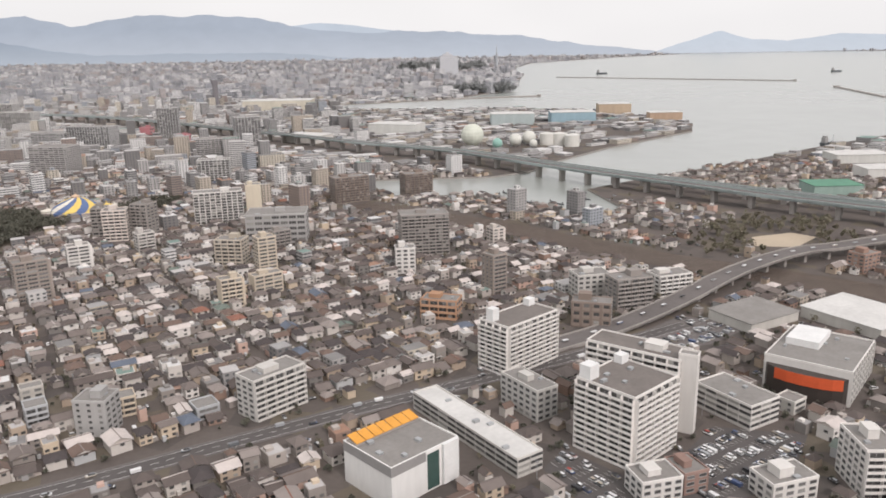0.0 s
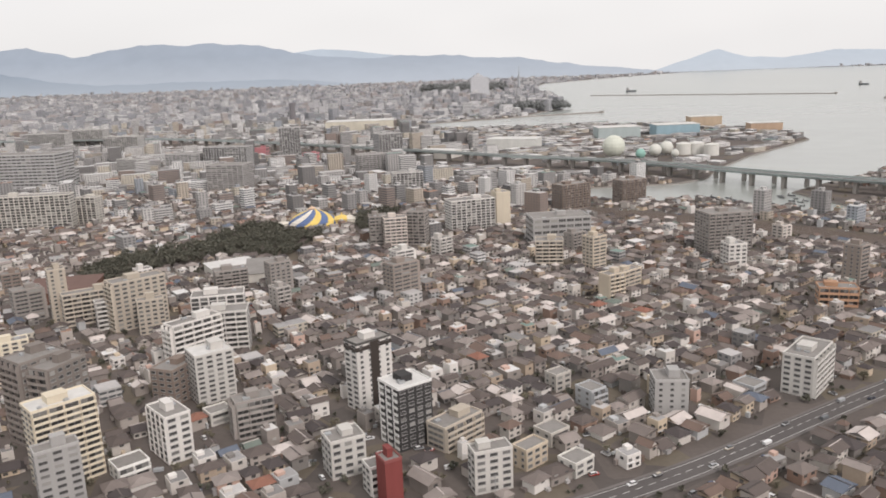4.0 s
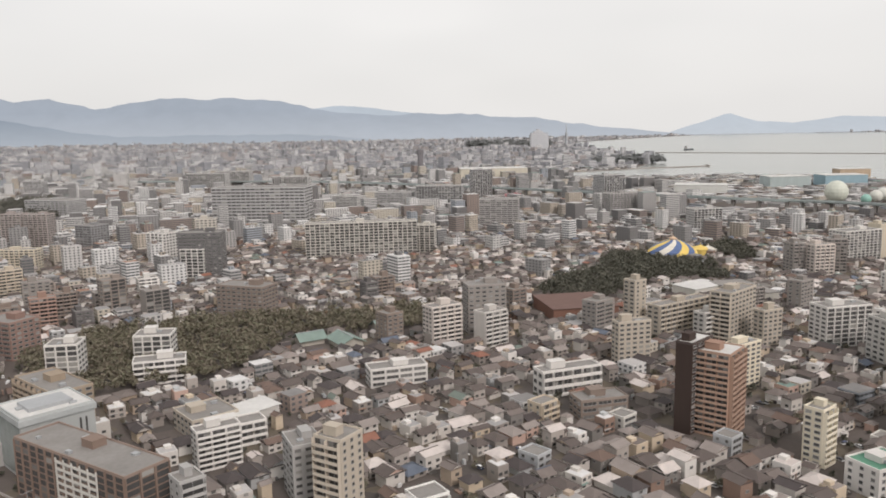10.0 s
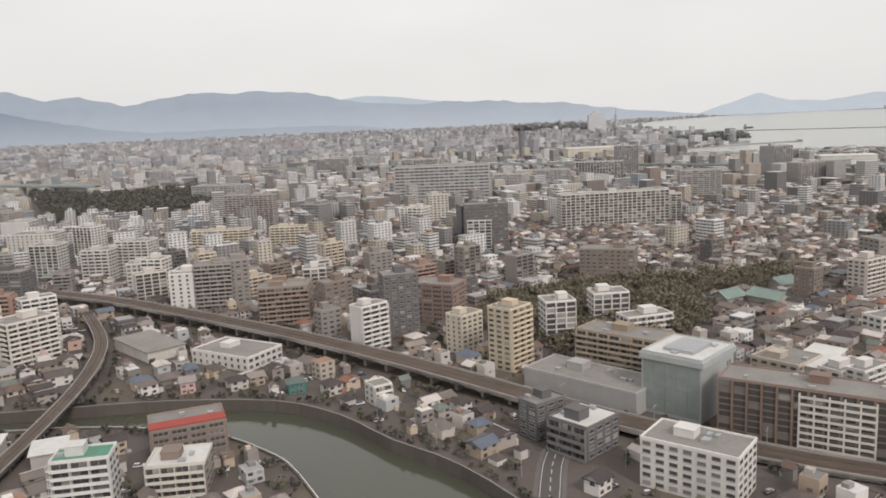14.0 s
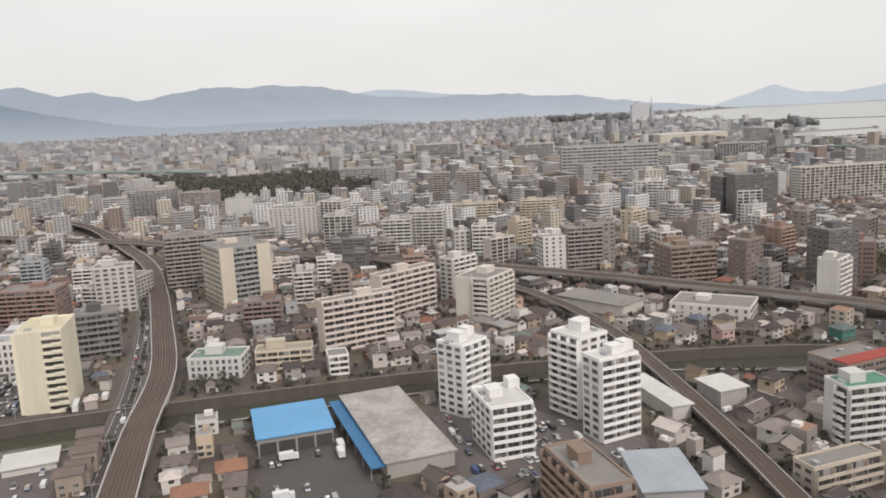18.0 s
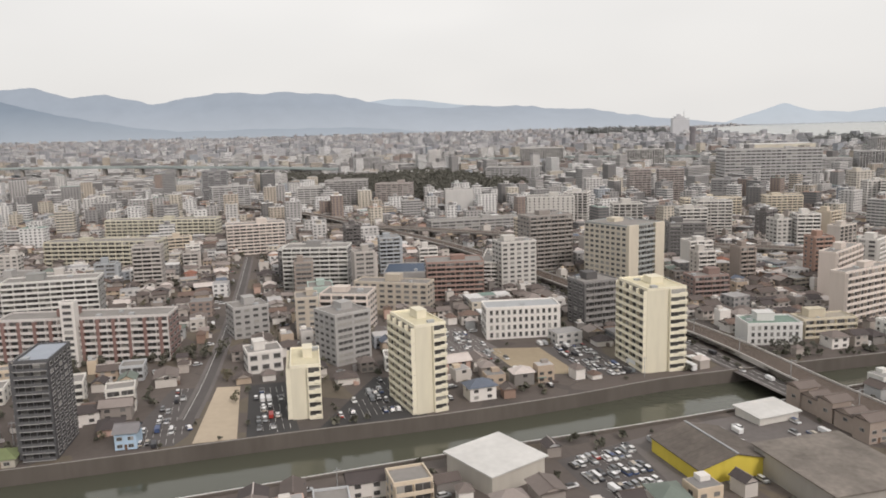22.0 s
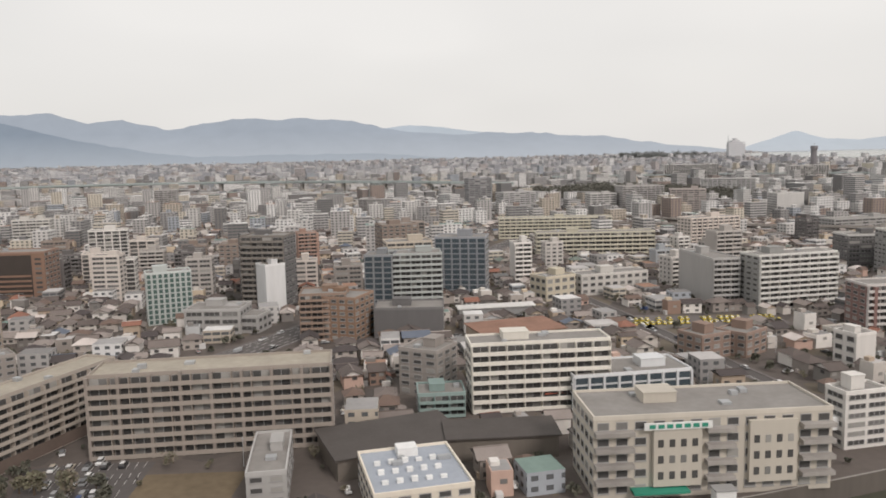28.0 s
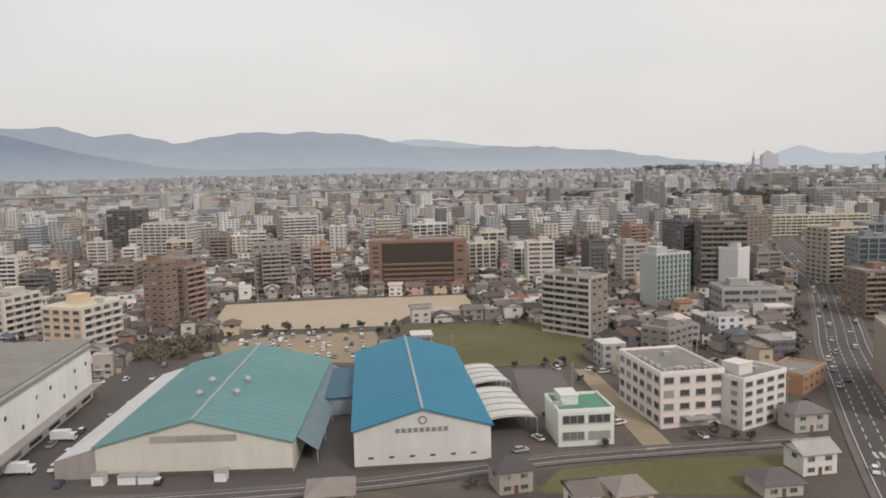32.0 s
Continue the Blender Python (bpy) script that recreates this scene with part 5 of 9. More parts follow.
building(-731.9, 156.6, -14, 9.7, 5.6, 2, (0.385, 0.375, 0.365), "S", "W", "W", floor=1.41)
building(-830.6, 204.9, 15, 6.5, 5.9, 8, (0.295, 0.268, 0.248), "B", "W", "W", floor=1.02)
building(-834.2, 299.0, 10, 6.7, 5.9, 10, (0.55, 0.53, 0.50), "B", "W", "W", floor=1.11)
building(-875.7, 273.5, -11, 15.2, 8.0, 11, (0.55, 0.53, 0.50), "B", "W", "W", floor=1.04)
building(-399.7, 101.5, 9, 7.0, 4.4, 7, (0.60, 0.59, 0.57), "B", "E", "W", roof=roof_green)
building(-389.5, 106.4, 6, 7.6, 6.0, 4, (0.245, 0.195, 0.165), "B", "W", "W", rail=(0.60, 0.57, 0.52), roof=roof_white)
building(-339.3, 118.0, 35, 5.8, 3.9, 6, (0.145, 0.14, 0.14), "W", "W", "W", floor=0.91)
building(-334.2, 112.2, 42, 7.4, 6.7, 4, (0.145, 0.14, 0.14), "W", "B", "W", roof=roof_white, floor=1.18)
building(-226.3, 152.8, 19, 13.0, 4.0, 3, (0.66, 0.635, 0.605), "B", "W", "W", floor=1.63)
building(-223.1, 139.6, 13, 9.2, 5.0, 3, (0.245, 0.195, 0.165), "S", "W", "W", floor=1.16)
building(-260.3, 161.2, 16, 12.0, 5.0, 3, (0.66, 0.635, 0.605), "S", "W", "W", floor=1.21)
building(-751.2, 106.7, 43, 7.2, 4.5, 2, (0.42, 0.25, 0.155), "M", "0", "0", house="", floor=1.07)
building(-760.9, 125.0, 40, 6.4, 4.5, 4, (0.295, 0.268, 0.248), "W", "W", "W", floor=1.00)
building(-735.8, 156.5, -4, 10.2, 7.5, 3, (0.385, 0.375, 0.365), "S", "W", "W", floor=1.43)
building(-715.4, 148.9, 2, 8.0, 6.6, 8, (0.24, 0.17, 0.13), "B", "W", "W", floor=0.98)
building(-700.5, 149.8, -3, 12.0, 7.4, 3, (0.145, 0.14, 0.14), "0", "W", "W", floor=1.61)
building(-704.4, 224.1, 21, 10.1, 6.3, 13, (0.245, 0.195, 0.165), "W", "W", "W", floor=0.98)
building(-664.7, 437.0, 10, 13.0, 10.0, 17, (0.253, 0.253, 0.263), "S", "W", "W")
building(-831.4, 207.0, 10, 8.9, 5.9, 9, (0.295, 0.268, 0.248), "W", "W", "W", floor=1.11)
building(-792.0, 251.5, 16, 10.9, 5.8, 10, (0.66, 0.635, 0.605), "V", "W", "W", floor=1.07)
building(-881.2, 276.3, 10, 15.9, 8.0, 9, (0.55, 0.53, 0.50), "B", "W", "W", floor=1.04)
building(-838.9, 298.4, 17, 9.2, 6.9, 10, (0.55, 0.53, 0.50), "B", "W", "W", floor=1.11)
building(-835.0, 444.1, 10, 11.7, 8.7, 14, (0.381, 0.364, 0.355), "B", "W", "W", floor=1.08)
building(-5.6, 181.4, -17, 8.9, 5.0, 3, (0.42, 0.25, 0.155), "B", "W", "W", floor=1.46)
building(32.3, 194.7, 13, 8.7, 6.0, 5, (0.55, 0.53, 0.50), "W", "W", "W", floor=1.22)
building(40.4, 186.9, 17, 9.7, 6.0, 7, (0.295, 0.268, 0.248), "B", "W", "W")
building(28.9, 173.5, -16, 8.9, 5.0, 3, (0.245, 0.195, 0.165), "C", "W", "W", floor=1.90)
building(53.1, 196.2, 18, 9.7, 6.0, 5, (0.66, 0.635, 0.605), "B", "W", "W")
building(-43.8, 327.8, 29, 15.0, 7.0, 10, (0.245, 0.195, 0.165), "B", "W", "W")
building(-15.9, 339.0, 23, 12.6, 7.0, 10, (0.245, 0.195, 0.165), "B", "W", "W", floor=0.96)
# far walls again, paled towards grey in place of haze
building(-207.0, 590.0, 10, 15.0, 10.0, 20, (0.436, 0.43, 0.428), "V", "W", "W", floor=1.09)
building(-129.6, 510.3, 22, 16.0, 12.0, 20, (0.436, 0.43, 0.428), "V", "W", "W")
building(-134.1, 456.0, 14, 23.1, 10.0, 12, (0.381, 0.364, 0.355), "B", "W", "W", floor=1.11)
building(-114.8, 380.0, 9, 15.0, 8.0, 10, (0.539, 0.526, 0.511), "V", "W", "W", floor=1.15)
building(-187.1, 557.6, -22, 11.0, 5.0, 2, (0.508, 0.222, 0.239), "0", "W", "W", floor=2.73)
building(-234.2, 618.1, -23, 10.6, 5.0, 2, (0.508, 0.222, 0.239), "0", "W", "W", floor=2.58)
building(55.5, 105.0, -2, 5.0, 8.0, 7, (0.66, 0.635, 0.605), "B", "W", "W")
building(24.4, 103.9, 15, 6.4, 5.0, 3, (0.66, 0.635, 0.605), "W", "W", "W")
building(29.6, 105.8, 19, 4.1, 5.0, 3, (0.285, 0.19, 0.16), "W", "W", "W")
building(42.6, 103.0, 17, 7.6, 5.0, 3, (0.66, 0.635, 0.605), "W", "W", "W")
building(-580.9, 210.9, -3, 15.6, 8.0, 7, (0.145, 0.14, 0.14), "S", "W", "W", rail=(0.6, 0.59, 0.57), floor=1.17)
building(-558.0, 174.6, -18, 16.6, 5.0, 5, (0.47, 0.415, 0.345), "W", "W", "W", floor=1.16)
building(-605.5, 258.6, 16, 18.1, 7.0, 9, (0.62, 0.55, 0.50), "B", "W", "W")
building(-648.7, 402.7, 25, 18.8, 8.0, 11, (0.436, 0.43, 0.428), "S", "W", "W")
building(-585.6, 156.7, 27, 6.7, 6.0, 5, (0.385, 0.375, 0.365), "W", "W", "W", floor=1.14)
building(-573.8, 154.4, 10, 4.2, 6.0, 7, (0.47, 0.415, 0.345), "W", "W", "W", floor=1.08)
building(-565.4, 138.4, 37, 6.8, 7.0, 8, (0.385, 0.375, 0.365), "S", "W", "W")
building(-578.2, 134.3, 21, 5.6, 5.0, 2, (0.66, 0.635, 0.605), "W", "W", "W", floor=1.61)
building(-574.1, 175.9, 10, 5.3, 7.0, 5, (0.38, 0.46, 0.42), "0", "W", "W")
building(-669.8, 178.9, 27, 7.7, 5.9, 3, (0.55, 0.50, 0.40), "W", "W", "W", floor=1.61)
building(-656.2, 184.7, 15, 16.4, 6.0, 3, (0.55, 0.53, 0.50), "W", "W", "W", floor=1.42)
building(-655.5, 128.7, 26, 6.0, 5.0, 3, (0.27, 0.195, 0.16), "W", "W", "W", floor=1.15)
building(-649.3, 129.7, 38, 6.1, 5.0, 3, (0.27, 0.195, 0.16), "W", "W", "W", floor=1.15)
building(-636.0, 121.9, 18, 3.7, 4.0, 3, (0.66, 0.635, 0.605), "0", "W", "W", floor=1.48)
building(-529.7, 194.5, 17, 8.9, 6.0, 10, (0.55, 0.53, 0.50), "W", "W", "W", floor=1.09)
building(-476.3, 229.9, -6, 10.4, 7.0, 9, (0.145, 0.14, 0.14), "S", "W", "W")
building(-483.4, 267.6, -4, 9.7, 7.0, 11, (0.55, 0.53, 0.50), "V", "W", "W")
building(-463.8, 261.2, -5, 9.2, 7.0, 9, (0.55, 0.53, 0.50), "B", "W", "W", floor=1.11)
building(-454.1, 268.3, -9, 11.6, 7.0, 11, (0.55, 0.53, 0.50), "B", "W", "W")
building(-444.1, 240.2, 7, 4.8, 6.0, 7, (0.55, 0.53, 0.50), "W", "W", "W", floor=1.20)
building(-437.2, 237.7, -10, 6.6, 6.0, 9, (0.66, 0.635, 0.605), "B", "W", "W", floor=1.11)
building(-420.6, 215.0, -3, 6.6, 6.0, 9, (0.66, 0.635, 0.605), "W", "W", "W", floor=1.14)
building(-413.1, 212.5, 8, 9.7, 6.0, 11, (0.295, 0.268, 0.248), "B", "W", "W", floor=1.08)
building(-391.0, 198.7, 1, 11.4, 7.0, 7, (0.30, 0.22, 0.17), "B", "W", "W", floor=1.23)
building(-696.5, 106.9, 2, 5.7, 4.8, 3, (0.22, 0.29, 0.275), "B", "W", "W", floor=0.86)
building(-408.8, 89.6, 18, 9.5, 3.0, 3, (0.47, 0.415, 0.345), "B", "W", "W", house="")
# more far walls with the haze put into their paint
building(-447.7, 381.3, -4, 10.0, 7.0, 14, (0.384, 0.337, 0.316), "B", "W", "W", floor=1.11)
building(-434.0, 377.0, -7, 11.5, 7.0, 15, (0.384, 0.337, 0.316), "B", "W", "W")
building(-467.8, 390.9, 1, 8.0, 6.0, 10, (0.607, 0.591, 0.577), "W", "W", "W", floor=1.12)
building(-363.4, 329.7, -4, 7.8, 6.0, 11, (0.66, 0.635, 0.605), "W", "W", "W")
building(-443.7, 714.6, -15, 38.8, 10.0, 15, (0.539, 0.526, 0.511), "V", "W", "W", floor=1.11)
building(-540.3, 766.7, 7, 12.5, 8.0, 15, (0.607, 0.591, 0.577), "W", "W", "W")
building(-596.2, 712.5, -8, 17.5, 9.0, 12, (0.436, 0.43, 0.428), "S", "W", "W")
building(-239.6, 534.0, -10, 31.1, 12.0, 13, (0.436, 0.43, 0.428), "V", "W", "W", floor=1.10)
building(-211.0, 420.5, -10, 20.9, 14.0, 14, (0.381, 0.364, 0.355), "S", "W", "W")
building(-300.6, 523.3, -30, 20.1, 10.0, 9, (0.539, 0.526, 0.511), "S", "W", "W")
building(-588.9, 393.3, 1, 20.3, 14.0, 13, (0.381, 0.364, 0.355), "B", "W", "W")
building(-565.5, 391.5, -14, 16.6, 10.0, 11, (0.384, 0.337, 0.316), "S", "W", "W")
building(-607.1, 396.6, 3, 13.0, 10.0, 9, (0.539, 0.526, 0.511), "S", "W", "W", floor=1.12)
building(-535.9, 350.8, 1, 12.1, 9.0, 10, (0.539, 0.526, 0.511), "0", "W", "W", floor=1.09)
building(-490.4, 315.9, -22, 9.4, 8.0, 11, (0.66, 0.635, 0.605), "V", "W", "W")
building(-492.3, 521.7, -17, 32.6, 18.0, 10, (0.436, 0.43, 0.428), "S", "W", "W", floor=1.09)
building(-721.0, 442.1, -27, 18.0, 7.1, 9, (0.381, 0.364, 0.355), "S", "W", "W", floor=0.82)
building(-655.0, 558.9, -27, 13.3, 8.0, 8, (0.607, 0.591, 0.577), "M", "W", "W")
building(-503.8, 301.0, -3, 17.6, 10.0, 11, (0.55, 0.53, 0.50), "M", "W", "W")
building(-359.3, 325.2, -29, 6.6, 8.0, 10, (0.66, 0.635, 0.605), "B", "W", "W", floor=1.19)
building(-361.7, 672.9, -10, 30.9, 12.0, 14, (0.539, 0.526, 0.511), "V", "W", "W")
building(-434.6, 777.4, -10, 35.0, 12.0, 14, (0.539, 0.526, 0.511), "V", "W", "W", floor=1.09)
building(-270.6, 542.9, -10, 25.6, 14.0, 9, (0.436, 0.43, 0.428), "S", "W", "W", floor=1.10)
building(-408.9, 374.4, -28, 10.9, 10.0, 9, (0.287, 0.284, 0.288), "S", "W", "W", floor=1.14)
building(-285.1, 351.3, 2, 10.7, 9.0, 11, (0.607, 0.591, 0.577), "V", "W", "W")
TEAL_HALL = hall(-817.8, 100.5, -1, 17.8, 30.3, 2.99, 2.26, (0.60, 0.585, 0.52), plain("teal_sheet_roof", (0.135, 0.275, 0.285), 0.6, 0.2, 0.7, 0.08), "large warehouse with a teal sheet-metal gable roof")
BLUE_HALL = hall(-798.0, 101.1, 3, 12.7, 31.3, 3.70, 1.79, (0.62, 0.61, 0.58), plain("blue_sheet_roof", (0.022, 0.20, 0.32), 0.5, 0.12, 0.9, 0.1), "large warehouse with a bright blue sheet-metal gable roof")
hall(-519.2, 93.2, 15, 9.1, 9.5, 1.77, 1.17, (0.62, 0.50, 0.08), plain("dark_sheet_roof", (0.13, 0.112, 0.098), 0.8, 0.5, 1.6, 0.3), "yellow-walled warehouse with a dark brown gable roof")
shed(-473.5, 111.7, 16, 9.9, 10.3, 2.34, (0.30, 0.30, 0.29), plain("sky_blue_sheet_roof", (0.14, 0.36, 0.62), 0.5, 0.16, 0.9, 0.1), "open-fronted depot with a sky-blue sheet roof", open_front=True)
GREY_DEPOT = shed(-459.4, 109.7, 19, 8.7, 24.4, 2.02, (0.42, 0.40, 0.37), plain("weathered_sheet_roof", (0.37, 0.352, 0.33), 0.85, 0.6, 1.6, 0.3), "wide weathered grey warehouse beside the depot")
shed(-543.8, 91.8, 37, 7.8, 7.6, 2.30, (0.50, 0.47, 0.42), roof_white, "low workshop with a pale sheet roof")
shed(-508.3, 86.2, 13, 10.9, 12.4, 2.60, (0.35, 0.33, 0.30), plain("brown_grey_roof", (0.19, 0.168, 0.148), 0.85, 0.55, 1.6, 0.3), "wide dark-roofed factory hall")
shed(-506.9, 106.1, 20, 6.4, 4.4, 0.97, (0.62, 0.60, 0.56), roof_white, "small white two-storey depot office")
shed(-806.6, 107.6, 9, 8.0, 11.5, 1.96, (0.30, 0.34, 0.37), plain("dark_blue_sheet_roof", (0.045, 0.12, 0.19), 0.5, 0.15), "dark blue canopy joining the two warehouses")
shed(-421.2, 116.0, 15, 3.0, 12.6, 2.00, (0.62, 0.60, 0.57), roof_white, "low white shed beside the railway curve")
shed(-411.7, 116.3, 20, 4.6, 5.1, 2.40, (0.42, 0.40, 0.38), roof_white, "low white-roofed workshop by the river")
shed(-417.1, 172.6, 44, 8.3, 16.7, 2.20, (0.60, 0.57, 0.52), roof_grey, "cream row of saw-tooth workshops")
shed(-168.1, 240.0, 31, 14.1, 8.9, 2.60, (0.62, 0.60, 0.55), roof_white, "low white school building beside the park")
shed(-156.2, 235.1, 11, 10.9, 19.5, 2.60, (0.62, 0.60, 0.55), roof_grey, "low white school wing beside the park")
shed(-211.3, 218.9, 9, 18.7, 17.8, 3.20, (0.22, 0.12, 0.09), plain("red_brown_roof", (0.16, 0.10, 0.085), 0.85), "dark red-brick hall beside the wooded park")
shed(-287.6, 138.4, 46, 13.5, 5.2, 3.00, (0.55, 0.53, 0.50), roof_white, "long three-storey school with a pale roof")
shed(66.6, 174.6, 30, 16.2, 11.9, 2.20, (0.58, 0.56, 0.52), roof_grey, "low beige store beside the overpass")
shed(90.3, 172.4, 32, 16.8, 18.7, 2.40, (0.60, 0.58, 0.54), roof_white, "large pale shopping hall roof")
shed(-690.6, 93.2, 2, 11.5, 4.6, 2.34, (0.17, 0.15, 0.13), plain("black_sheet_roof", (0.085, 0.075, 0.07), 0.8, 0.2), "long dark-roofed storage hall")
shed(-702.2, 93.1, 20, 13.7, 8.5, 2.14, (0.17, 0.15, 0.13), plain("black_sheet_roof", (0.085, 0.075, 0.07), 0.8, 0.2), "dark-roofed timber yard hall")
shed(-428.1, 91.0, -0, 6.5, 9.4, 2.00, (0.42, 0.41, 0.40), plain("pale_blue_grey_roof", (0.36, 0.39, 0.43), 0.6, 0.25), "low workshop with a pale blue-grey roof")
shed(-682.7, 142.5, 17, 14.4, 8.8, 2.13, (0.40, 0.33, 0.27), plain("rust_sheet_roof", (0.26, 0.15, 0.11), 0.85, 0.3), "long workshop with a rust-red sheet roof")
shed(-683.9, 162.3, 7, 14.8, 2.3, 1.73, (0.30, 0.30, 0.30), roof_white, "long open platform with a white roof edge")
WHITE_HALL = shed(-845.7, 92.3, 93, 39.0, 17.9, 7.21, (0.82, 0.81, 0.79), roof_grey, "long white warehouse with small square windows and loading doors", 0.0)
vault(-788.6, 97.8, 7, 5.4, 10.9, 1.75, 0.5, 6, "white ribbed barrel canopy over a loading yard")
vault(-789.1, 110.0, 9, 4.6, 8.5, 1.75, 0.45, 5, "low white ribbed canopy behind the warehouse")
copper = plain("green_copper_roof", (0.22, 0.285, 0.255), 0.7, 0.25, 1.2, 0.2)
shrine_wall = (0.44, 0.41, 0.36)
for x, y, rot, w, d in ((-273.4, 190.5, 30, 5.5, 8.0), (-282.5, 193.0, 120, 4.0, 6.0), (-264.0, 204.5, 120, 4.2, 6.5)):
    hall(x, y, rot, w, d, 1.7, 1.2, shrine_wall, copper, "low hall with a green copper gable roof among park trees", 0.7)
big_top(-152.2, 313.2, 9.6, 7.2)
ball_tank(15.5, 497.6, 7.2, plain("tank_paint", (0.60, 0.62, 0.54), 0.5))
ball_tank(30.7, 489.8, 3.2, plain("tank_paint", (0.28, 0.48, 0.42), 0.5))
ball_tank(42.9, 499.4, 4.0, plain("tank_paint", (0.62, 0.62, 0.57), 0.5))
ball_tank(52.4, 506.8, 4.4, plain("tank_paint", (0.62, 0.62, 0.57), 0.5))
ball_tank(53.6, 492.2, 2.5, plain("tank_paint", (0.62, 0.62, 0.57), 0.5))
drum_tank(64.3, 508.0, 4.8, 7.2, plain("tank_paint", (0.66, 0.65, 0.61), 0.5))
drum_tank(72.2, 506.9, 4.8, 7.2, plain("tank_paint", (0.66, 0.65, 0.61), 0.5))
drum_tank(78.6, 497.1, 4.7, 7.1, plain("tank_paint", (0.66, 0.65, 0.61), 0.5))
shed(104.8, 655.1, 0, 36.3, 20.0, 8.69, (0.30, 0.42, 0.48), roof_white, "long light blue harbour hall")
shed(54.6, 649.9, 0, 34.8, 20.0, 8.63, (0.42, 0.48, 0.48), roof_white, "pale blue-grey harbour hall")
shed(-173.8, 837.5, 0, 70.6, 30.0, 10.96, (0.60, 0.56, 0.47), roof_white, "long beige harbour warehouse")
shed(-37.3, 594.9, -21, 38.2, 20.0, 7.17, (0.62, 0.62, 0.59), roof_white, "wide white harbour warehouse block")
shed(-97.2, 549.3, -28, 29.0, 20.0, 4.69, (0.62, 0.6, 0.56), roof_white, "low white harbour storage shed")
shed(155.5, 728.1, 0, 29.3, 14.0, 9.17, (0.48, 0.38, 0.28), roof_white, "tan harbour works with stacks")
shed(183.1, 660.1, 0, 26.9, 12.0, 6.49, (0.45, 0.33, 0.24), roof_white, "rust-brown harbour scrap works")
shed(215.6, 413.9, 0, 28.9, 16.0, 4.41, (0.60, 0.60, 0.57), roof_white, "pale grey harbour storage shed")
shed(159.7, 327.8, 0, 20.5, 14.0, 4.01, (0.30, 0.40, 0.36), roof_green, "low green-roofed harbour storage shed")
shed(200.8, 364.3, 0, 19.1, 14.0, 4.68, (0.64, 0.63, 0.6), roof_white, "low white harbour storage shed")
shed(-644.8, 647.7, -7, 25.5, 16.0, 6.36, (0.66, 0.65, 0.63), roof_white, "large white domed sports hall")
shed(-643.4, 593.3, 18, 11.2, 16.0, 3.32, (0.6,0.6,0.58), roof_white, "wide white hall beside a wooded hill")
shed(-558.9, 617.3, -21, 34.5, 20.0, 4.36, (0.64, 0.63, 0.6), roof_white, "white hall roof among trees")


BUILT_ONLY = TAKEN & ~BANKS  # the banks' own strips stay open to bushes


# ---- roads, rails and viaducts ----
def road(name, label, pts, half, z=0.03, lanes=2, dashes=True, material=None):
    pts = smooth_line(pts, 4)
    take_line(pts, half + 1.0)
    ob = thing(name, label, "road", Matrix(), kind="structure", me=band(name, pts, half, z, material or asphalt))
    s = Shape()
    for k in range(1, lanes if dashes else 0):
        off = -half + 2 * half * k / lanes
        for p, h in resample(pts, 2.4):
            c, sn = math.cos(h), math.sin(h)
            x, y = p[0] - sn * off, p[1] + c * off
            zz = (p[2] if len(p) > 2 else z) + 0.012
            s.face([(x + c * u - sn * v, y + sn * u + c * v, zz) for u, v in ((-0.65, -0.06), (0.65, -0.06), (0.65, 0.06), (-0.65, 0.06))])
    for off in (-half + 0.25, half - 0.25) if dashes else (half - 0.2,):
        e = strip(pts, 0.05, z + 0.012, shift=off)
        for (a, b), (c, d) in zip(e, e[1:]):
            s.face([(q[0], q[1], q[2] + (0.012 if len(pts[0]) > 2 else 0)) for q in (a, b, d, c)])
    tagged(part("lane_marking", s.mesh("lane_marking", line_paint), ob), kind="structure")
    s = Shape()
    if z < 0.1 and len(pts[0]) < 3:
        for sg in (-1, 1):
            e = strip(pts, 0.3, 0.09, shift=sg * (half + 0.3))
            for (a, b), (c, d) in zip(e, e[1:]):
                s.face((a, b, d, c))
                k, m = (b, d) if sg > 0 else (c, a)
                s.face([(k[0], k[1], 0), (m[0], m[1], 0), m, k])
        thing("pavement", "narrow grey kerbed pavement along the road", "pavement", Matrix(), kind="structure", me=s.mesh("pavement", asphalt_old))
    return pts


pale_concrete = plain("pale_concrete", (0.50, 0.475, 0.45), 0.85, 0.25, 1.2, 0.12, streak=True)


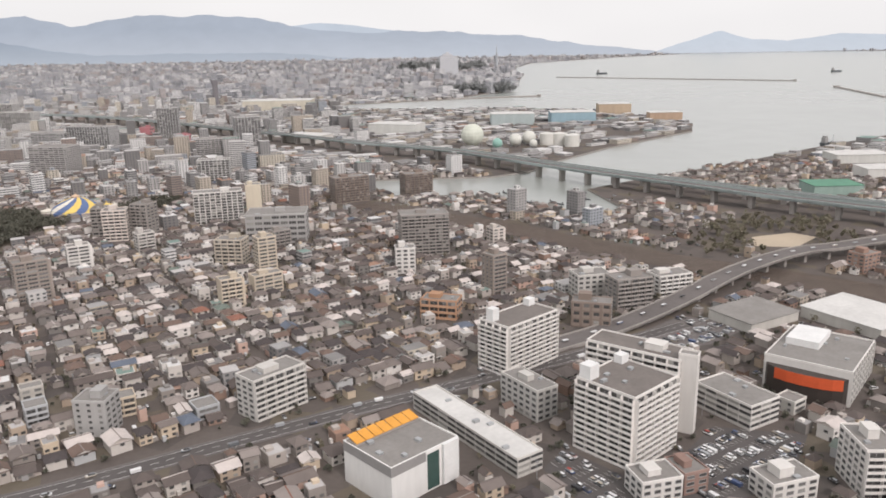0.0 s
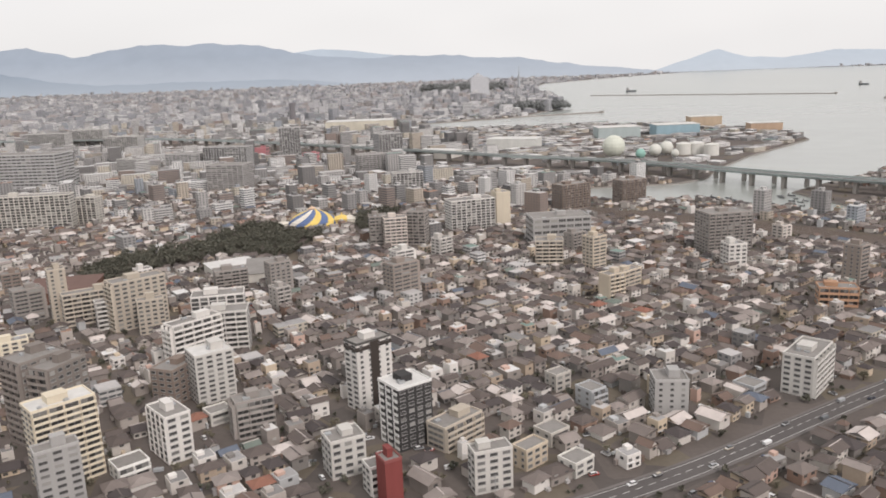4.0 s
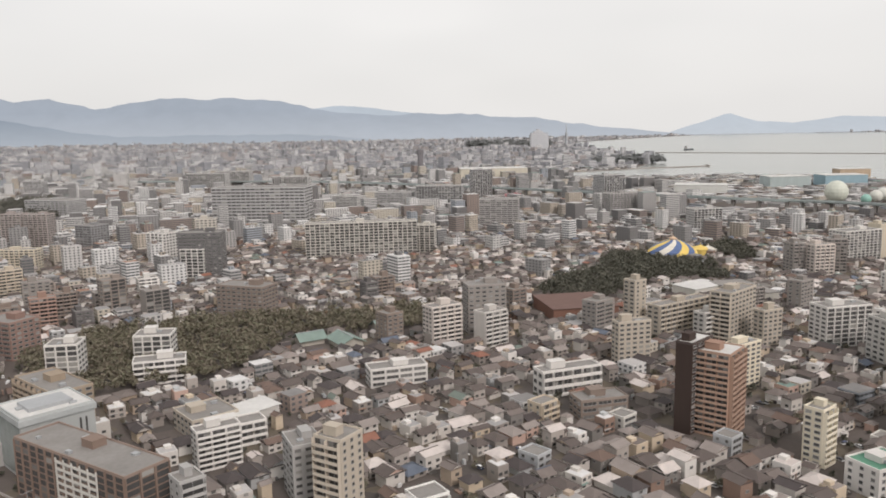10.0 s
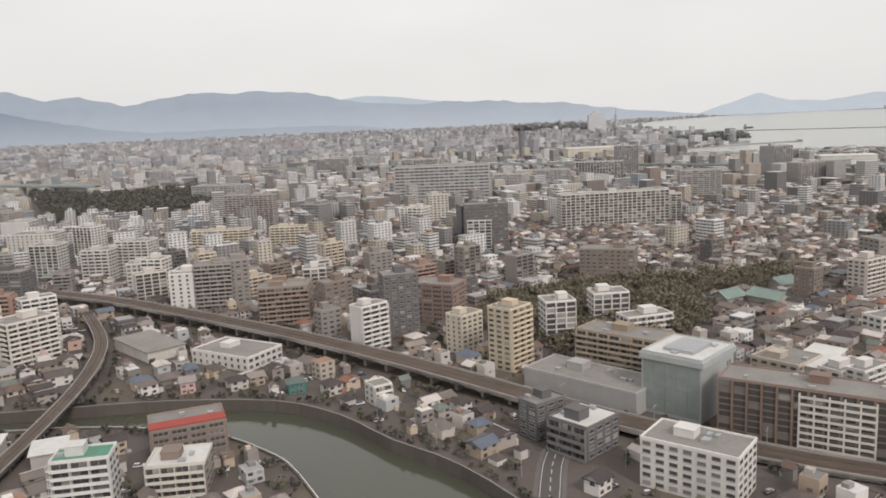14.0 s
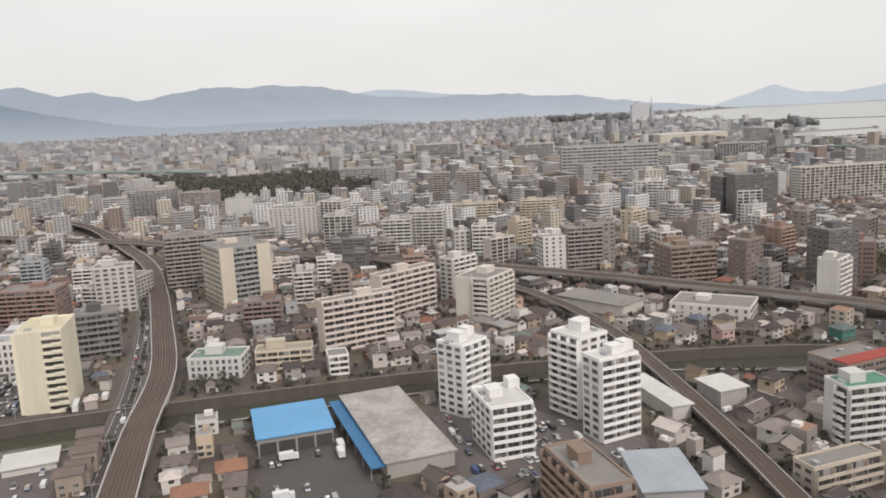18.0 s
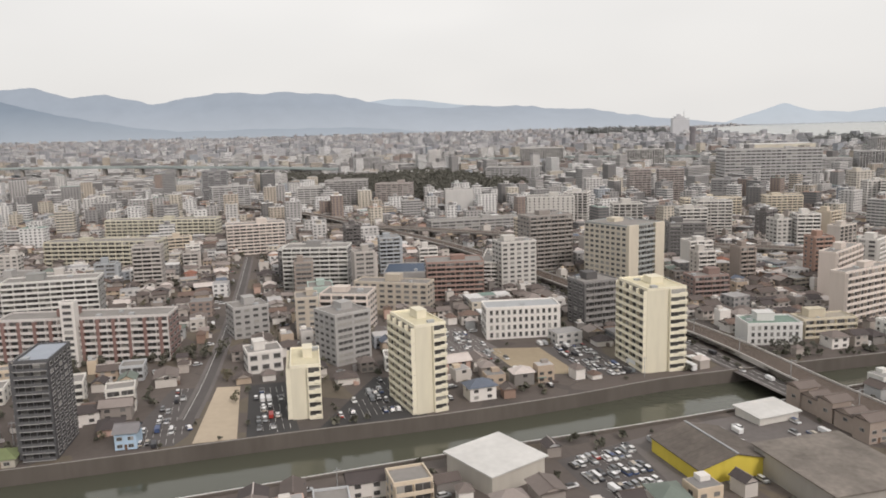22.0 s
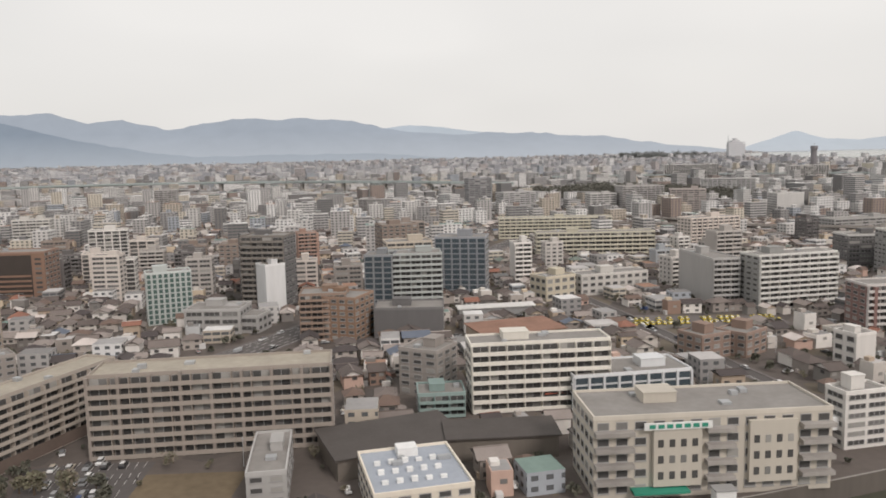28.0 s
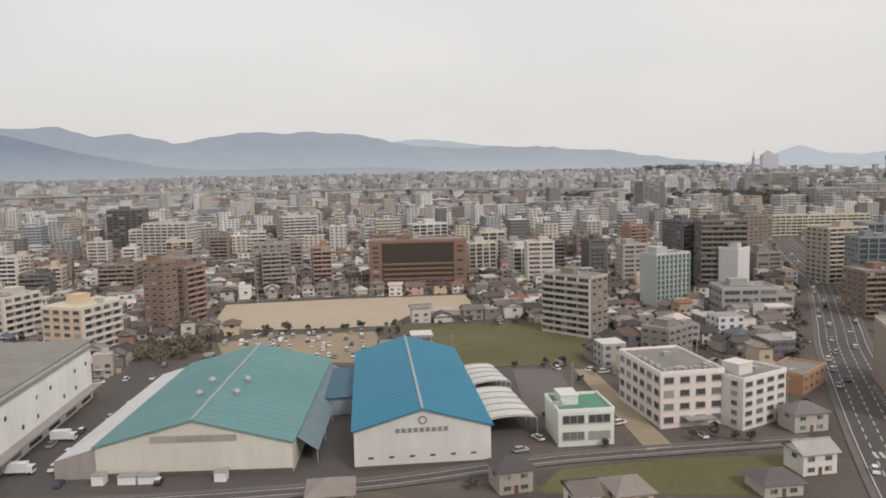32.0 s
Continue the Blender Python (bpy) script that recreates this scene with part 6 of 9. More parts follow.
def viaduct(name, label, pts, half, thick, step, material, girder, rail=0.35, pier=0.5, topping=None):
    """A raised deck on piers along a polyline of x, y, z."""
    pts = smooth_line(pts, 4)
    take_line(pts, half + 0.6)
    top = thing(name, label, "viaduct", Matrix(), kind="structure", me=band(name, pts, half, 0, material, thick=thick))
    for sg in (-1, 1):
        s = Shape()
        e = strip(pts, 0.09, 0, shift=sg * (half - 0.09))
        for (a, b), (c, d) in zip(e, e[1:]):
            up = [(q[0], q[1], q[2] + rail) for q in (a, b, d, c)]
            s.face(up)
            s.face([(a[0], a[1], a[2] - thick), (c[0], c[1], c[2] - thick), up[3], up[0]])
            s.face([(d[0], d[1], d[2] - thick), (b[0], b[1], b[2] - thick), up[1], up[2]])
        part("side_girder", s.mesh("side_girder", girder), top)
    if topping:
        part("deck_surface", band("deck_surface", [(p[0], p[1], p[2] + 0.02) for p in pts], half - 0.25, 0, topping), top)
    for p, h in resample(pts, step):
        zt = p[2] - thick
        if zt < 0.6 or inside(p[0], p[1], RIVER):
            continue
        s = Shape()
        s.box(-pier, pier, -half * 0.45, half * 0.45, -1.6, zt - 0.35, 0, False)
        s.box(-pier * 1.1, pier * 1.1, -half * 0.85, half * 0.85, zt - 0.35, zt, 0)
        part("pier", s.mesh("pier", concrete), top, m=pose(p[0], p[1], 0, 0, 0, math.degrees(h)))
    return pts


def tracks(pts, offsets, z):
    """Ballast with pairs of rails."""
    s = Shape()
    for o in offsets:
        for r in (-0.22, 0.22):
            e = strip(pts, 0.035, z, shift=o + r)
            for (a, b), (c, d) in zip(e, e[1:]):
                zz = [(q[0], q[1], q[2] + 0.09) for q in (a, b, d, c)]
                s.face(zz)
    return thing("railway_track", "rusty steel rails on brown ballast", "railway track", Matrix(), kind="structure", me=s.mesh("railway_track", steel))


road("road", "two-lane town road with white markings", [(-96, 92), (-80, 99), (-63, 107.5), (-40, 121), (-19, 133), (2, 144), (24, 156), (50, 172)], 1.9, lanes=2)
road("road", "wide six-lane avenue with white lane lines", [(-762.4, 61.1), (-752.9, 84.1), (-744.6, 102.8), (-734.7, 124.5), (-727.1, 139.3), (-708.8, 176.1), (-700.0, 196.6), (-682.7, 241.6), (-655, 310)], 3.4, lanes=5)
road("road", "riverside road beside the railway", [(-488, 65), (-494.9, 94), (-500.2, 117.2), (-506.4, 141.6), (-518.1, 179.6), (-531, 213)], 1.35, lanes=2)
road("road", "straight side street", [(-648, 91), (-651, 108), (-655, 130), (-660, 160), (-668, 200)], 1.05, dashes=False)
road("road", "narrow town street", [(-584, 112), (-586, 130), (-591, 164), (-597, 200), (-606, 250)], 0.8, dashes=False)
road("road", "street below the railway curve", [(-341, 60), (-343, 84), (-341, 100), (-337, 114), (-326, 128)], 1.5)
road("road", "narrow street along the warehouse yard", [(-845.9, 78.9), (-814.8, 80.5), (-800.0, 82.3), (-784.3, 86.1), (-758.5, 88.4)], 0.85, lanes=1)

OVER = viaduct("overpass", "grey concrete road overpass climbing past the rail yard", [(14, 158, 0.1), (33, 169, 0.9), (52, 184, 2.0), (73, 204, 3.0), (96, 221, 3.4), (115, 228, 3.4), (145, 240, 3.4), (210, 262, 3.4)], 3.1, 0.5, 9, concrete, concrete, topping=asphalt_old)
HIGHWAY = viaduct("expressway", "long grey-green elevated expressway on tall piers", [(-560, 800, 6), (-431, 769, 6), (-312, 720, 6), (-126, 556, 6), (-53, 486, 6), (2, 440, 6), (54, 371, 6), (94, 324, 6), (125, 288, 6), (165, 250, 6), (230, 190, 6)], 3.2, 0.8, 16, bridge_paint, bridge_paint, 0.5, 0.8, asphalt_old)
take_line(HIGHWAY, 13)
viaduct("expressway", "second pale carriageway of the elevated expressway", [(-20, 470, 5), (20, 434, 5), (68, 372, 5), (110, 325, 5), (150, 285, 5), (200, 240, 5)], 2.2, 0.6, 16, bridge_paint, bridge_paint, 0.5, 0.8, asphalt_old)
FAR_WAY = viaduct("expressway", "distant pale green elevated expressway", [(-1650, 540, 11), (-1250, 630, 11), (-1100, 675, 11), (-980, 712, 11), (-880, 722, 10.5), (-780, 690, 10), (-690, 650, 9), (-620, 635, 7)], 4.0, 1.1, 40, bridge_paint, bridge_paint, 0.8, 1.2, asphalt_old)
BULLET = viaduct("railway_viaduct", "concrete railway viaduct with low side walls", [(-640, 330, 2.6), (-560, 290, 2.6), (-500, 250, 2.6), (-447, 219, 2.6), (-421, 200, 2.6), (-392, 177, 2.6), (-368, 156, 2.5), (-348, 137, 2.2), (-330, 120, 1.6), (-306, 103, 0.8), (-270, 84, 0.4)], 2.6, 0.5, 6, concrete, concrete, 0.3, 0.35, gravel)
tracks([(p[0], p[1], p[2]) for p in BULLET], (-1.0, 1.0), 0)
RAIL = viaduct("railway_embankment", "raised railway of four tracks on brown ballast crossing the river", [(-481, 55, 1.2), (-489.2, 87.2, 1.2), (-490.1, 91.1, 1.2), (-495.5, 113.6, 1.2), (-500.9, 140.2, 1.2), (-512.4, 173.9, 1.2), (-526.4, 212.4, 1.3), (-542.3, 250.1, 1.6), (-568, 293.9, 2.0), (-603, 348, 2.6), (-660, 410, 2.6)], 2.3, 0.6, 7, concrete_dark, pale_concrete, 0.26, 0.3, gravel)
tracks([(p[0], p[1], p[2]) for p in RAIL], (-1.5, -0.5, 0.5, 1.5), 0)
CURVE = viaduct("railway_viaduct", "narrow curved railway viaduct over the river", [(-416, 60, 1.6), (-416, 87, 1.6), (-416.5, 104, 1.6), (-418, 126, 1.8), (-421, 150, 2.2), (-428, 174, 2.4), (-442, 200, 2.6)], 1.4, 0.5, 6, concrete_dark, concrete, 0.2, 0.3, gravel)
tracks([(p[0], p[1], p[2]) for p in CURVE], (-0.6, 0.6), 0)
YARD = smooth_line([(-40, 318), (15, 276), (35, 252), (57, 231), (80, 213), (112, 188), (160, 150)], 4)
take_line(YARD, 8)
thing("rail_yard", "brown ballast of a wide rail yard", "rail yard", Matrix(), kind="structure", me=band("rail_yard", YARD, 7.5, 0.05, gravel))
tracks([(p[0], p[1], 0.05) for p in YARD], (-6, -4.5, -3, -1.5, 0, 1.5, 3, 4.5, 6), 0)


BUILT = TAKEN.copy()  # before the lots are marked


# ---- open lots, fields and parks ----
def lot(name, label, poly, material, z=0.025, category="lot"):
    take_poly(poly)
    s = Shape()
    s.face([(x, y, z) for x, y in poly])
    me = s.mesh(name, material)
    return thing(name, label, category, Matrix(), kind="structure", me=me)


lot("sports_ground", "pale sandy sports ground", [(-833.7, 153.3), (-836.5, 178.7), (-813.2, 181.6), (-785.5, 182.7), (-785.5, 166.4), (-798.6, 159.9), (-801.7, 151.3), (-820.4, 150.8)], sand_mat, 0.025, "sports ground")
lot("grass_field", "mown winter grass field", [(-803.0, 149.1), (-790.7, 150.0), (-774.3, 148.6), (-768.7, 139.9), (-774.3, 120.7), (-790.8, 120.8), (-795.1, 137.9)], grass_mat, 0.025, "field")
lot("car_park", "dusty car park of bare earth", [(-820.2, 146.1), (-804.0, 146.9), (-803.0, 137.7), (-805.2, 125.5), (-825.1, 128.2), (-829.4, 141.4)], dirt_mat, 0.025, "car park")
lot("warehouse_yard", "dark asphalt yard round the warehouses", [(-841.4, 82.9), (-839.9, 88.0), (-836.3, 109.4), (-838.7, 130.1), (-801.1, 123.7), (-790.8, 121.5), (-778.3, 116.9), (-789.1, 84.6), (-790.2, 82.0), (-804.5, 80.7)], asphalt, 0.02, "yard")
lot("grass_lot", "rough winter grass lot beside the street", [(-788.0, 78.5), (-784.8, 83.5), (-773.0, 85.1), (-762.2, 84.8), (-764.5, 80.0), (-770.0, 76.3)], grass_mat, 0.025, "lot")
lot("dirt_path", "bare earth track behind the school", [(-776.1, 118.0), (-773.6, 117.6), (-772.7, 88.1), (-775.6, 87.3)], dirt_mat, 0.035, "path")
lot("paved_yard", "pale paved yard behind the small office", [(-784.3, 119.3), (-778.0, 118.3), (-778.7, 106.6), (-781.9, 99.6), (-785.3, 99.9)], asphalt_old, 0.03, "yard")
lot("playing_field", "brown earth playing field below the flats", [(-726.8, 90.2), (-716.6, 90.2), (-717.1, 80.1), (-726.6, 80.9)], dry_grass, 0.025, "playing field")
lot("sand_pitch", "pale sand pitch beside the avenue", [(-745.3, 83.2), (-729.8, 83.0), (-730.5, 75.0), (-747.7, 76.8)], sand_mat, 0.04, "sports ground")
lot("yard", "yard of yellow training cars", [(-661.9, 158.8), (-632.4, 154.4), (-632.2, 147.7), (-661.0, 146.8)], asphalt_old, 0.03, "yard")
lot("car_park", "asphalt car park in front of the long flats", [(-739.9, 92.6), (-734.6, 93.7), (-726.9, 93.6), (-726.6, 81.8), (-738.0, 85.5)], asphalt, 0.03, "car park")
lot("car_park", "fresh asphalt car park with white bays beside the river", [(-621.1, 102.2), (-609.6, 106.4), (-611.8, 94.8), (-623.6, 91.6)], lot_asphalt, 0.025, "car park")
lot("sand_lot", "empty pale sand lot between car parks", [(-583.5, 125.2), (-580.0, 125.4), (-575.6, 104.5), (-581.0, 103.6)], sand_mat, 0.025, "lot")
lot("car_park", "dark asphalt car park strip", [(-590.2, 124.5), (-584.5, 125.6), (-582.3, 106.3), (-583.2, 103.1), (-590.0, 102.2)], asphalt, 0.025, "car park")
lot("car_park", "dark asphalt car park by the flats", [(-578.7, 125.6), (-573.4, 127.0), (-567.9, 106.4), (-574.4, 104.4)], lot_asphalt, 0.025, "car park")
lot("car_park", "dark asphalt car park between two flats", [(-559.6, 127.6), (-553.4, 126.4), (-551.3, 110.4), (-565.7, 106.6)], lot_asphalt, 0.025, "car park")
lot("car_park", "depot car park on the south bank", [(-536.4, 95.0), (-527.0, 99.6), (-525.0, 86.6), (-533.7, 85.1)], asphalt, 0.025, "car park")
lot("car_park", "open car park of pale asphalt", [(-563.7, 160.2), (-545.1, 157.2), (-535.7, 134.1), (-548.5, 131.8)], asphalt_old, 0.025, "car park")
lot("building_site", "bare orange earth of a cleared building site", [(-540.8, 141.4), (-531.6, 141.0), (-527.5, 126.2), (-536.4, 126.4)], dirt_mat, 0.035, "building site")
lot("yard", "asphalt yard with parked vans by the railway", [(-531.6, 141.0), (-523.1, 141.0), (-517.7, 125.2), (-526.9, 124.7)], asphalt, 0.025, "yard")
lot("depot_yard", "dark depot yard below the blue roof", [(-479.1, 114.5), (-476.3, 104.5), (-467.3, 108.9), (-460.0, 96.0), (-461.1, 88.9), (-473.5, 90.1)], asphalt, 0.02, "yard")
lot("south_bank_yard", "worn asphalt yards on the south bank", [(-530.4, 98.0), (-516.6, 104.8), (-502.9, 109.1), (-498.8, 90.4), (-523.8, 85.8)], asphalt_old, 0.02, "yard")
lot("towers_yard", "paved yard round the white flats", [(-453.9, 115.6), (-444.8, 121.4), (-430.9, 108.3), (-426.0, 105.7), (-426.8, 98.6), (-442.7, 94.1), (-450.4, 95.0)], asphalt_old, 0.02, "yard")
lot("car_park", "car park in front of the white flats", [(13.8, 116.7), (21.7, 108.0), (32.7, 115.1), (39.6, 123.3), (54.1, 119.8), (45.4, 106.4), (35.1, 100.9), (14.3, 100.2), (9.4, 110.8)], asphalt, 0.02, "car park")
lot("car_park", "store car park beside the overpass", [(34.0, 163.0), (50.2, 177.8), (58.0, 176.0), (62.0, 168.0), (52.0, 160.0), (40.0, 156.0)], asphalt_old, 0.02, "car park")
lot("park_sand", "pale bare ground in the park", [(97.0, 252.8), (112.3, 258.0), (117.7, 251.2), (105.6, 238.8), (93.3, 241.1)], sand_mat, 0.03, "park")
wood("park_wood", "brown-green winter wood in the old park", [(-349.7, 185.8), (-339.4, 204.0), (-324.1, 212.2), (-301.6, 222.9), (-281.5, 219.0), (-253.8, 226.7), (-246.4, 215.6), (-257.3, 202.1), (-277.7, 201.9), (-289.7, 198.0), (-290.2, 185.8), (-295.1, 173.4), (-298.9, 167.3), (-308.3, 161.8), (-330.0, 154.2)], 2.3, 1)
wood("park_wood", "dark evergreen wood beside the tent", [(-219.0, 246.1), (-209.4, 262.3), (-193.7, 275.7), (-179.7, 307.4), (-166.3, 311.7), (-161.5, 298.5), (-144.3, 291.2), (-149.2, 271.3), (-151.5, 256.0), (-176.2, 257.5), (-183.5, 253.8), (-201.5, 230.0), (-210.3, 223.6)], 2.3, 2, leaf_dark)
wood("park_wood", "dark park trees behind the tent", [(-134.3, 326.6), (-116.2, 336.7), (-123.0, 297.9), (-133.2, 294.4)], 2.3, 3, leaf_dark)
wood("far_wood", "dark wooded hill in the town", [(-692.6, 669.9), (-613.6, 602.7), (-556.2, 621.7), (-513.0, 512.1), (-494.8, 434.6), (-543.3, 439.2), (-552.0, 409.0)], 4.5, 4, leaf_grey, 1.6)
wood("far_wood", "dark wooded castle park", [(-592.4, 584.1), (-547.7, 632.1), (-508.6, 574.6), (-483.3, 503.9), (-516.0, 462.6), (-562.9, 466.6)], 4.5, 5, leaf_grey, 1.7)
wood("park_wood", "bare brown park trees", [(79.1, 258.2), (108.6, 282.4), (132.1, 271.1), (125.5, 243.1), (108.1, 229.1), (118.6, 255.1), (100.7, 262.3), (89.6, 238.5), (100.9, 232.3), (74.2, 229.5)], 3.8, 7)
wood("bare_trees", "bare grey trees on the river bank", [(-495.0, 133.6), (-486.0, 133.2), (-485.8, 136.4), (-494.6, 136.9)], 2.0, 41, leaf_grey, 0.6)
wood("hedge", "dark hedge beside the sports ground", [(-838.9, 130.8), (-839.3, 144.2), (-829.5, 145.7), (-829.1, 136.6), (-832.9, 127.3)], 1.6, 8, None, 0.5)
wood("tree_row", "dark trees along the flats", [(-622.9, 136.5), (-595.7, 143.1), (-584.4, 144.9), (-587.1, 140.3), (-623.0, 132.0)], 1.8, 9, leaf_dark, 0.6)



# ---- houses ----
def house_shape(w, d, h, rise, gable, wing=0):
    """Walls, roof with eaves, windows and a door of one small house, each a shape of its own."""
    walls, roof, wins = Shape(), Shape(), []
    walls.box(-w / 2, w / 2, -d / 2, d / 2, 0, h, 0, False)
    e = 0.3
    x, y = w / 2 + e, d / 2 + e
    if gable:
        a, b = (-x, 0, h + rise), (x, 0, h + rise)
        walls.face([(-w / 2, -d / 2, h), (-w / 2, 0, h + rise * 0.86), (-w / 2, d / 2, h)][::-1])
        walls.face([(w / 2, -d / 2, h), (w / 2, 0, h + rise * 0.86), (w / 2, d / 2, h)])
    else:
        a, b = (-x + min(y, x * 0.8), 0, h + rise), (x - min(y, x * 0.8), 0, h + rise)
    c = [(-x, -y, h - 0.05), (x, -y, h - 0.05), (x, y, h - 0.05), (-x, y, h - 0.05)]
    i = len(roof.v)
    roof.v += c + [a, b]
    roof.f += [(0, 1, 5, 4), (2, 3, 4, 5), (1, 2, 5), (3, 0, 4), (3, 2, 1, 0)]
    if gable:
        roof.f = [(0, 1, 5, 4), (2, 3, 4, 5), (3, 2, 1, 0)]
    if gable == "flat":
        roof.v, roof.f = [], []
        walls.v, walls.f, walls.m, walls.uv = [], [], [], []
        walls.box(-w / 2, w / 2, -d / 2, d / 2, 0, h + 0.16, 0, False)
        walls.box(-w * 0.1, w * 0.3, 0, d * 0.42, h + 0.16, h + 0.75, 0, False)
        roof.box(-w / 2 + 0.14, w / 2 - 0.14, -d / 2 + 0.14, d / 2 - 0.14, h, h + 0.2, 0, False)
        roof.box(-w / 2 - 0.25, -w / 2 + w * 0.5, -d / 2 - 0.35, -d / 2, 1.02, 1.08, 0)
    roof.m, roof.uv = [0] * len(roof.f), [None] * len(roof.f)
    if gable is True:  # a ridge tile line and thick verges
        roof.box(-x, x, -0.07, 0.07, h + rise - 0.03, h + rise + 0.07, 0)
    if wing:  # a lower wing with a lean-to roof
        q, g = 0.55 * w, h * 0.5
        walls.box(w / 2 - 0.1, w / 2 + q * 0.6, -d / 2 + 0.2 * wing, d / 2 - 0.5, 0, g, 0, False)
        u0, u1, v0, v1 = w / 2 - 0.1, w / 2 + q * 0.6 + 0.2, -d / 2 + 0.2 * wing - 0.15, d / 2 - 0.35
        roof.face([(u0, v0, g + 0.42), (u1, v0, g), (u1, v1, g), (u0, v1, g + 0.42)])
        roof.face([(u0, v0, g + 0.36), (u1, v0, g - 0.06), (u1, v0, g), (u0, v0, g + 0.42)])
        roof.face([(u1, v0, g - 0.06), (u1, v1, g - 0.06), (u1, v1, g), (u1, v0, g)])
    for k in range(2):
        z = 0.3 + k * 0.95
        if z + 0.5 > h:
            break
        for u in (-0.27, 0.24):
            wins.append((u * w, -d / 2, z, 0))
        if k:
            wins.append((0.05 * d, -w / 2, z, -90))
    return walls, roof, wins


def window_shape():
    s = Shape()
    s.box(-0.34, 0.34, -0.05, 0.02, 0, 0.46, 0)
    s.box(-0.29, -0.02, -0.058, 0, 0.05, 0.41, 1)
    s.box(0.02, 0.29, -0.058, 0, 0.05, 0.41, 1)
    return s


HOUSE_KINDS = [(3.3, 2.8, 2.0, 0.75, True), (3.0, 3.0, 2.05, 0.8, False), (3.8, 2.9, 2.0, 0.85, False), (2.6, 3.2, 2.2, 0.7, True), (3.4, 3.2, 1.15, 0.8, False), (3.0, 2.5, 2.9, 0.5, True), (4.2, 3.0, 2.1, 0.8, True),
               (2.7, 2.6, 2.05, 0.8, False, 1), (2.8, 2.4, 2.0, 0.75, True, 2), (3.0, 2.9, 2.1, 0.1, "flat"), (2.5, 2.4, 3.0, 0.1, "flat"), (2.5, 3.4, 1.2, 0.75, True, 1)]
HOUSES = [house_shape(*k) for k in HOUSE_KINDS]
WINDOW = window_shape()


def block_shape(w, d, h):
    """A plain far block: walls carry their metres for the window pattern, with a roof edge and a stair house."""
    s = Shape()
    x, y = w / 2, d / 2
    ring = [(-x, -y), (x, -y), (x, y), (-x, y)]
    i = 0
    s.v = [(*p, 0) for p in ring] + [(*p, h) for p in ring]
    for k in range(4):
        a, b = k, (k + 1) % 4
        ln = w if k % 2 == 0 else d
        s.f.append((a, b, 4 + b, 4 + a))
        s.m.append(0)
        s.uv.append([(0, 0), (ln, 0), (ln, h), (0, h)])
    s.face([(*p, h) for p in ring], 1)
    return s


def house_thing(x, y, rot, kind):
    """A house as an object with its walls, roof, windows and door."""
    walls, roof, wins = HOUSES[kind]
    w, d, h = HOUSE_KINDS[kind][:3]
    top = thing("house", "small box-shaped house with a flat roof" if HOUSE_KINDS[kind][4] == "flat" else "small two-storey house with tiled roof" if h > 1.5 else "low single-storey house with hipped tiled roof", "house", pose(x, y, 0, 0, 0, rot), "houses of the old quarter")
    part("wall", HOUSE_MESH[kind][0], top)
    part("roof", HOUSE_MESH[kind][1], top)
    for u, v, z, t in wins:
        part("window", WINDOW_MESH, top, m=pose(0, 0, 0, 0, 0, t) @ pose(u, v, z))
    part("door", DOOR_MESH, top, m=pose(0, -d / 2, 0))
    return top


HOUSE_MESH = [(a.mesh("wall", house_wall_own), b.mesh("roof", house_roof_own)) for a, b, _ in HOUSES]
WINDOW_MESH = WINDOW.mesh("window", frame_white, glass)
s = Shape()
s.box(-0.17, 0.17, -0.04, 0.02, 0, 0.72)
DOOR_MESH = s.mesh("door", plain("door_paint", (0.16, 0.10, 0.07), 0.6))

def painted_house(x, y, rot, kind, roof_col, wall_col, label):
    walls, roof, wins = HOUSES[kind]
    top = thing("house", label, "house", pose(x, y, 0, 0, 0, rot), "houses of the old quarter")
    take_rect(x, y, rot, 4.2, 3.4, 0.3)
    part("wall", walls.mesh("wall", plain("render_paint", wall_col, 0.85, 0.16, 1.6, 0.3)), top)
    part("roof", roof.mesh("roof", plain("roof_tiles", roof_col, 0.75, 0.2, 5.0, 0.6)), top)
    for u, v, z, t in wins:
        part("window", WINDOW_MESH, top, m=pose(0, 0, 0, 0, 0, t) @ pose(u, v, z))
    part("door", DOOR_MESH, top, m=pose(0, -HOUSE_KINDS[kind][1] / 2, 0))


painted_house(-586.4, 83.3, 14, 1, (0.30, 0.125, 0.08), (0.52, 0.48, 0.43), "house with a rusty orange hipped roof on the riverbank")
painted_house(-577.9, 82.2, 20, 0, (0.30, 0.115, 0.11), (0.50, 0.46, 0.43), "house with a faded red gable roof on the riverbank")
painted_house(-589.8, 81.7, 14, 5, (0.34, 0.32, 0.31), (0.44, 0.42, 0.40), "grey-roofed riverbank house beside the water")
painted_house(-589.0, 104.0, 8, 3, (0.22, 0.21, 0.215), (0.42, 0.55, 0.68), "light blue house with a grey gable roof")
painted_house(-762.7, 81.4, 8, 0, (0.40, 0.38, 0.36), (0.68, 0.66, 0.63), "white two-storey house with a pale gable roof")
painted_house(-789.8, 80.2, 12, 1, (0.10, 0.09, 0.09), (0.40, 0.36, 0.32), "old house with a dark tiled hipped roof")
painted_house(-767.9, 77.5, 5, 4, (0.13, 0.12, 0.12), (0.45, 0.42, 0.38), "low house with a long dark tiled roof")
painted_house(-757.8, 92.1, 8, 2, (0.19, 0.18, 0.18), (0.46, 0.44, 0.40), "grey hipped-roof house beside the avenue")
painted_house(-681.9, 107.8, 10, 2, (0.40, 0.13, 0.09), (0.52, 0.48, 0.44), "house with a red tiled roof among flats")
painted_house(-611.0, 99.0, 14, 2, (0.16, 0.15, 0.14), (0.60, 0.57, 0.45), "cream house with a dark tiled roof by the river")
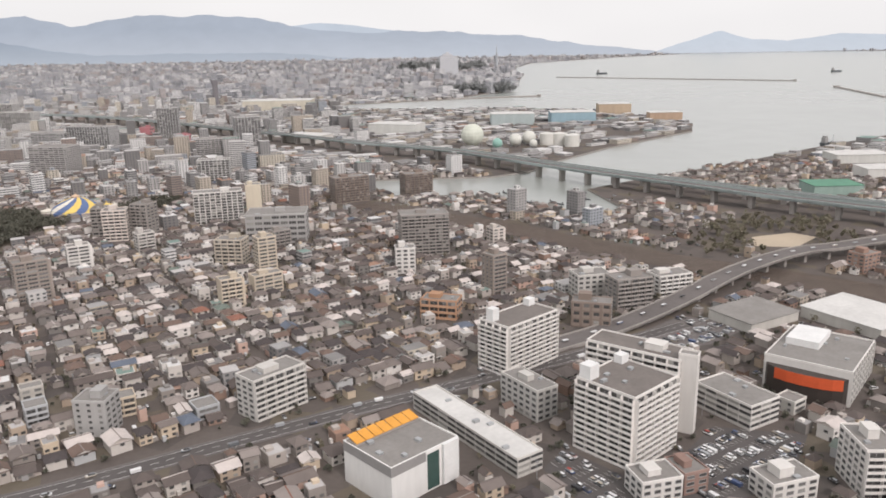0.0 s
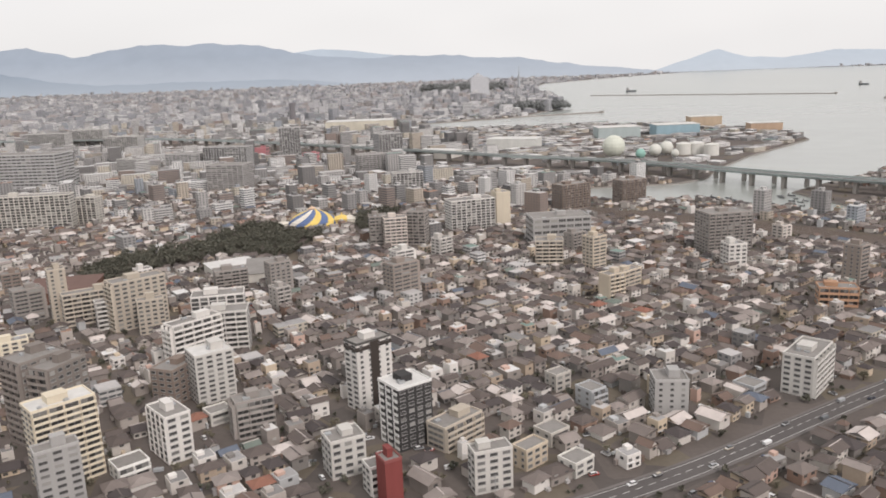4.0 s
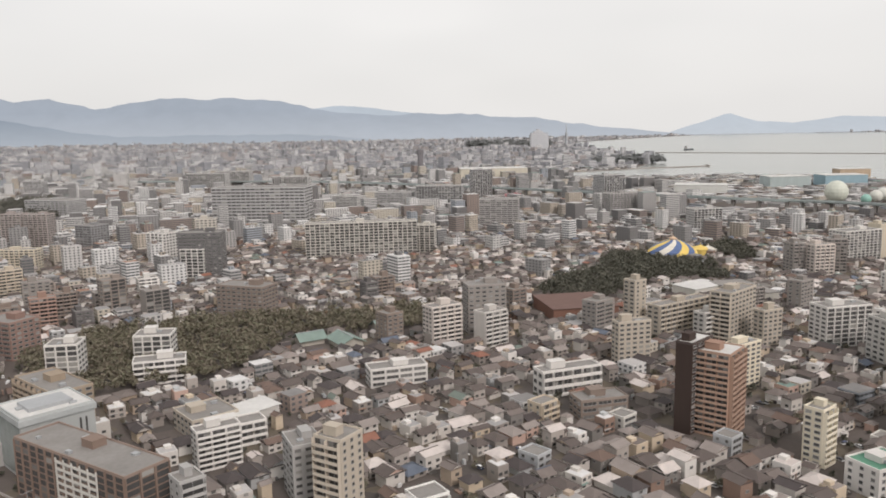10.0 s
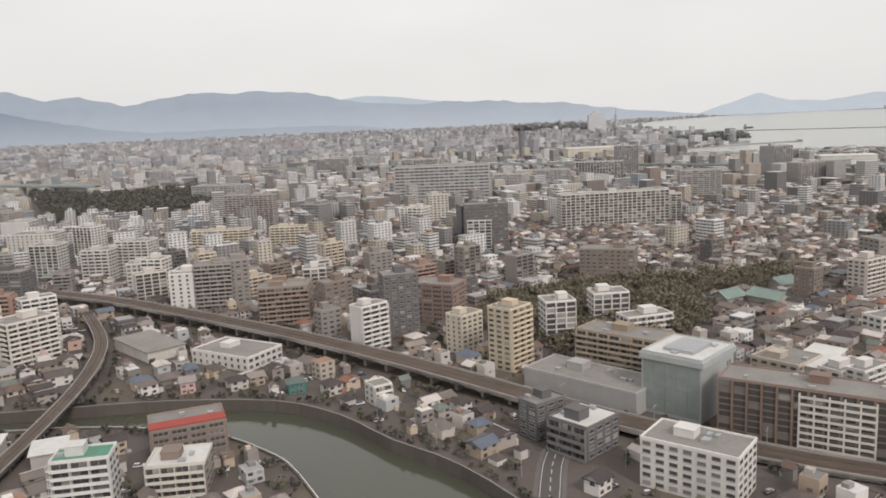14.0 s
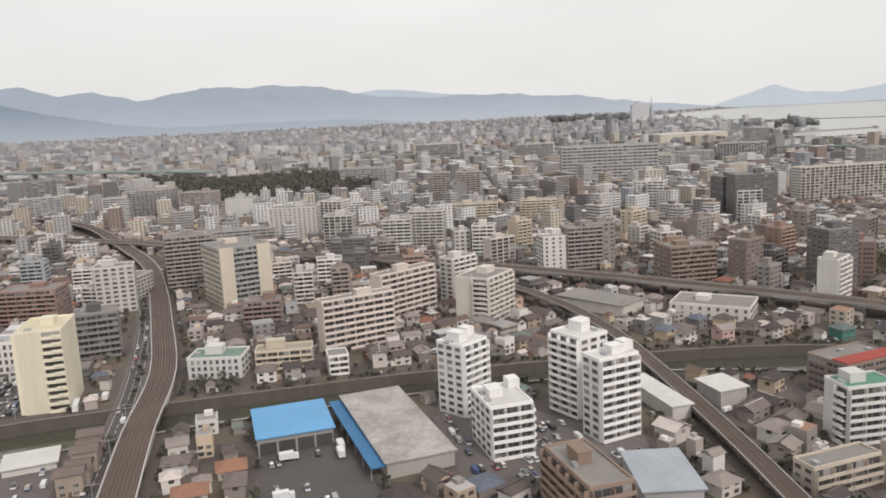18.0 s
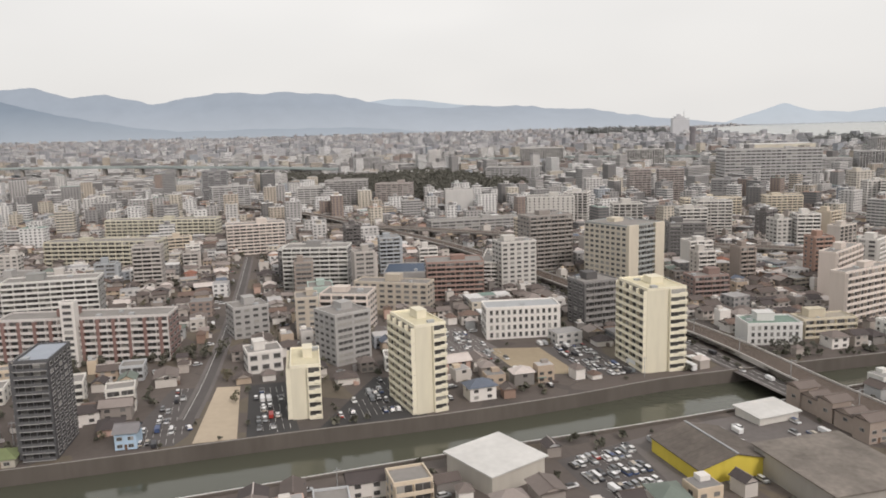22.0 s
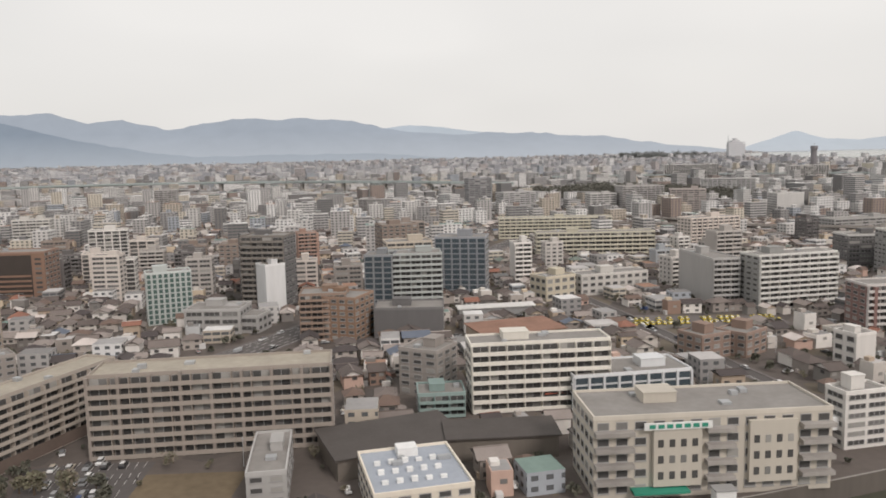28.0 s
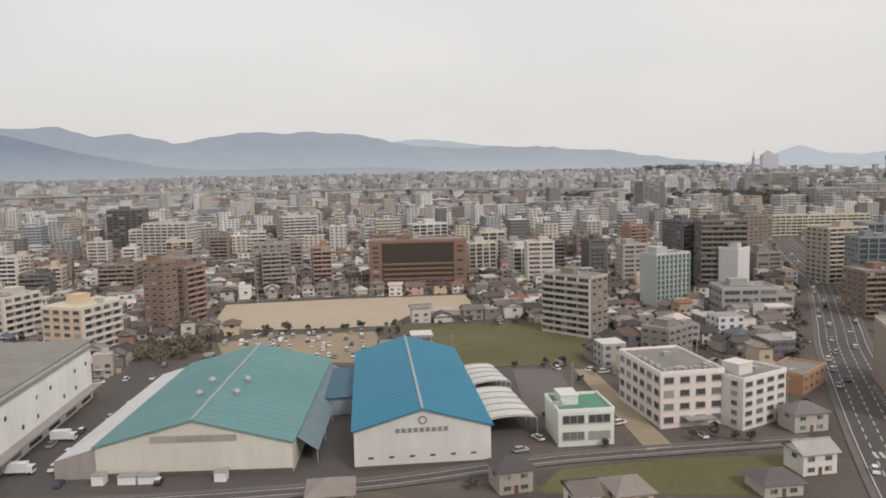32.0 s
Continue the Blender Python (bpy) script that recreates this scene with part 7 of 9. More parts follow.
painted_house(-606.7, 98.9, 14, 0, (0.17, 0.155, 0.14), (0.62, 0.60, 0.48), "pale yellow house with a gable roof by the river")
painted_house(-602.4, 99.6, 14, 4, (0.17, 0.20, 0.10), (0.45, 0.42, 0.36), "low house with a mossy green roof by the river")
painted_house(-500.4, 109.9, 16, 5, (0.17, 0.14, 0.125), (0.36, 0.30, 0.26), "tall narrow brown house beside the railway")
painted_house(-499.6, 107.4, 16, 3, (0.17, 0.14, 0.125), (0.36, 0.30, 0.26), "tall narrow brown house beside the railway")
painted_house(-498.9, 104.4, 16, 5, (0.17, 0.14, 0.125), (0.36, 0.30, 0.26), "tall narrow brown house beside the railway")
painted_house(-498.3, 101.1, 16, 3, (0.17, 0.14, 0.125), (0.36, 0.30, 0.26), "tall narrow brown house beside the railway")
painted_house(-497.9, 97.8, 16, 5, (0.17, 0.14, 0.125), (0.36, 0.30, 0.26), "tall narrow brown house beside the railway")
painted_house(-479.3, 100.8, 16, 4, (0.31, 0.165, 0.11), (0.50, 0.46, 0.42), "low house with an orange tiled roof")
painted_house(-482.0, 92.8, 16, 2, (0.30, 0.16, 0.11), (0.52, 0.48, 0.44), "low house with an orange tiled roof")
painted_house(-486.2, 114.9, 14, 9, (0.30, 0.29, 0.28), (0.66, 0.65, 0.62), "white flat-roofed house on the riverbank")
painted_house(-380.2, 142.2, 20, 1, (0.13, 0.16, 0.15), (0.08, 0.22, 0.19), "dark green house facing the river")
painted_house(-400.5, 145.3, 18, 3, (0.30, 0.27, 0.26), (0.60, 0.40, 0.38), "pink house facing the river")

# ---- the sports ground's fence and stand ----
FENCE = [(-838.0, 154.0), (-841.0, 179.0), (-814.0, 183.0), (-785.5, 185.5)]
fence = thing("fence", "tall thin net fence on steel posts round the sports ground", "fence", Matrix())
for p, h in resample(FENCE, 4.0):
    s = Shape()
    cyl(s, 0, 0, 0.07, 0.05, 0, 3.2, 6)
    part("post", s.mesh("post", metal_grey), fence, m=pose(p[0], p[1], 0))
for a, b in zip(FENCE, FENCE[1:]):
    for z in (0.4, 1.7, 3.1):
        s = Shape()
        s.box(0, math.dist(a, b), -0.025, 0.025, z, z + 0.05)
        part("rail", s.mesh("rail", metal_grey), fence, m=pose(a[0], a[1], 0, 0, 0, math.degrees(math.atan2(b[1] - a[1], b[0] - a[0]))))
stand = thing("grandstand", "low white stand with stepped benches between the pitches", "stand", pose(-790.5, 160.0, 0, 0, 0, 4))
for k in range(3):
    s = Shape()
    s.box(-5.5, 5.5, -0.7 + k * 0.5, -0.2 + k * 0.5, 0, 0.25 + 0.25 * k)
    part("bench_step", s.mesh("bench_step", concrete), stand)
s = Shape()
s.box(-5.6, 5.6, 0.8, 1.0, 0, 1.3)
part("back_wall", s.mesh("back_wall", roof_white), stand)
take_rect(-790.5, 160.0, 4, 12, 3, 0.5)

HOUSED = np.zeros_like(TAKEN)
rng = random.Random(11)
near, mid, blocks, far, clutter = Heap(), Heap(), Heap(), Heap(), Heap()
OWN = 0


def fill_cell(x, y, rot, dist):
    """Puts one house or block on a free lot."""
    global OWN
    r = rng.random()
    tall = 0.06 if x > -330 else 0.20
    if y > 330:
        tall += 0.12
    if r < 0.10:
        GARDENS.append((x, y, rot))
        return
    if x > 55 and y > 225:
        tall = 0.0
        if r < 0.5:
            return
    if y < 185:
        tall *= 0.55 if y > 112 else 0.35
    turn = rot + (90 if rng.random() < 0.5 else 0) + rng.uniform(-7, 7)
    if r < 1 - tall:
        k = rng.randrange(len(HOUSES))
        if dist < 118 and OWN < 108:
            house_thing(x, y, turn, k)
            OWN += 1
            return
        walls, roof, wins = HOUSES[k]
        m = pose(x, y, 0, 0, 0, turn)
        sc = (rng.uniform(0.78, 1.14), rng.uniform(0.78, 1.14), rng.uniform(0.74, 1.02))
        near.add(walls, m, 0, sc)
        near.add(roof, m, 3 if HOUSE_KINDS[k][4] == "flat" else 1, sc)
        for _ in range(rng.choice((1, 2, 2, 3, 4))):  # sheds, carports and garden walls on the lot
            a, e = rng.uniform(0, 2 * math.pi), rng.uniform(1.55, 2.1)
            q = (rng.uniform(0.3, 1.3), rng.uniform(0.25, 0.8), rng.uniform(0.25, 0.95))
            clutter.add(SHED, m @ pose(e * math.cos(a), e * math.sin(a), 0), rng.choice((0, 0, 1, 2)), q)
        if dist < 260:
            for u, v, z, t in wins:
                if math.cos(radians(turn + t)) > -0.2:
                    near.add(WINDOW_FLAT, m @ pose(0, 0, 0, 0, 0, t) @ pose(u * sc[0], v * sc[1 if t == 0 else 0], z), 2)
    elif r < 1 - tall * 0.45 or y < 185:
        w, d, n = rng.uniform(3.2, 5.0), rng.uniform(3.0, 4.4), rng.choice((2, 2, 2, 3, 3))
        if y < 140 and LOW[0] < 60:
            LOW[0] += 1
            building(x, y, turn % 180 - 90 if turn % 180 > 90 else turn % 180, w, d, n, rng.choice(LOW_PAINTS), rng.choice("WSB"), "M", "M", house="", single=False)
            return
        h = 1.04 * n + 0.2
        blocks.add(block_shape(w, d, h), pose(x, y, 0, 0, 0, turn))
    elif free(x, y, 3.4):
        w, d, n = rng.uniform(4, 8.5), rng.uniform(3.6, 5.2), rng.choice((5, 5, 6, 7, 8, 9, 10))
        take_rect(x, y, turn, w, d, 0.8)
        if y < 262 and LOW[1] < 150:
            LOW[1] += 1
            a = (turn + 45) % 90 - 45
            building(x, y, a, w, d, n, rng.choice(TALL_PAINTS), rng.choice("BBBSVW"), rng.choice("MW0"), rng.choice("BMW"), single=False)
            return
        blocks.add(block_shape(w, d, 1.04 * n + 0.2), pose(x, y, 0, 0, 0, turn))
        blocks.add(block_shape(w * 0.3, d * 0.4, 1.2), pose(x, y, 1.04 * n + 0.2, 0, 0, turn))


LOW = [0, 0]
GARDENS = []
TALL_PAINTS = [(0.66, 0.635, 0.605), (0.55, 0.52, 0.49), (0.42, 0.39, 0.365), (0.30, 0.255, 0.225), (0.295, 0.268, 0.248), (0.245, 0.195, 0.165), (0.34, 0.225, 0.18), (0.56, 0.485, 0.39), (0.14, 0.13, 0.128), (0.60, 0.545, 0.50), (0.36, 0.38, 0.40)]
LOW_PAINTS = [(0.60, 0.58, 0.54), (0.46, 0.43, 0.39), (0.70, 0.69, 0.66), (0.33, 0.29, 0.25), (0.52, 0.44, 0.34), (0.40, 0.41, 0.42)]
SHED = Shape()
SHED.box(-0.5, 0.5, -0.5, 0.5, 0, 1, 0, False)
WINDOW_FLAT = Shape()
WINDOW_FLAT.box(-0.34, 0.34, -0.04, 0.02, 0, 0.46, 2, False)

# quarters of small streets: centre line heading, lot size
LOT_X, LOT_Y = 3.85, 3.9
for (gx0, gx1, gy0, gy1, rot) in ((-230, 200, 80, 420, 34), (-455, -230, 80, 420, 36), (-640, -455, 80, 420, 14), (-960, -640, 74, 420, 8)):
    c, sn = math.cos(radians(rot)), math.sin(radians(rot))
    cx, cy = (gx0 + gx1) / 2, (gy0 + gy1) / 2
    for i in range(-95, 96):
        for j in range(-70, 71):
            u = i * LOT_X + 1.7 * (i // 9)
            v = j * LOT_Y + 1.5 * (j // 2)
            x, y = cx + u * c - v * sn + rng.uniform(-0.35, 0.35), cy + u * sn + v * c + rng.uniform(-0.35, 0.35)
            if not (gx0 <= x < gx1 and gy0 <= y < gy1):
                continue
            if not free(x, y, 1.6):
                continue
            eye_y = y - 8
            HOUSED[max(int(x + 1200) - 2, 0):int(x + 1200) + 3, max(int(y - 40) - 2, 0):int(y - 40) + 3] = True
            fill_cell(x, y, rot, eye_y)

# small houses in what gaps are left
for _ in range(26000):
    x, y = rng.uniform(-880, 90), rng.uniform(84, 300)
    ix, iy = int(x + 1200), int(y - 40)
    if x < -695 and y < 132 or x < -765 and y < 196:
        continue
    if TAKEN[ix - 1:ix + 2, iy - 1:iy + 2].any() or HOUSED[ix - 1:ix + 2, iy - 1:iy + 2].any():
        continue
    HOUSED[ix - 1:ix + 2, iy - 1:iy + 2] = True
    turn = (34 if x > -455 else 14 if x > -640 else 8) + rng.choice((0, 90)) + rng.uniform(-6, 6)
    k, q = rng.randrange(len(HOUSES)), rng.uniform(0.5, 0.68)
    sc = (q, q, rng.uniform(0.6, 0.9))
    near.add(HOUSES[k][0], pose(x, y, 0, 0, 0, turn), 0, sc)
    near.add(HOUSES[k][1], pose(x, y, 0, 0, 0, turn), 3 if HOUSE_KINDS[k][4] == "flat" else 1, sc)

# the wider town: looser, then coarse to the foot of the hills
for y in np.arange(420, 1000, 9.0):
    for x in np.arange(-1500, 700, 9.0):
        px, py = x + rng.uniform(-2, 2), y + rng.uniform(-2, 2)
        if inside(px, py, COAST) or abs(px + 420) > y * 0.75 + 520 or not free(px, py, 4):
            continue
        if rng.random() < 0.12:
            continue
        big = rng.random()
        if px > -40 - (py - 420) * 0.15:  # harbour ground: low wide sheds
            if big < 0.45:
                continue
            mid.add(block_shape(rng.uniform(5, 14), rng.uniform(4, 9), rng.uniform(1.2, 3.0)), pose(px, py, 0, 0, 0, 35 + rng.uniform(-5, 5)))
            continue
        if big < 0.74:
            w, d, h = rng.uniform(3.6, 8), rng.uniform(3.6, 6.5), rng.uniform(1.8, 3.6)
        elif big < 0.955:
            w, d, h = rng.uniform(6, 16), rng.uniform(4.5, 7), rng.uniform(3.6, 8.5)
        else:
            w, d, h = rng.uniform(5, 10), rng.uniform(5, 7), rng.uniform(9, 15)
        if min(math.hypot(px - q[0], py + 12 - q[1]) for q in HIGHWAY) < 36:
            h = min(h, 2.6)
        if min(math.hypot(px - q[0], py + 34 - q[1]) for q in FAR_WAY) < 62:
            h = min(h, 4.6)
        mid.add(block_shape(w, d, h), pose(px, py, 0, 0, 0, 20 + 90 * (rng.random() < 0.4) + rng.uniform(-8, 8)))
for ring, (y0, y1, step) in enumerate(((1000, 2000, 20.0), (2000, 3300, 34.0), (3300, 4500, 52.0))):
    for y in np.arange(y0, y1, step):
        for x in np.arange(-3900, 2600, step):
            px, py = x + rng.uniform(-0.4, 0.4) * step, y + rng.uniform(-0.4, 0.4) * step
            if inside(px, py, COAST) or px < -1000 - 0.62 * y or px > 0.62 * y + 250:
                continue
            big = rng.random()
            f = 1 + 0.25 * ring
            if big < 0.7:
                w, d, h = rng.uniform(7, 15) * f, rng.uniform(6, 12) * f, rng.uniform(2, 5)
            elif big < 0.95:
                w, d, h = rng.uniform(8, 18) * f, rng.uniform(6, 10) * f, rng.uniform(6, 12)
            else:
                w, d, h = rng.uniform(7, 14), rng.uniform(7, 10), rng.uniform(11, 18)
            far.add(block_shape(w, d, h), pose(px, py, 0, 0, 0, rng.uniform(0, 90)))
thing("houses", "dense quarter of small tiled-roof houses", "houses", Matrix(), kind="stuff", me=near.mesh("houses", house_wall_many, house_roof_many, glass, flat_roof_many))
thing("yard_sheds", "small sheds, carports and garden walls between the houses", "sheds", Matrix(), kind="stuff", me=clutter.mesh("yard_sheds", house_wall_many, house_roof_many, flat_roof_many))
thing("town_blocks", "scattered small apartment blocks among the houses", "buildings", Matrix(), kind="stuff", me=blocks.mesh("town_blocks", block_wall_many, flat_roof_many))
thing("distant_town", "dense distant town of pale blocks reaching the hills", "buildings", Matrix(), kind="stuff", me=mid.mesh("distant_town", block_wall_many, flat_roof_many))
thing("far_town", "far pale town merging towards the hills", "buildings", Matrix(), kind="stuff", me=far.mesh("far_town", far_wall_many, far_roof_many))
STREET = ~(TAKEN | HOUSED)  # what is left between the lots


# ---- cars ----
def car_shapes():
    body, cabin, wheel = Shape(), Shape(), Shape()
    body.box(-0.78, 0.78, -0.30, 0.30, 0.12, 0.30)
    body.box(-0.74, 0.60, -0.285, 0.285, 0.30, 0.335)
    i = len(cabin.v)
    cabin.v += [(-0.70, -0.28, 0.335), (0.42, -0.28, 0.335), (0.42, 0.28, 0.335), (-0.70, 0.28, 0.335), (-0.58, -0.23, 0.53), (0.18, -0.23, 0.53), (0.18, 0.23, 0.53), (-0.58, 0.23, 0.53)]
    cabin.f += [(0, 1, 5, 4), (1, 2, 6, 5), (2, 3, 7, 6), (3, 0, 4, 7)]
    cabin.m, cabin.uv = [0] * 4, [None] * 4
    for k in range(2):
        wheel.v += [(0.11 * math.cos(a * math.pi / 5), -0.04 + 0.08 * k, 0.11 + 0.11 * math.sin(a * math.pi / 5)) for a in range(10)]
    wheel.f = [(a, (a + 1) % 10, 10 + (a + 1) % 10, 10 + a) for a in range(10)] + [tuple(range(10))[::-1], tuple(range(10, 20))]
    wheel.m, wheel.uv = [0] * 12, [None] * 12
    roof = Shape()
    roof.box(-0.58, 0.18, -0.23, 0.23, 0.525, 0.545)
    return body, cabin, wheel, roof


CAR_STOPS = [(0.42, (0.74, 0.74, 0.74)), (0.18, (0.36, 0.37, 0.38)), (0.16, (0.05, 0.05, 0.055)), (0.10, (0.16, 0.17, 0.18)), (0.06, (0.07, 0.10, 0.20)), (0.02, (0.34, 0.05, 0.04)), (0.06, (0.45, 0.40, 0.33))]
car_paint = palette("car_paint", CAR_STOPS, "object", 0.3, 0.05)[0]
car_paint_many = palette("car_paint_many", CAR_STOPS, "island", 0.3, 0.05)[0]
CAR = car_shapes()
CAR_MESH = [CAR[0].mesh("body", car_paint), CAR[1].mesh("cabin_glass", glass), CAR[2].mesh("wheel", tyre_mat), CAR[3].mesh("roof", car_paint)]
car_rng, cars_made, many_cars = random.Random(5), 0, Heap()
VAN = Shape()
VAN.box(-0.78, 0.78, -0.31, 0.31, 0.12, 0.62)


def car(x, y, rot, z=0.04):
    """A parked car: a thing of its own for the nearest, joined past those."""
    global cars_made
    if cars_made < 80 and y < 135:
        cars_made += 1
        top = thing("car", "small parked saloon car with dark windows", "car", pose(x, y, z, 0, 0, rot), "parked cars")
        for me in CAR_MESH[:2] + CAR_MESH[3:]:
            part(me.name.split(".")[0], me, top)
        for u in (-0.48, 0.48):
            for v in (-0.27, 0.27):
                part("wheel", CAR_MESH[2], top, m=pose(u, v, 0))
        return
    m = pose(x, y, z, 0, 0, rot)
    if car_rng.random() < 0.16:
        many_cars.add(VAN, m, 0)
        return
    many_cars.add(CAR[0], m, 0)
    many_cars.add(CAR[1], m, 1)
    many_cars.add(CAR[3], m, 0)


def park_cars(poly, rot, fill):
    """Rows of bays with cars in them, and white bay lines."""
    c, sn = math.cos(radians(rot)), math.sin(radians(rot))
    cx, cy = sum(p[0] for p in poly) / len(poly), sum(p[1] for p in poly) / len(poly)
    lines = Shape()
    for j in range(-14, 15):
        v = j * 2.0 + (0.9 if j % 2 else 0)
        for i in range(-40, 41):
            u = i * 0.88
            x, y = cx + u * c - v * sn, cy + u * sn + v * c
            if not inside(x, y, poly) or not inside(x + c, y + sn, poly) or not inside(x - c, y - sn, poly) or BUILT[int(x + 1200), int(y - 40)]:
                continue
            if fill > 0.3:
                lines.face([(x + (0.44 + a) * c - b * sn, y + (0.44 + a) * sn + b * c, 0.045) for a, b in ((-0.03, -0.85), (0.03, -0.85), (0.03, 0.85), (-0.03, 0.85))])
            if car_rng.random() < fill:
                car(x + car_rng.uniform(-0.05, 0.05), y + car_rng.uniform(-0.08, 0.08), rot + 90 + (180 if car_rng.random() < 0.5 else 0) + car_rng.uniform(-3, 3))
    if lines.f:
        thing("parking_lines", "thin white painted bay lines", "road marking", Matrix(), kind="structure", me=lines.mesh("parking_lines", line_paint))


park_cars([(-820.2, 146.1), (-804.0, 146.9), (-803.0, 137.7), (-805.2, 125.5), (-825.1, 128.2), (-829.4, 141.4)], 5, 0.22)
park_cars([(-841.4, 82.9), (-839.9, 88.0), (-836.3, 109.4), (-838.7, 130.1), (-801.1, 123.7), (-790.8, 121.5), (-778.3, 116.9), (-789.1, 84.6), (-790.2, 82.0), (-804.5, 80.7)], 5, 0.05)
park_cars([(-739.9, 92.6), (-734.6, 93.7), (-726.9, 93.6), (-726.6, 81.8), (-738.0, 85.5)], 5, 0.35)
park_cars([(-621.1, 102.2), (-609.6, 106.4), (-611.8, 94.8), (-623.6, 91.6)], 15, 0.75)
park_cars([(-590.2, 124.5), (-584.5, 125.6), (-582.3, 106.3), (-583.2, 103.1), (-590.0, 102.2)], 14, 0.4)
park_cars([(-578.7, 125.6), (-573.4, 127.0), (-567.9, 106.4), (-574.4, 104.4)], 14, 0.45)
park_cars([(-559.6, 127.6), (-553.4, 126.4), (-551.3, 110.4), (-565.7, 106.6)], 14, 0.45)
park_cars([(-536.4, 95.0), (-527.0, 99.6), (-525.0, 86.6), (-533.7, 85.1)], 20, 0.7)
park_cars([(-563.7, 160.2), (-545.1, 157.2), (-535.7, 134.1), (-548.5, 131.8)], 15, 0.32)
park_cars([(-531.6, 141.0), (-523.1, 141.0), (-517.7, 125.2), (-526.9, 124.7)], 15, 0.5)
park_cars([(-479.1, 114.5), (-476.3, 104.5), (-467.3, 108.9), (-460.0, 96.0), (-461.1, 88.9), (-473.5, 90.1)], 16, 0.12)
park_cars([(-530.4, 98.0), (-516.6, 104.8), (-502.9, 109.1), (-498.8, 90.4), (-523.8, 85.8)], 16, 0.2)
park_cars([(-453.9, 115.6), (-444.8, 121.4), (-430.9, 108.3), (-426.0, 105.7), (-426.8, 98.6), (-442.7, 94.1), (-450.4, 95.0)], 16, 0.3)
park_cars([(13.8, 116.7), (21.7, 108.0), (32.7, 115.1), (39.6, 123.3), (54.1, 119.8), (45.4, 106.4), (35.1, 100.9), (14.3, 100.2), (9.4, 110.8)], 35, 0.5)
park_cars([(34.0, 163.0), (50.2, 177.8), (58.0, 176.0), (62.0, 168.0), (52.0, 160.0), (40.0, 156.0)], 36, 0.5)


for pts, offs, gap in (([(-762.4, 61.1), (-752.9, 84.1), (-744.6, 102.8), (-734.7, 124.5), (-727.1, 139.3), (-708.8, 176.1), (-700.0, 196.6), (-682.7, 241.6)], (-2.7, -1.4, 1.4, 2.7), 5.0),
                       ([(-96, 92), (-80, 99), (-63, 107.5), (-40, 121), (-19, 133), (2, 144), (24, 156)], (-1.2, 1.2), 7.0),
                       ([(-488, 65), (-494.9, 94), (-500.2, 117.2), (-506.4, 141.6), (-518.1, 179.6)], (-0.65, 0.65), 7.0),
                       ([(-651, 108), (-655, 130), (-660, 160)], (-0.6, 0.7), 6.0)):
    for p, h in resample(smooth_line(pts, 4), gap):
        o = car_rng.choice(offs)
        q = car_rng.uniform(-2, 2)
        car(p[0] - math.sin(h) * o + math.cos(h) * q, p[1] + math.cos(h) * o + math.sin(h) * q, math.degrees(h) + (180 if o > 0 else 0))
for p, h in resample([q[:2] for q in OVER], 8.0):
    z = min(3.4, 0.1 + max(0.0, (p[0] - 14) * 0.055)) + 0.1
    many_cars.add(CAR[0], pose(p[0], p[1], z, 0, 0, math.degrees(h)), 0)
# kerbside and yard cars all over the small streets
for _ in range(5200):
    x, y = car_rng.uniform(-880, 90), car_rng.uniform(84, 330)
    if not STREET[int(x + 1200), int(y - 40)]:
        continue
    car(x, y, 20 + car_rng.choice((0, 90)) + car_rng.uniform(-10, 10))
yellow_cars = Heap()
for i in range(26):
    for j in range(2):
        if car_rng.random() < 0.7:
            m = pose(-660 + i * 1.05, 150.2 + j * 3.2, 0.05, 0, 0, 92)
            yellow_cars.add(CAR[0], m, 0)
            yellow_cars.add(CAR[1], m, 1)
            yellow_cars.add(CAR[3], m, 0)
thing("training_cars", "rows of small yellow training cars in a yard", "cars", Matrix(), kind="stuff", me=yellow_cars.mesh("training_cars", plain("yellow_car_paint", (0.62, 0.50, 0.06), 0.35), glass))
for x, y, a in GARDENS:
    for k in range(car_rng.randrange(3)):
        car(x + 0.9 * k - 0.4, y + car_rng.uniform(-0.5, 0.5), a + 90)
thing("parked_cars", "many small cars parked along streets and yards", "cars", Matrix(), kind="stuff", me=many_cars.mesh("parked_cars", car_paint_many, glass))

# ---- street and yard trees ----
SHRUBS = [crown_shape(i + 60, 0.9, 1.5, 44, 0.34) for i in range(3)]
shrub_many, green_rng = Heap(), random.Random(33)
for _ in range(15000):
    x, y = green_rng.uniform(-880, 90), green_rng.uniform(80, 260)
    if STREET[int(x + 1200), int(y - 40)]:
        shrub_many.add(SHRUBS[green_rng.randrange(3)], pose(x, y, 0, 0, 0, green_rng.uniform(0, 360)) @ Matrix.Scale(green_rng.uniform(0.3, 0.95), 4))
for bank, sg, keep in ((NORTH_BANK, 1, 0.75), (SOUTH_BANK, -1, 0.45)):  # hedges and bushes behind the flood walls
    for p, h in resample([q[:2] for q in bank], 0.9):
        o = sg * green_rng.uniform(0.9, 2.6)
        x, y = p[0] - math.sin(h) * o, p[1] + math.cos(h) * o
        if green_rng.random() < (keep if x > -485 else 0.06) and y > 60 and not BUILT_ONLY[int(x + 1200), int(y - 40)]:
            shrub_many.add(SHRUBS[green_rng.randrange(3)], pose(x, y, 0, 0, 0, green_rng.uniform(0, 360)) @ Matrix.Scale(green_rng.uniform(0.35, 0.9), 4))
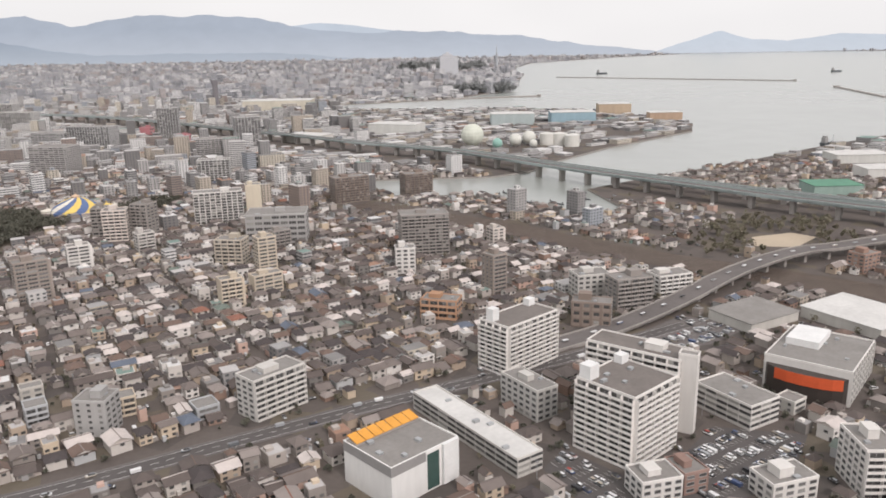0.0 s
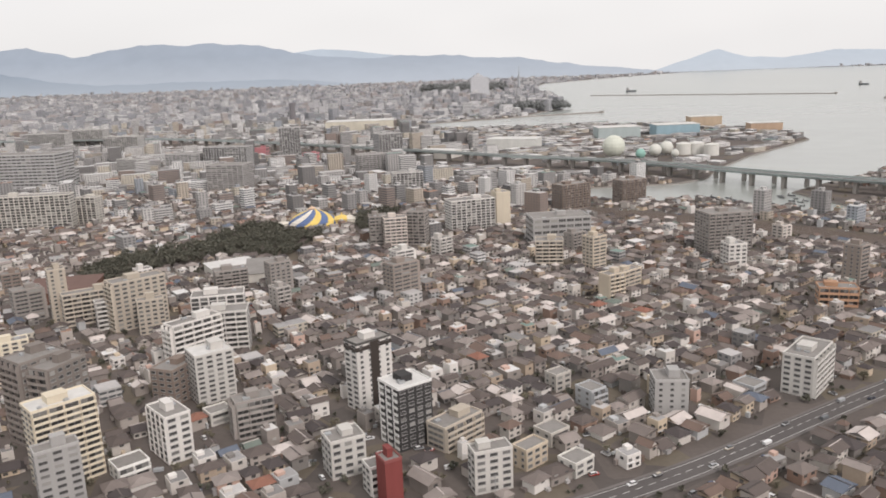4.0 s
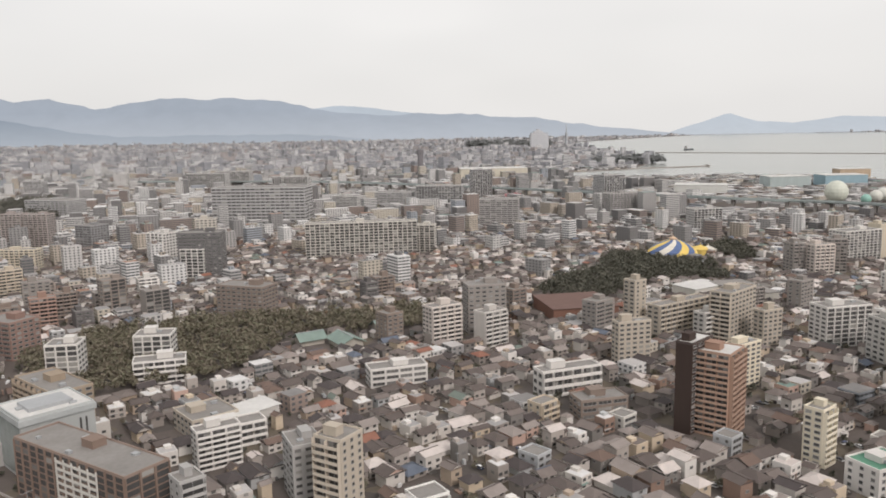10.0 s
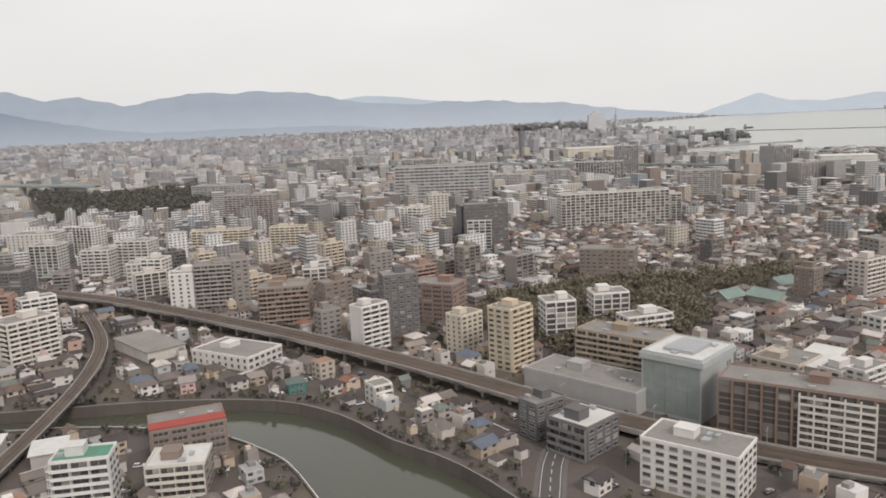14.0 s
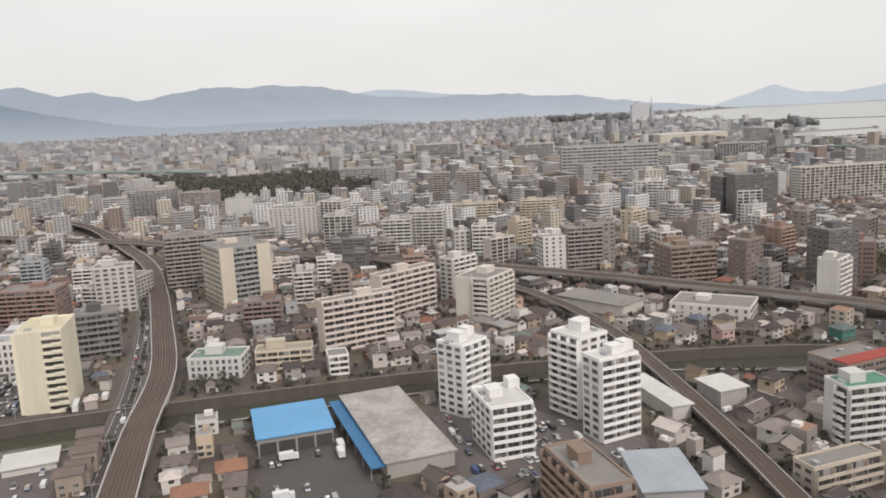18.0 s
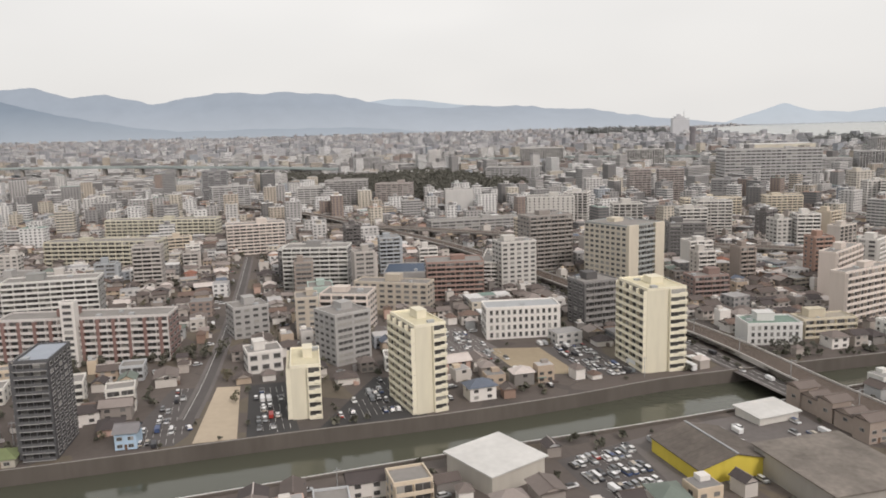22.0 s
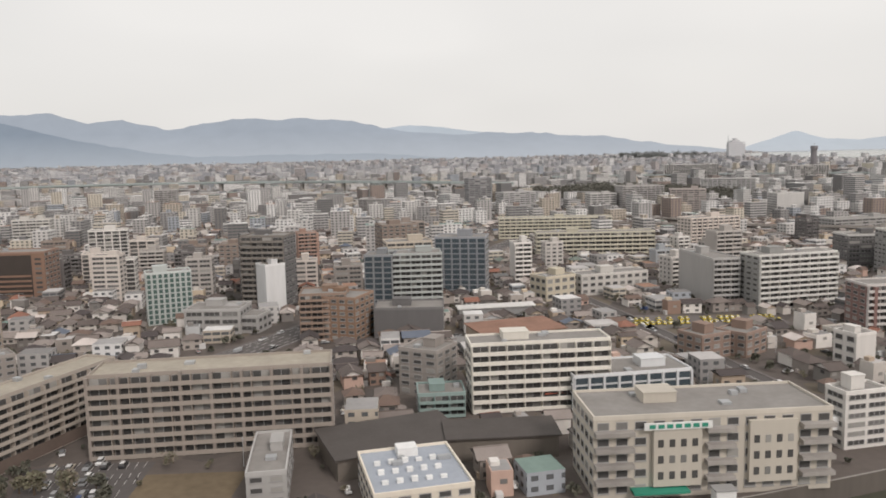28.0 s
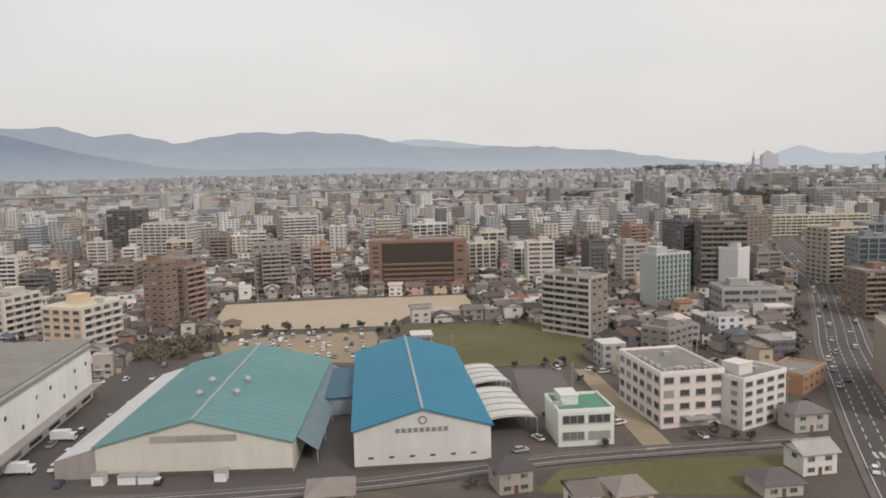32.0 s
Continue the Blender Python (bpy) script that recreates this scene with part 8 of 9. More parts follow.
for line, half in ((RAIL, 3.4), (BULLET, 3.6), (CURVE, 2.6)):
    for p, h in resample([q[:2] for q in line], 1.1):
        o = green_rng.choice((-1, 1)) * (half + green_rng.uniform(0, 0.8))
        x, y = p[0] - math.sin(h) * o, p[1] + math.cos(h) * o
        if 80 < y < 240 and green_rng.random() < 0.6 and not inside(x, y, RIVER) and not BUILT_ONLY[int(x + 1200), int(y - 40)]:
            shrub_many.add(SHRUBS[green_rng.randrange(3)], pose(x, y, 0, 0, 0, green_rng.uniform(0, 360)) @ Matrix.Scale(green_rng.uniform(0.35, 0.8), 4))
thing("shrubs", "low dull-green shrubs and hedges along walls, yards and tracks", "shrubs", Matrix(), kind="stuff", me=shrub_many.mesh("shrubs", leaf_dark))
tree_rng, tree_many = random.Random(21), Heap()
made = 0
for _ in range(4200):
    x, y = tree_rng.uniform(-880, 90), tree_rng.uniform(84, 330)
    if not STREET[int(x + 1200), int(y - 40)]:
        continue
    k = tree_rng.randrange(4)
    if made < 60 and y < 150:
        tree(x, y, k, tree_rng.uniform(0.35, 0.6), tree_rng.uniform(0, 360))
        made += 1
    else:
        tree_many.add(CROWNS_MANY[k], pose(x, y, 0, 0, 0, tree_rng.uniform(0, 360)) @ Matrix.Scale(tree_rng.uniform(0.3, 0.6), 4))
for x, y, a in GARDENS:
    for _ in range(2):
        tree_many.add(CROWNS_MANY[tree_rng.randrange(4)], pose(x + tree_rng.uniform(-1.3, 1.3), y + tree_rng.uniform(-1.3, 1.3), 0, 0, 0, tree_rng.uniform(0, 360)) @ Matrix.Scale(tree_rng.uniform(0.28, 0.5), 4))
thing("yard_trees", "small dull-green trees and shrubs in yards", "trees", Matrix(), kind="stuff", me=tree_many.mesh("yard_trees", leaf_mat))


# ---- masts and poles ----
def mast(x, y, z, h, rot, arm, name="catenary_mast", label="slim grey steel mast with a cross arm beside the track"):
    top = thing(name, label, "mast", pose(x, y, z, 0, 0, rot), "poles along the line")
    s = Shape()
    cyl(s, 0, 0, 0.055, 0.035, 0, h, 6)
    part("pole", s.mesh("pole", metal_grey), top)
    s = Shape()
    s.box(-0.03, 0.03, -arm, arm, h - 0.3, h - 0.24)
    part("arm", s.mesh("arm", metal_grey), top)


for p, h in resample(RAIL, 13.0):
    if p[1] < 260:
        mast(p[0] - math.sin(h) * 2.3, p[1] + math.cos(h) * 2.3, p[2], 2.9, math.degrees(h), 0.9)
for p, h in resample(BULLET, 16.0):
    if p[1] < 240:
        mast(p[0] - math.sin(h) * 2.3, p[1] + math.cos(h) * 2.3, p[2], 2.6, math.degrees(h), 0.9)
pole_rng = random.Random(9)
n_poles = 0
while n_poles < 40:
    x, y = pole_rng.uniform(-850, 40), pole_rng.uniform(84, 130)
    if STREET[int(x + 1200), int(y - 40)]:
        mast(x, y, 0, 3.2, pole_rng.uniform(0, 180), 0.35, "utility_pole", "grey concrete utility pole with a short cross arm")
        n_poles += 1

# ---- landmarks on the far shore ----
wood("far_wood", "dark wooded headland at the mouth of the harbour", [(-8, 1112), (28, 1084), (60, 1078), (99, 1092), (106, 1132), (72, 1160), (10, 1156)], 8.0, 31, leaf_hazed, 3.4)
wood("far_wood", "dark wooded hill behind the harbour", [(-140, 2240), (-60, 2170), (60, 2120), (130, 2150), (90, 2330), (-60, 2360)], 17.0, 32, leaf_hazed, 6.0)


def slim_tower(x, y, w, h, label, material):
    """A slender high tower: a tapering shaft, a wider deck and a spire."""
    top = thing("broadcast_tower", label, "tower", pose(x, y, 0, 0, 0, 20))
    s = Shape()
    cyl(s, 0, 0, w, w * 0.6, 0, h * 0.66, 3)
    part("shaft", s.mesh("shaft", material), top)
    s = Shape()
    cyl(s, 0, 0, w * 0.9, w * 0.9, h * 0.52, h * 0.58, 8)
    part("deck", s.mesh("deck", material), top)
    s = Shape()
    cyl(s, 0, 0, w * 0.28, 0.3, h * 0.66, h, 6)
    part("spire", s.mesh("spire", metal_grey), top)


slim_tower(148.6, 2100, 5.2, 65, "slender grey glass broadcast tower on the far shore", plain("tower_glass", (0.44, 0.455, 0.48), 0.4))
hotel = thing("hotel", "tall pale curved seaside hotel block far across the town", "hotel", pose(18.2, 1733.7, 0, 0, 0, 8))
s = Shape()
for i in range(6):
    s.box(-20 + i * 6.6, -13.5 + i * 6.6, -5, 5, 0, 51 - abs(i - 2) * 4.0)
# walls and panes share a bluish tint that imitates the hills' haze
part("wall", s.mesh("wall", plain("hotel_wall", (0.54, 0.545, 0.565), 0.7)), hotel)
s = Shape()
for i in range(6):
    for k in range(9):
        s.box(-19.4 + i * 6.6, -14.1 + i * 6.6, -5.15, -4.9, 4 + k * 4.6, 6.2 + k * 4.6)
tagged(part("window_band", s.mesh("window_band", plain("hotel_glass", (0.48, 0.49, 0.515), 0.4)), hotel), kind="stuff")
signal = thing("port_tower", "dark slender lookout tower above the town", "tower", pose(-250.8, 875.9, 0))
s = Shape()
cyl(s, 0, 0, 3.6, 3.1, 0, 27, 10)
part("shaft", s.mesh("shaft", plain("dark_tower_cladding", (0.20, 0.19, 0.20), 0.6)), signal)
s = Shape()
cyl(s, 0, 0, 4.0, 4.0, 27, 31, 10)
part("deck", s.mesh("deck", plain("dark_tower_cladding", (0.20, 0.19, 0.20), 0.6)), signal)
s = Shape()
cyl(s, 0, 0, 0.35, 0.1, 31, 35, 5)
part("spire", s.mesh("spire", metal_grey), signal)

# ---- breakwaters and ships in the bay ----
def breakwater(a, b, w):
    s = Shape()
    ln = math.dist(a, b)
    s.box(0, ln, -w, w, -1.5, 0.7)
    s.box(ln - 3, ln, -w * 1.6, w * 1.6, -1.5, 1.8)
    thing("breakwater", "long low stone breakwater in the bay", "breakwater", pose(a[0], a[1], 0, 0, 0, math.degrees(math.atan2(b[1] - a[1], b[0] - a[0]))), kind="structure", me=s.mesh("breakwater", concrete))


def ship(x, y, rot, size):
    top = thing("ship", "small dark cargo ship lying in the bay", "ship", pose(x, y, -0.6, 0, 0, rot) @ Matrix.Scale(size, 4), "ships in the bay")
    s = Shape()
    outline = [(-4, -0.8), (2.6, -0.8), (4.2, 0), (2.6, 0.8), (-4, 0.8)]
    lo, hi = [(p[0] * 0.93, p[1] * 0.8, 0) for p in outline], [(*p, 1.0) for p in outline]
    s.face(hi)
    for i in range(5):
        j = (i + 1) % 5
        s.face([lo[i], lo[j], hi[j], hi[i]])
    part("hull", s.mesh("hull", plain("dark_hull", (0.10, 0.11, 0.12), 0.6)), top)
    s = Shape()
    s.box(-3.6, -2.2, -0.6, 0.6, 1.0, 2.4)
    s.box(-3.3, -2.5, -0.5, 0.5, 2.4, 2.9)
    part("bridge_house", s.mesh("bridge_house", frame_white), top)
    s = Shape()
    cyl(s, 0.8, 0, 0.08, 0.05, 1.0, 3.0, 6)
    part("mast", s.mesh("mast", metal_grey), top)


breakwater((229, 1574), (568, 1274), 3.0)
breakwater((491, 877), (539, 1085), 2.5)
breakwater((4, 971), (123, 1004), 2.5)
ship(346, 1710, 20, 3.2)
ship(800, 1608, 10, 3.0)
ship(236, 483, 30, 2.2)
ship(199, 691, 160, 2.0)
ship(28.8, 338.8, 130, 0.40)
ship(23.3, 341.8, 300, 0.48)
ship(47.7, 318.4, 120, 0.40)
ship(31.5, 319.5, 120, 0.35)
ship(56.6, 338.3, 300, 0.46)
ship(50.3, 334.0, 130, 0.36)
ship(49.3, 313.1, 130, 0.32)
ship(40.9, 321.5, 300, 0.35)
ship(28.7, 333.6, 300, 0.47)
ship(19.4, 334.1, 300, 0.48)
ship(50.6, 325.0, 130, 0.38)
ship(29.8, 328.6, 120, 0.36)
ship(51.5, 338.3, 120, 0.39)
ship(56.2, 324.2, 300, 0.39)
ship(30.2, 313.9, 120, 0.31)
ship(52.5, 321.4, 130, 0.36)
ship(31.4, 320.4, 130, 0.43)
ship(26.7, 332.5, 120, 0.44)
ship(29.0, 325.1, 120, 0.32)
ship(54.9, 330.7, 120, 0.31)
ship(43.4, 315.3, 130, 0.45)
ship(57.3, 338.5, 130, 0.36)
ship(24.1, 323.6, 300, 0.44)
ship(21.4, 324.8, 130, 0.36)
ship(27.9, 324.7, 120, 0.37)
ship(20.0, 341.4, 120, 0.37)



# ---- details on the large buildings ----
def slab(name, parent, box, material, label="", m=None):
    s = Shape()
    s.box(*box)
    return part(name, s.mesh(name, material), parent, label, m)


orange_panel = plain("orange_roof_panel", (0.70, 0.33, 0.06), 0.6)
orange_wall = plain("orange_wall_panel", (0.62, 0.11, 0.04), 0.6)
dark_panel = plain("dark_wall_panel", (0.06, 0.05, 0.045), 0.4)
green_paint = plain("green_sign_paint", (0.04, 0.26, 0.18), 0.6)
sign_white = plain("white_sign_board", (0.74, 0.74, 0.73), 0.6)

tower_white = plain("white_tower_paint", (0.76, 0.75, 0.735), 0.85, 0.13, 1.6, 0.22, streak=True)
for top, h, w, d in WHITE_TOWERS:  # stair shafts that rise over the roofs, and landings beside them
    slab("stair_shaft", top, (w / 2 - 1.1, w / 2 + 0.5, d / 2 - 2.1, d / 2 - 0.2, 0, h + 1.3), tower_white)
    for k in range(int(h / 1.1) - 1):
        slab("landing", top, (w / 2 - 0.02, w / 2 + 0.55, -d / 2 + 0.4, d / 2 - 2.1, 1.0 + k * 1.1, 1.45 + k * 1.1), tower_white)
top, h, w, d = BAY_TOWER
tan_wall = plain("tan_tower_paint", (0.60, 0.545, 0.45), 0.85, 0.13, 1.6, 0.22, streak=True)
for x0, x1 in ((-w / 2 - 0.02, -w / 2 + 3.3), (w / 2 - 3.3, w / 2 + 0.02)):  # blank piers beside the bay
    slab("wall_pier", top, (x0, x1, -d / 2 - 0.75, -d / 2 + 0.01, 0, h + 0.3), tan_wall)
top, h, w, d = STORE
for i in range(7):  # tilted orange panels over the rear half of the roof
    slab("roof_panel", top, (-w / 2 + 0.3 + i * (w - 0.6) / 7 + 0.08, -w / 2 + 0.3 + (i + 1) * (w - 0.6) / 7 - 0.08, -1.2, 1.2, 0, 0.12), orange_panel, "orange tilted roof panel", pose(0, d / 2 - 1.6, h + 0.75, 14))
slab("panel_frame", top, (-w / 2 + 0.3, w / 2 - 0.3, d / 2 - 2.7, d / 2 - 0.4, h, h + 0.45), concrete)

for x0, x1, m in ((w * 0.02, w * 0.2, plain("dark_green_glass", (0.05, 0.09, 0.08), 0.2, 0.3, 0.9, 0.25, 0.0, 0.5)), (w * 0.33, w * 0.42, dark_panel)):
    slab("glass_strip", top, (x0, x1, -d / 2 - 0.06, -d / 2 + 0.02, 0.3 if x0 < 1 else 2.0, h - 0.4 if x0 < 1 else 3.4), m, "tall dark green glass strip")
slab("grey_band", top, (-w / 2 - 0.05, 0, -d / 2 - 0.05, -d / 2 + 0.02, h - 1.3, h + 0.2), plain("grey_panel", (0.30, 0.29, 0.285), 0.7))
slab("grey_band", top, (-w / 2 - 0.05, -w / 2 + 0.02, -d / 2 + 0.02, d / 2, h - 1.3, h + 0.2), plain("grey_panel", (0.30, 0.29, 0.285), 0.7))
slab("fascia_block", top, (w * 0.24, w * 0.48, -d / 2 - 0.5, -d / 2, 0.2, h + 0.3), sign_white)

for (top, h, w, d), bx in ((FLATS_A, (0.3, 2.6, 2.4, 0.3, 2.4)), (FLATS_B, (0.4, 2.2, 3.2, 1.4, 2.6))):
    slab("lift_tower", top, (-w / 2 + bx[0], -w / 2 + bx[1], d / 2 - bx[2], d / 2 - bx[3], h, h + bx[4]), sign_white, "tall white lift tower on the roof")
    slab("stair_house", top, (w / 2 - 2.2, w / 2 - 0.3, d / 2 - 2.0, d / 2 - 0.4, h, h + 1.5), sign_white)

top, h, w, d = MALL
for i in range(8):  # curved dark front bulging from the long side
    a0, a1 = math.pi * i / 8, math.pi * (i + 1) / 8
    s = Shape()
    p0, p1 = (-w / 2 - 2.6 * math.sin(a0), -d / 2 * math.cos(a0) * 0.94), (-w / 2 - 2.6 * math.sin(a1), -d / 2 * math.cos(a1) * 0.94)
    s.face([(*p1, 0), (*p0, 0), (*p0, h * 0.8), (*p1, h * 0.8)])
    s.face([(*p0, h * 0.8), (-w / 2, p0[1], h * 0.8), (-w / 2, p1[1], h * 0.8), (*p1, h * 0.8)])
    part("curved_front", s.mesh("curved_front", dark_panel), top, "dark curved glass front")
    if 1 <= i <= 5:
        s = Shape()
        o = [(q[0] * 1.01 - 0.08, q[1]) for q in (p0, p1)]
        s.face([(*o[1], h * 0.5), (*o[0], h * 0.5), (*o[0], h * 0.82), (*o[1], h * 0.82)])
        part("orange_band", s.mesh("orange_band", orange_wall), top, "bright orange wall band")
slab("roof_block", top, (-1.5, w / 2 - 2, 0, d / 2 - 1.5, h, h + 1.4), sign_white)

top, w, d, eave, rise = TEAL_HALL
slab("stained_band", top, (-w * 0.22, w * 0.22, -d / 2 - 0.05, -d / 2 + 0.02, eave + 0.25, eave + 0.85), plain("stained_cladding", (0.34, 0.32, 0.28), 0.85, 0.3))
slab("plinth", top, (-w / 2 - 0.03, w / 2 + 0.03, -d / 2 - 0.06, -d / 2 + 0.02, 0, 0.5), concrete_dark)
for x, y in ((-1.9, -6.0), (1.9, -6.0), (-1.9, -1.0), (1.9, -1.0)):
    zz = eave + rise * (1 - abs(x) / (w / 2))
    s = Shape()
    cyl(s, x, y, 0.28, 0.28, zz, zz + 0.45, 10)
    cyl(s, x, y, 0.42, 0.2, zz + 0.45, zz + 0.72, 10)
    part("roof_vent", s.mesh("roof_vent", metal_grey), top, "white round roof vent")
s = Shape()  # lean-to along the left side, sheet roof sloping down
zl, zr = 1.75, eave - 0.15
ring = [(-w / 2 - 3.8, zl), (-w / 2 - 0.03, zr)]
s.face([(ring[0][0], -d / 2, zl), (ring[1][0], -d / 2, zr), (ring[1][0], d / 2, zr), (ring[0][0], d / 2, zl)])
part("lean_to_roof", s.mesh("lean_to_roof", plain("bare_sheet_roof", (0.62, 0.62, 0.63), 0.5, 0.15, metal=0.1)), top, "pale bare metal lean-to roof")
s = Shape()
s.face([(ring[0][0], -d / 2 + 0.05, 0), (ring[1][0], -d / 2 + 0.05, 0), (ring[1][0], -d / 2 + 0.05, zr - 0.03), (ring[0][0], -d / 2 + 0.05, zl - 0.03)])
s.face([(ring[0][0] + 0.03, d / 2, 0), (ring[0][0] + 0.03, -d / 2, 0), (ring[0][0] + 0.03, -d / 2, zl - 0.03), (ring[0][0] + 0.03, d / 2, zl - 0.03)])
part("lean_to_wall", s.mesh("lean_to_wall", concrete), top)
s = Shape()
zl, zr = 1.3, eave - 0.2
s.face([(w / 2 + 0.03, -d / 2 + 2, zr), (w / 2 + 2.1, -d / 2 + 2, zl), (w / 2 + 2.1, d / 2, zl), (w / 2 + 0.03, d / 2, zr)])
part("lean_to_roof", s.mesh("lean_to_roof", plain("blue_grey_sheet", (0.16, 0.22, 0.26), 0.5)), top, "blue-grey lean-to roof")
for i in range(5):
    slab("lean_to_post", top, (w / 2 + 1.95, w / 2 + 2.05, -d / 2 + 2.2 + i * 6, -d / 2 + 2.3 + i * 6, 0, 1.3), metal_grey)
for x0, x1, hh in ((-w * 0.36, -w * 0.27, 0.75), (-w * 0.26, -w * 0.17, 0.7), (w * 0.12, w * 0.18, 0.85), (-w * 0.49, -w * 0.43, 0.9)):
    top2 = thing("storage_cabin", "small white site cabin by the warehouse wall", "cabin", top.matrix_basis @ pose((x0 + x1) / 2, -d / 2 - 1.1, 0))
    slab("cabin_wall", top2, (-(x1 - x0) / 2, (x1 - x0) / 2, -0.5, 0.5, 0, hh), sign_white)
    slab("cabin_roof", top2, (-(x1 - x0) / 2 - 0.06, (x1 - x0) / 2 + 0.06, -0.56, 0.56, hh, hh + 0.06), metal_grey)

top, w, d, eave, rise = BLUE_HALL
for i in range(9):  # unreadable lettering as plain bars
    slab("sign_bar", top, (-w * 0.20 + i * 0.56, -w * 0.20 + i * 0.56 + 0.4, -d / 2 - 0.05, -d / 2 + 0.02, eave - 0.35, eave + 0.05), plain("faded_lettering", (0.22, 0.23, 0.25), 0.7))
s = Shape()
for k in range(14):
    a0, a1 = 2 * math.pi * k / 14, 2 * math.pi * (k + 1) / 14
    s.face([(0.42 * math.cos(a0), -d / 2 - 0.05, eave + 0.75 + 0.42 * math.sin(a0)), (0.42 * math.cos(a1), -d / 2 - 0.05, eave + 0.75 + 0.42 * math.sin(a1)), (0.28 * math.cos(a1), -d / 2 - 0.05, eave + 0.75 + 0.28 * math.sin(a1)), (0.28 * math.cos(a0), -d / 2 - 0.05, eave + 0.75 + 0.28 * math.sin(a0))])
part("emblem", s.mesh("emblem", plain("faded_lettering", (0.22, 0.23, 0.25), 0.7)), top)
slab("plinth", top, (-w / 2 - 0.03, w / 2 + 0.03, -d / 2 - 0.06, -d / 2 + 0.02, 0, 0.35), concrete_dark)
for i in range(6):
    slab("wall_slit", top, (-w * 0.4 + i * w * 0.15, -w * 0.4 + i * w * 0.15 + 0.5, -d / 2 - 0.04, -d / 2 + 0.02, 1.0, 1.18), concrete_dark)

top, w, d, h = WHITE_HALL
for i in range(11):
    for z in (2.6, 4.6):
        if (i + int(z)) % 3:
            slab("window", top, (-w / 2 + 1.5 + i * w / 11, -w / 2 + 1.9 + i * w / 11, -d / 2 - 0.05, -d / 2 + 0.02, z, z + 0.45), glass)
slab("roof_band", top, (-w / 2 - 0.1, w / 2 + 0.1, -d / 2 - 0.12, -d / 2 + 0.02, h - 0.9, h - 0.5), concrete)
slab("dock_canopy", top, (-w / 2, w / 2, -d / 2 - 1.2, -d / 2, 1.65, 1.85), concrete)
for i in range(8):
    slab("loading_door", top, (-w / 2 + 1 + i * w / 8, -w / 2 + 4 + i * w / 8, -d / 2 - 0.04, -d / 2 + 0.02, 0.3, 1.5), glass)


def truck(x, y, rot, box_mat=None):
    t = thing("truck", "white box truck parked in the yard", "truck", pose(x, y, 0.03, 0, 0, rot), "trucks in the yards")
    slab("cargo_box", t, (-1.2, 0.7, -0.42, 0.42, 0.3, 1.15), box_mat or sign_white)
    slab("cab", t, (0.75, 1.3, -0.4, 0.4, 0.2, 0.85), sign_white)
    slab("windscreen", t, (1.27, 1.32, -0.34, 0.34, 0.5, 0.8), glass)
    for u in (-0.8, 1.0):
        for v in (-0.36, 0.36):
            part("wheel", CAR_MESH[2], t, m=pose(u, v, 0) @ Matrix.Scale(1.4, 4))


for k in range(2):
    truck(-834.7 + 0.1 * k, 87.4 + 9 * k, 0)
truck(-466.3, 106.5, 106)
truck(-466.0, 104.1, 106)
truck(-472.7, 103.7, 16)
truck(-518.3, 129.1, 110)
truck(-515.9, 128.2, 110)
truck(-508.6, 130.3, 104)
truck(-507.1, 130.6, 104)
truck(-471.4, 92.9, 16)


top, w, d, h = GREY_DEPOT
slab("side_canopy", top, (-w / 2 - 2.0, -w / 2 - 0.05, -d / 2, d / 2, h - 0.35, h - 0.2), plain("blue_canopy", (0.05, 0.17, 0.34), 0.55), "blue sheet canopy along the side")
for i in range(6):
    slab("canopy_post", top, (-w / 2 - 1.95, -w / 2 - 1.85, -d / 2 + 0.3 + i * d / 6, -d / 2 + 0.4 + i * d / 6, 0, h - 0.35), metal_grey)

top, h, w, d = HOSPITAL
slab("sign_block", top, (-w * 0.28, w * 0.10, -d / 2 - 0.05, d * 0.1, h, h + 1.25), sign_white, "white roof block carrying the sign")
for i in range(5):
    slab("sign_bar", top, (-w * 0.06 + i * 0.62, -w * 0.06 + i * 0.62 + 0.5, -d / 2 - 0.1, -d / 2 - 0.04, h + 0.3, h + 0.9), green_paint)
slab("sign_bar", top, (-w * 0.24, -w * 0.09, -d / 2 - 0.1, -d / 2 - 0.04, h + 0.45, h + 0.7), green_paint)
slab("stair_glass", top, (-w * 0.055, w * 0.0, -d / 2 - 0.12, -d / 2 + 0.02, 0.6, h - 0.5), dark_panel, "tall dark stair window")
for i in range(8):
    slab("roof_plant", top, (w * 0.14 + i * 0.9, w * 0.14 + i * 0.9 + 0.55, 0.0, 0.7, h, h + 0.5), metal_grey)

top, h, w, d = CLINIC
for k in range(1, 5):  # stepped terraces at both ends
    z = 0.15 + k * (h / 5)
    for x0, x1 in ((-w / 2, -w * 0.34), (-w * 0.04, w * 0.08), (w * 0.36, w / 2)):
        slab("terrace", top, (x0, x1, -d / 2 - 0.8, -d / 2, z - 0.1, z + 0.3), concrete)
slab("bay", top, (-w * 0.26, -w * 0.06, -d / 2 - 0.5, -d / 2, 1.2, h - 0.6), plain("wall_paint", (0.50, 0.46, 0.40), 0.85, 0.13, 1.6, 0.22, streak=True))
slab("bay", top, (w * 0.14, w * 0.34, -d / 2 - 0.5, -d / 2, 1.2, h - 0.6), plain("wall_paint", (0.50, 0.46, 0.40), 0.85, 0.13, 1.6, 0.22, streak=True))
for x0 in (-w * 0.26, w * 0.14):
    for k in range(3):
        for i in range(4):
            slab("window", top, (x0 + 0.4 + i * 1.05, x0 + 0.9 + i * 1.05, -d / 2 - 0.55, -d / 2 - 0.48, 1.9 + k * 1.5, 2.6 + k * 1.5), glass)
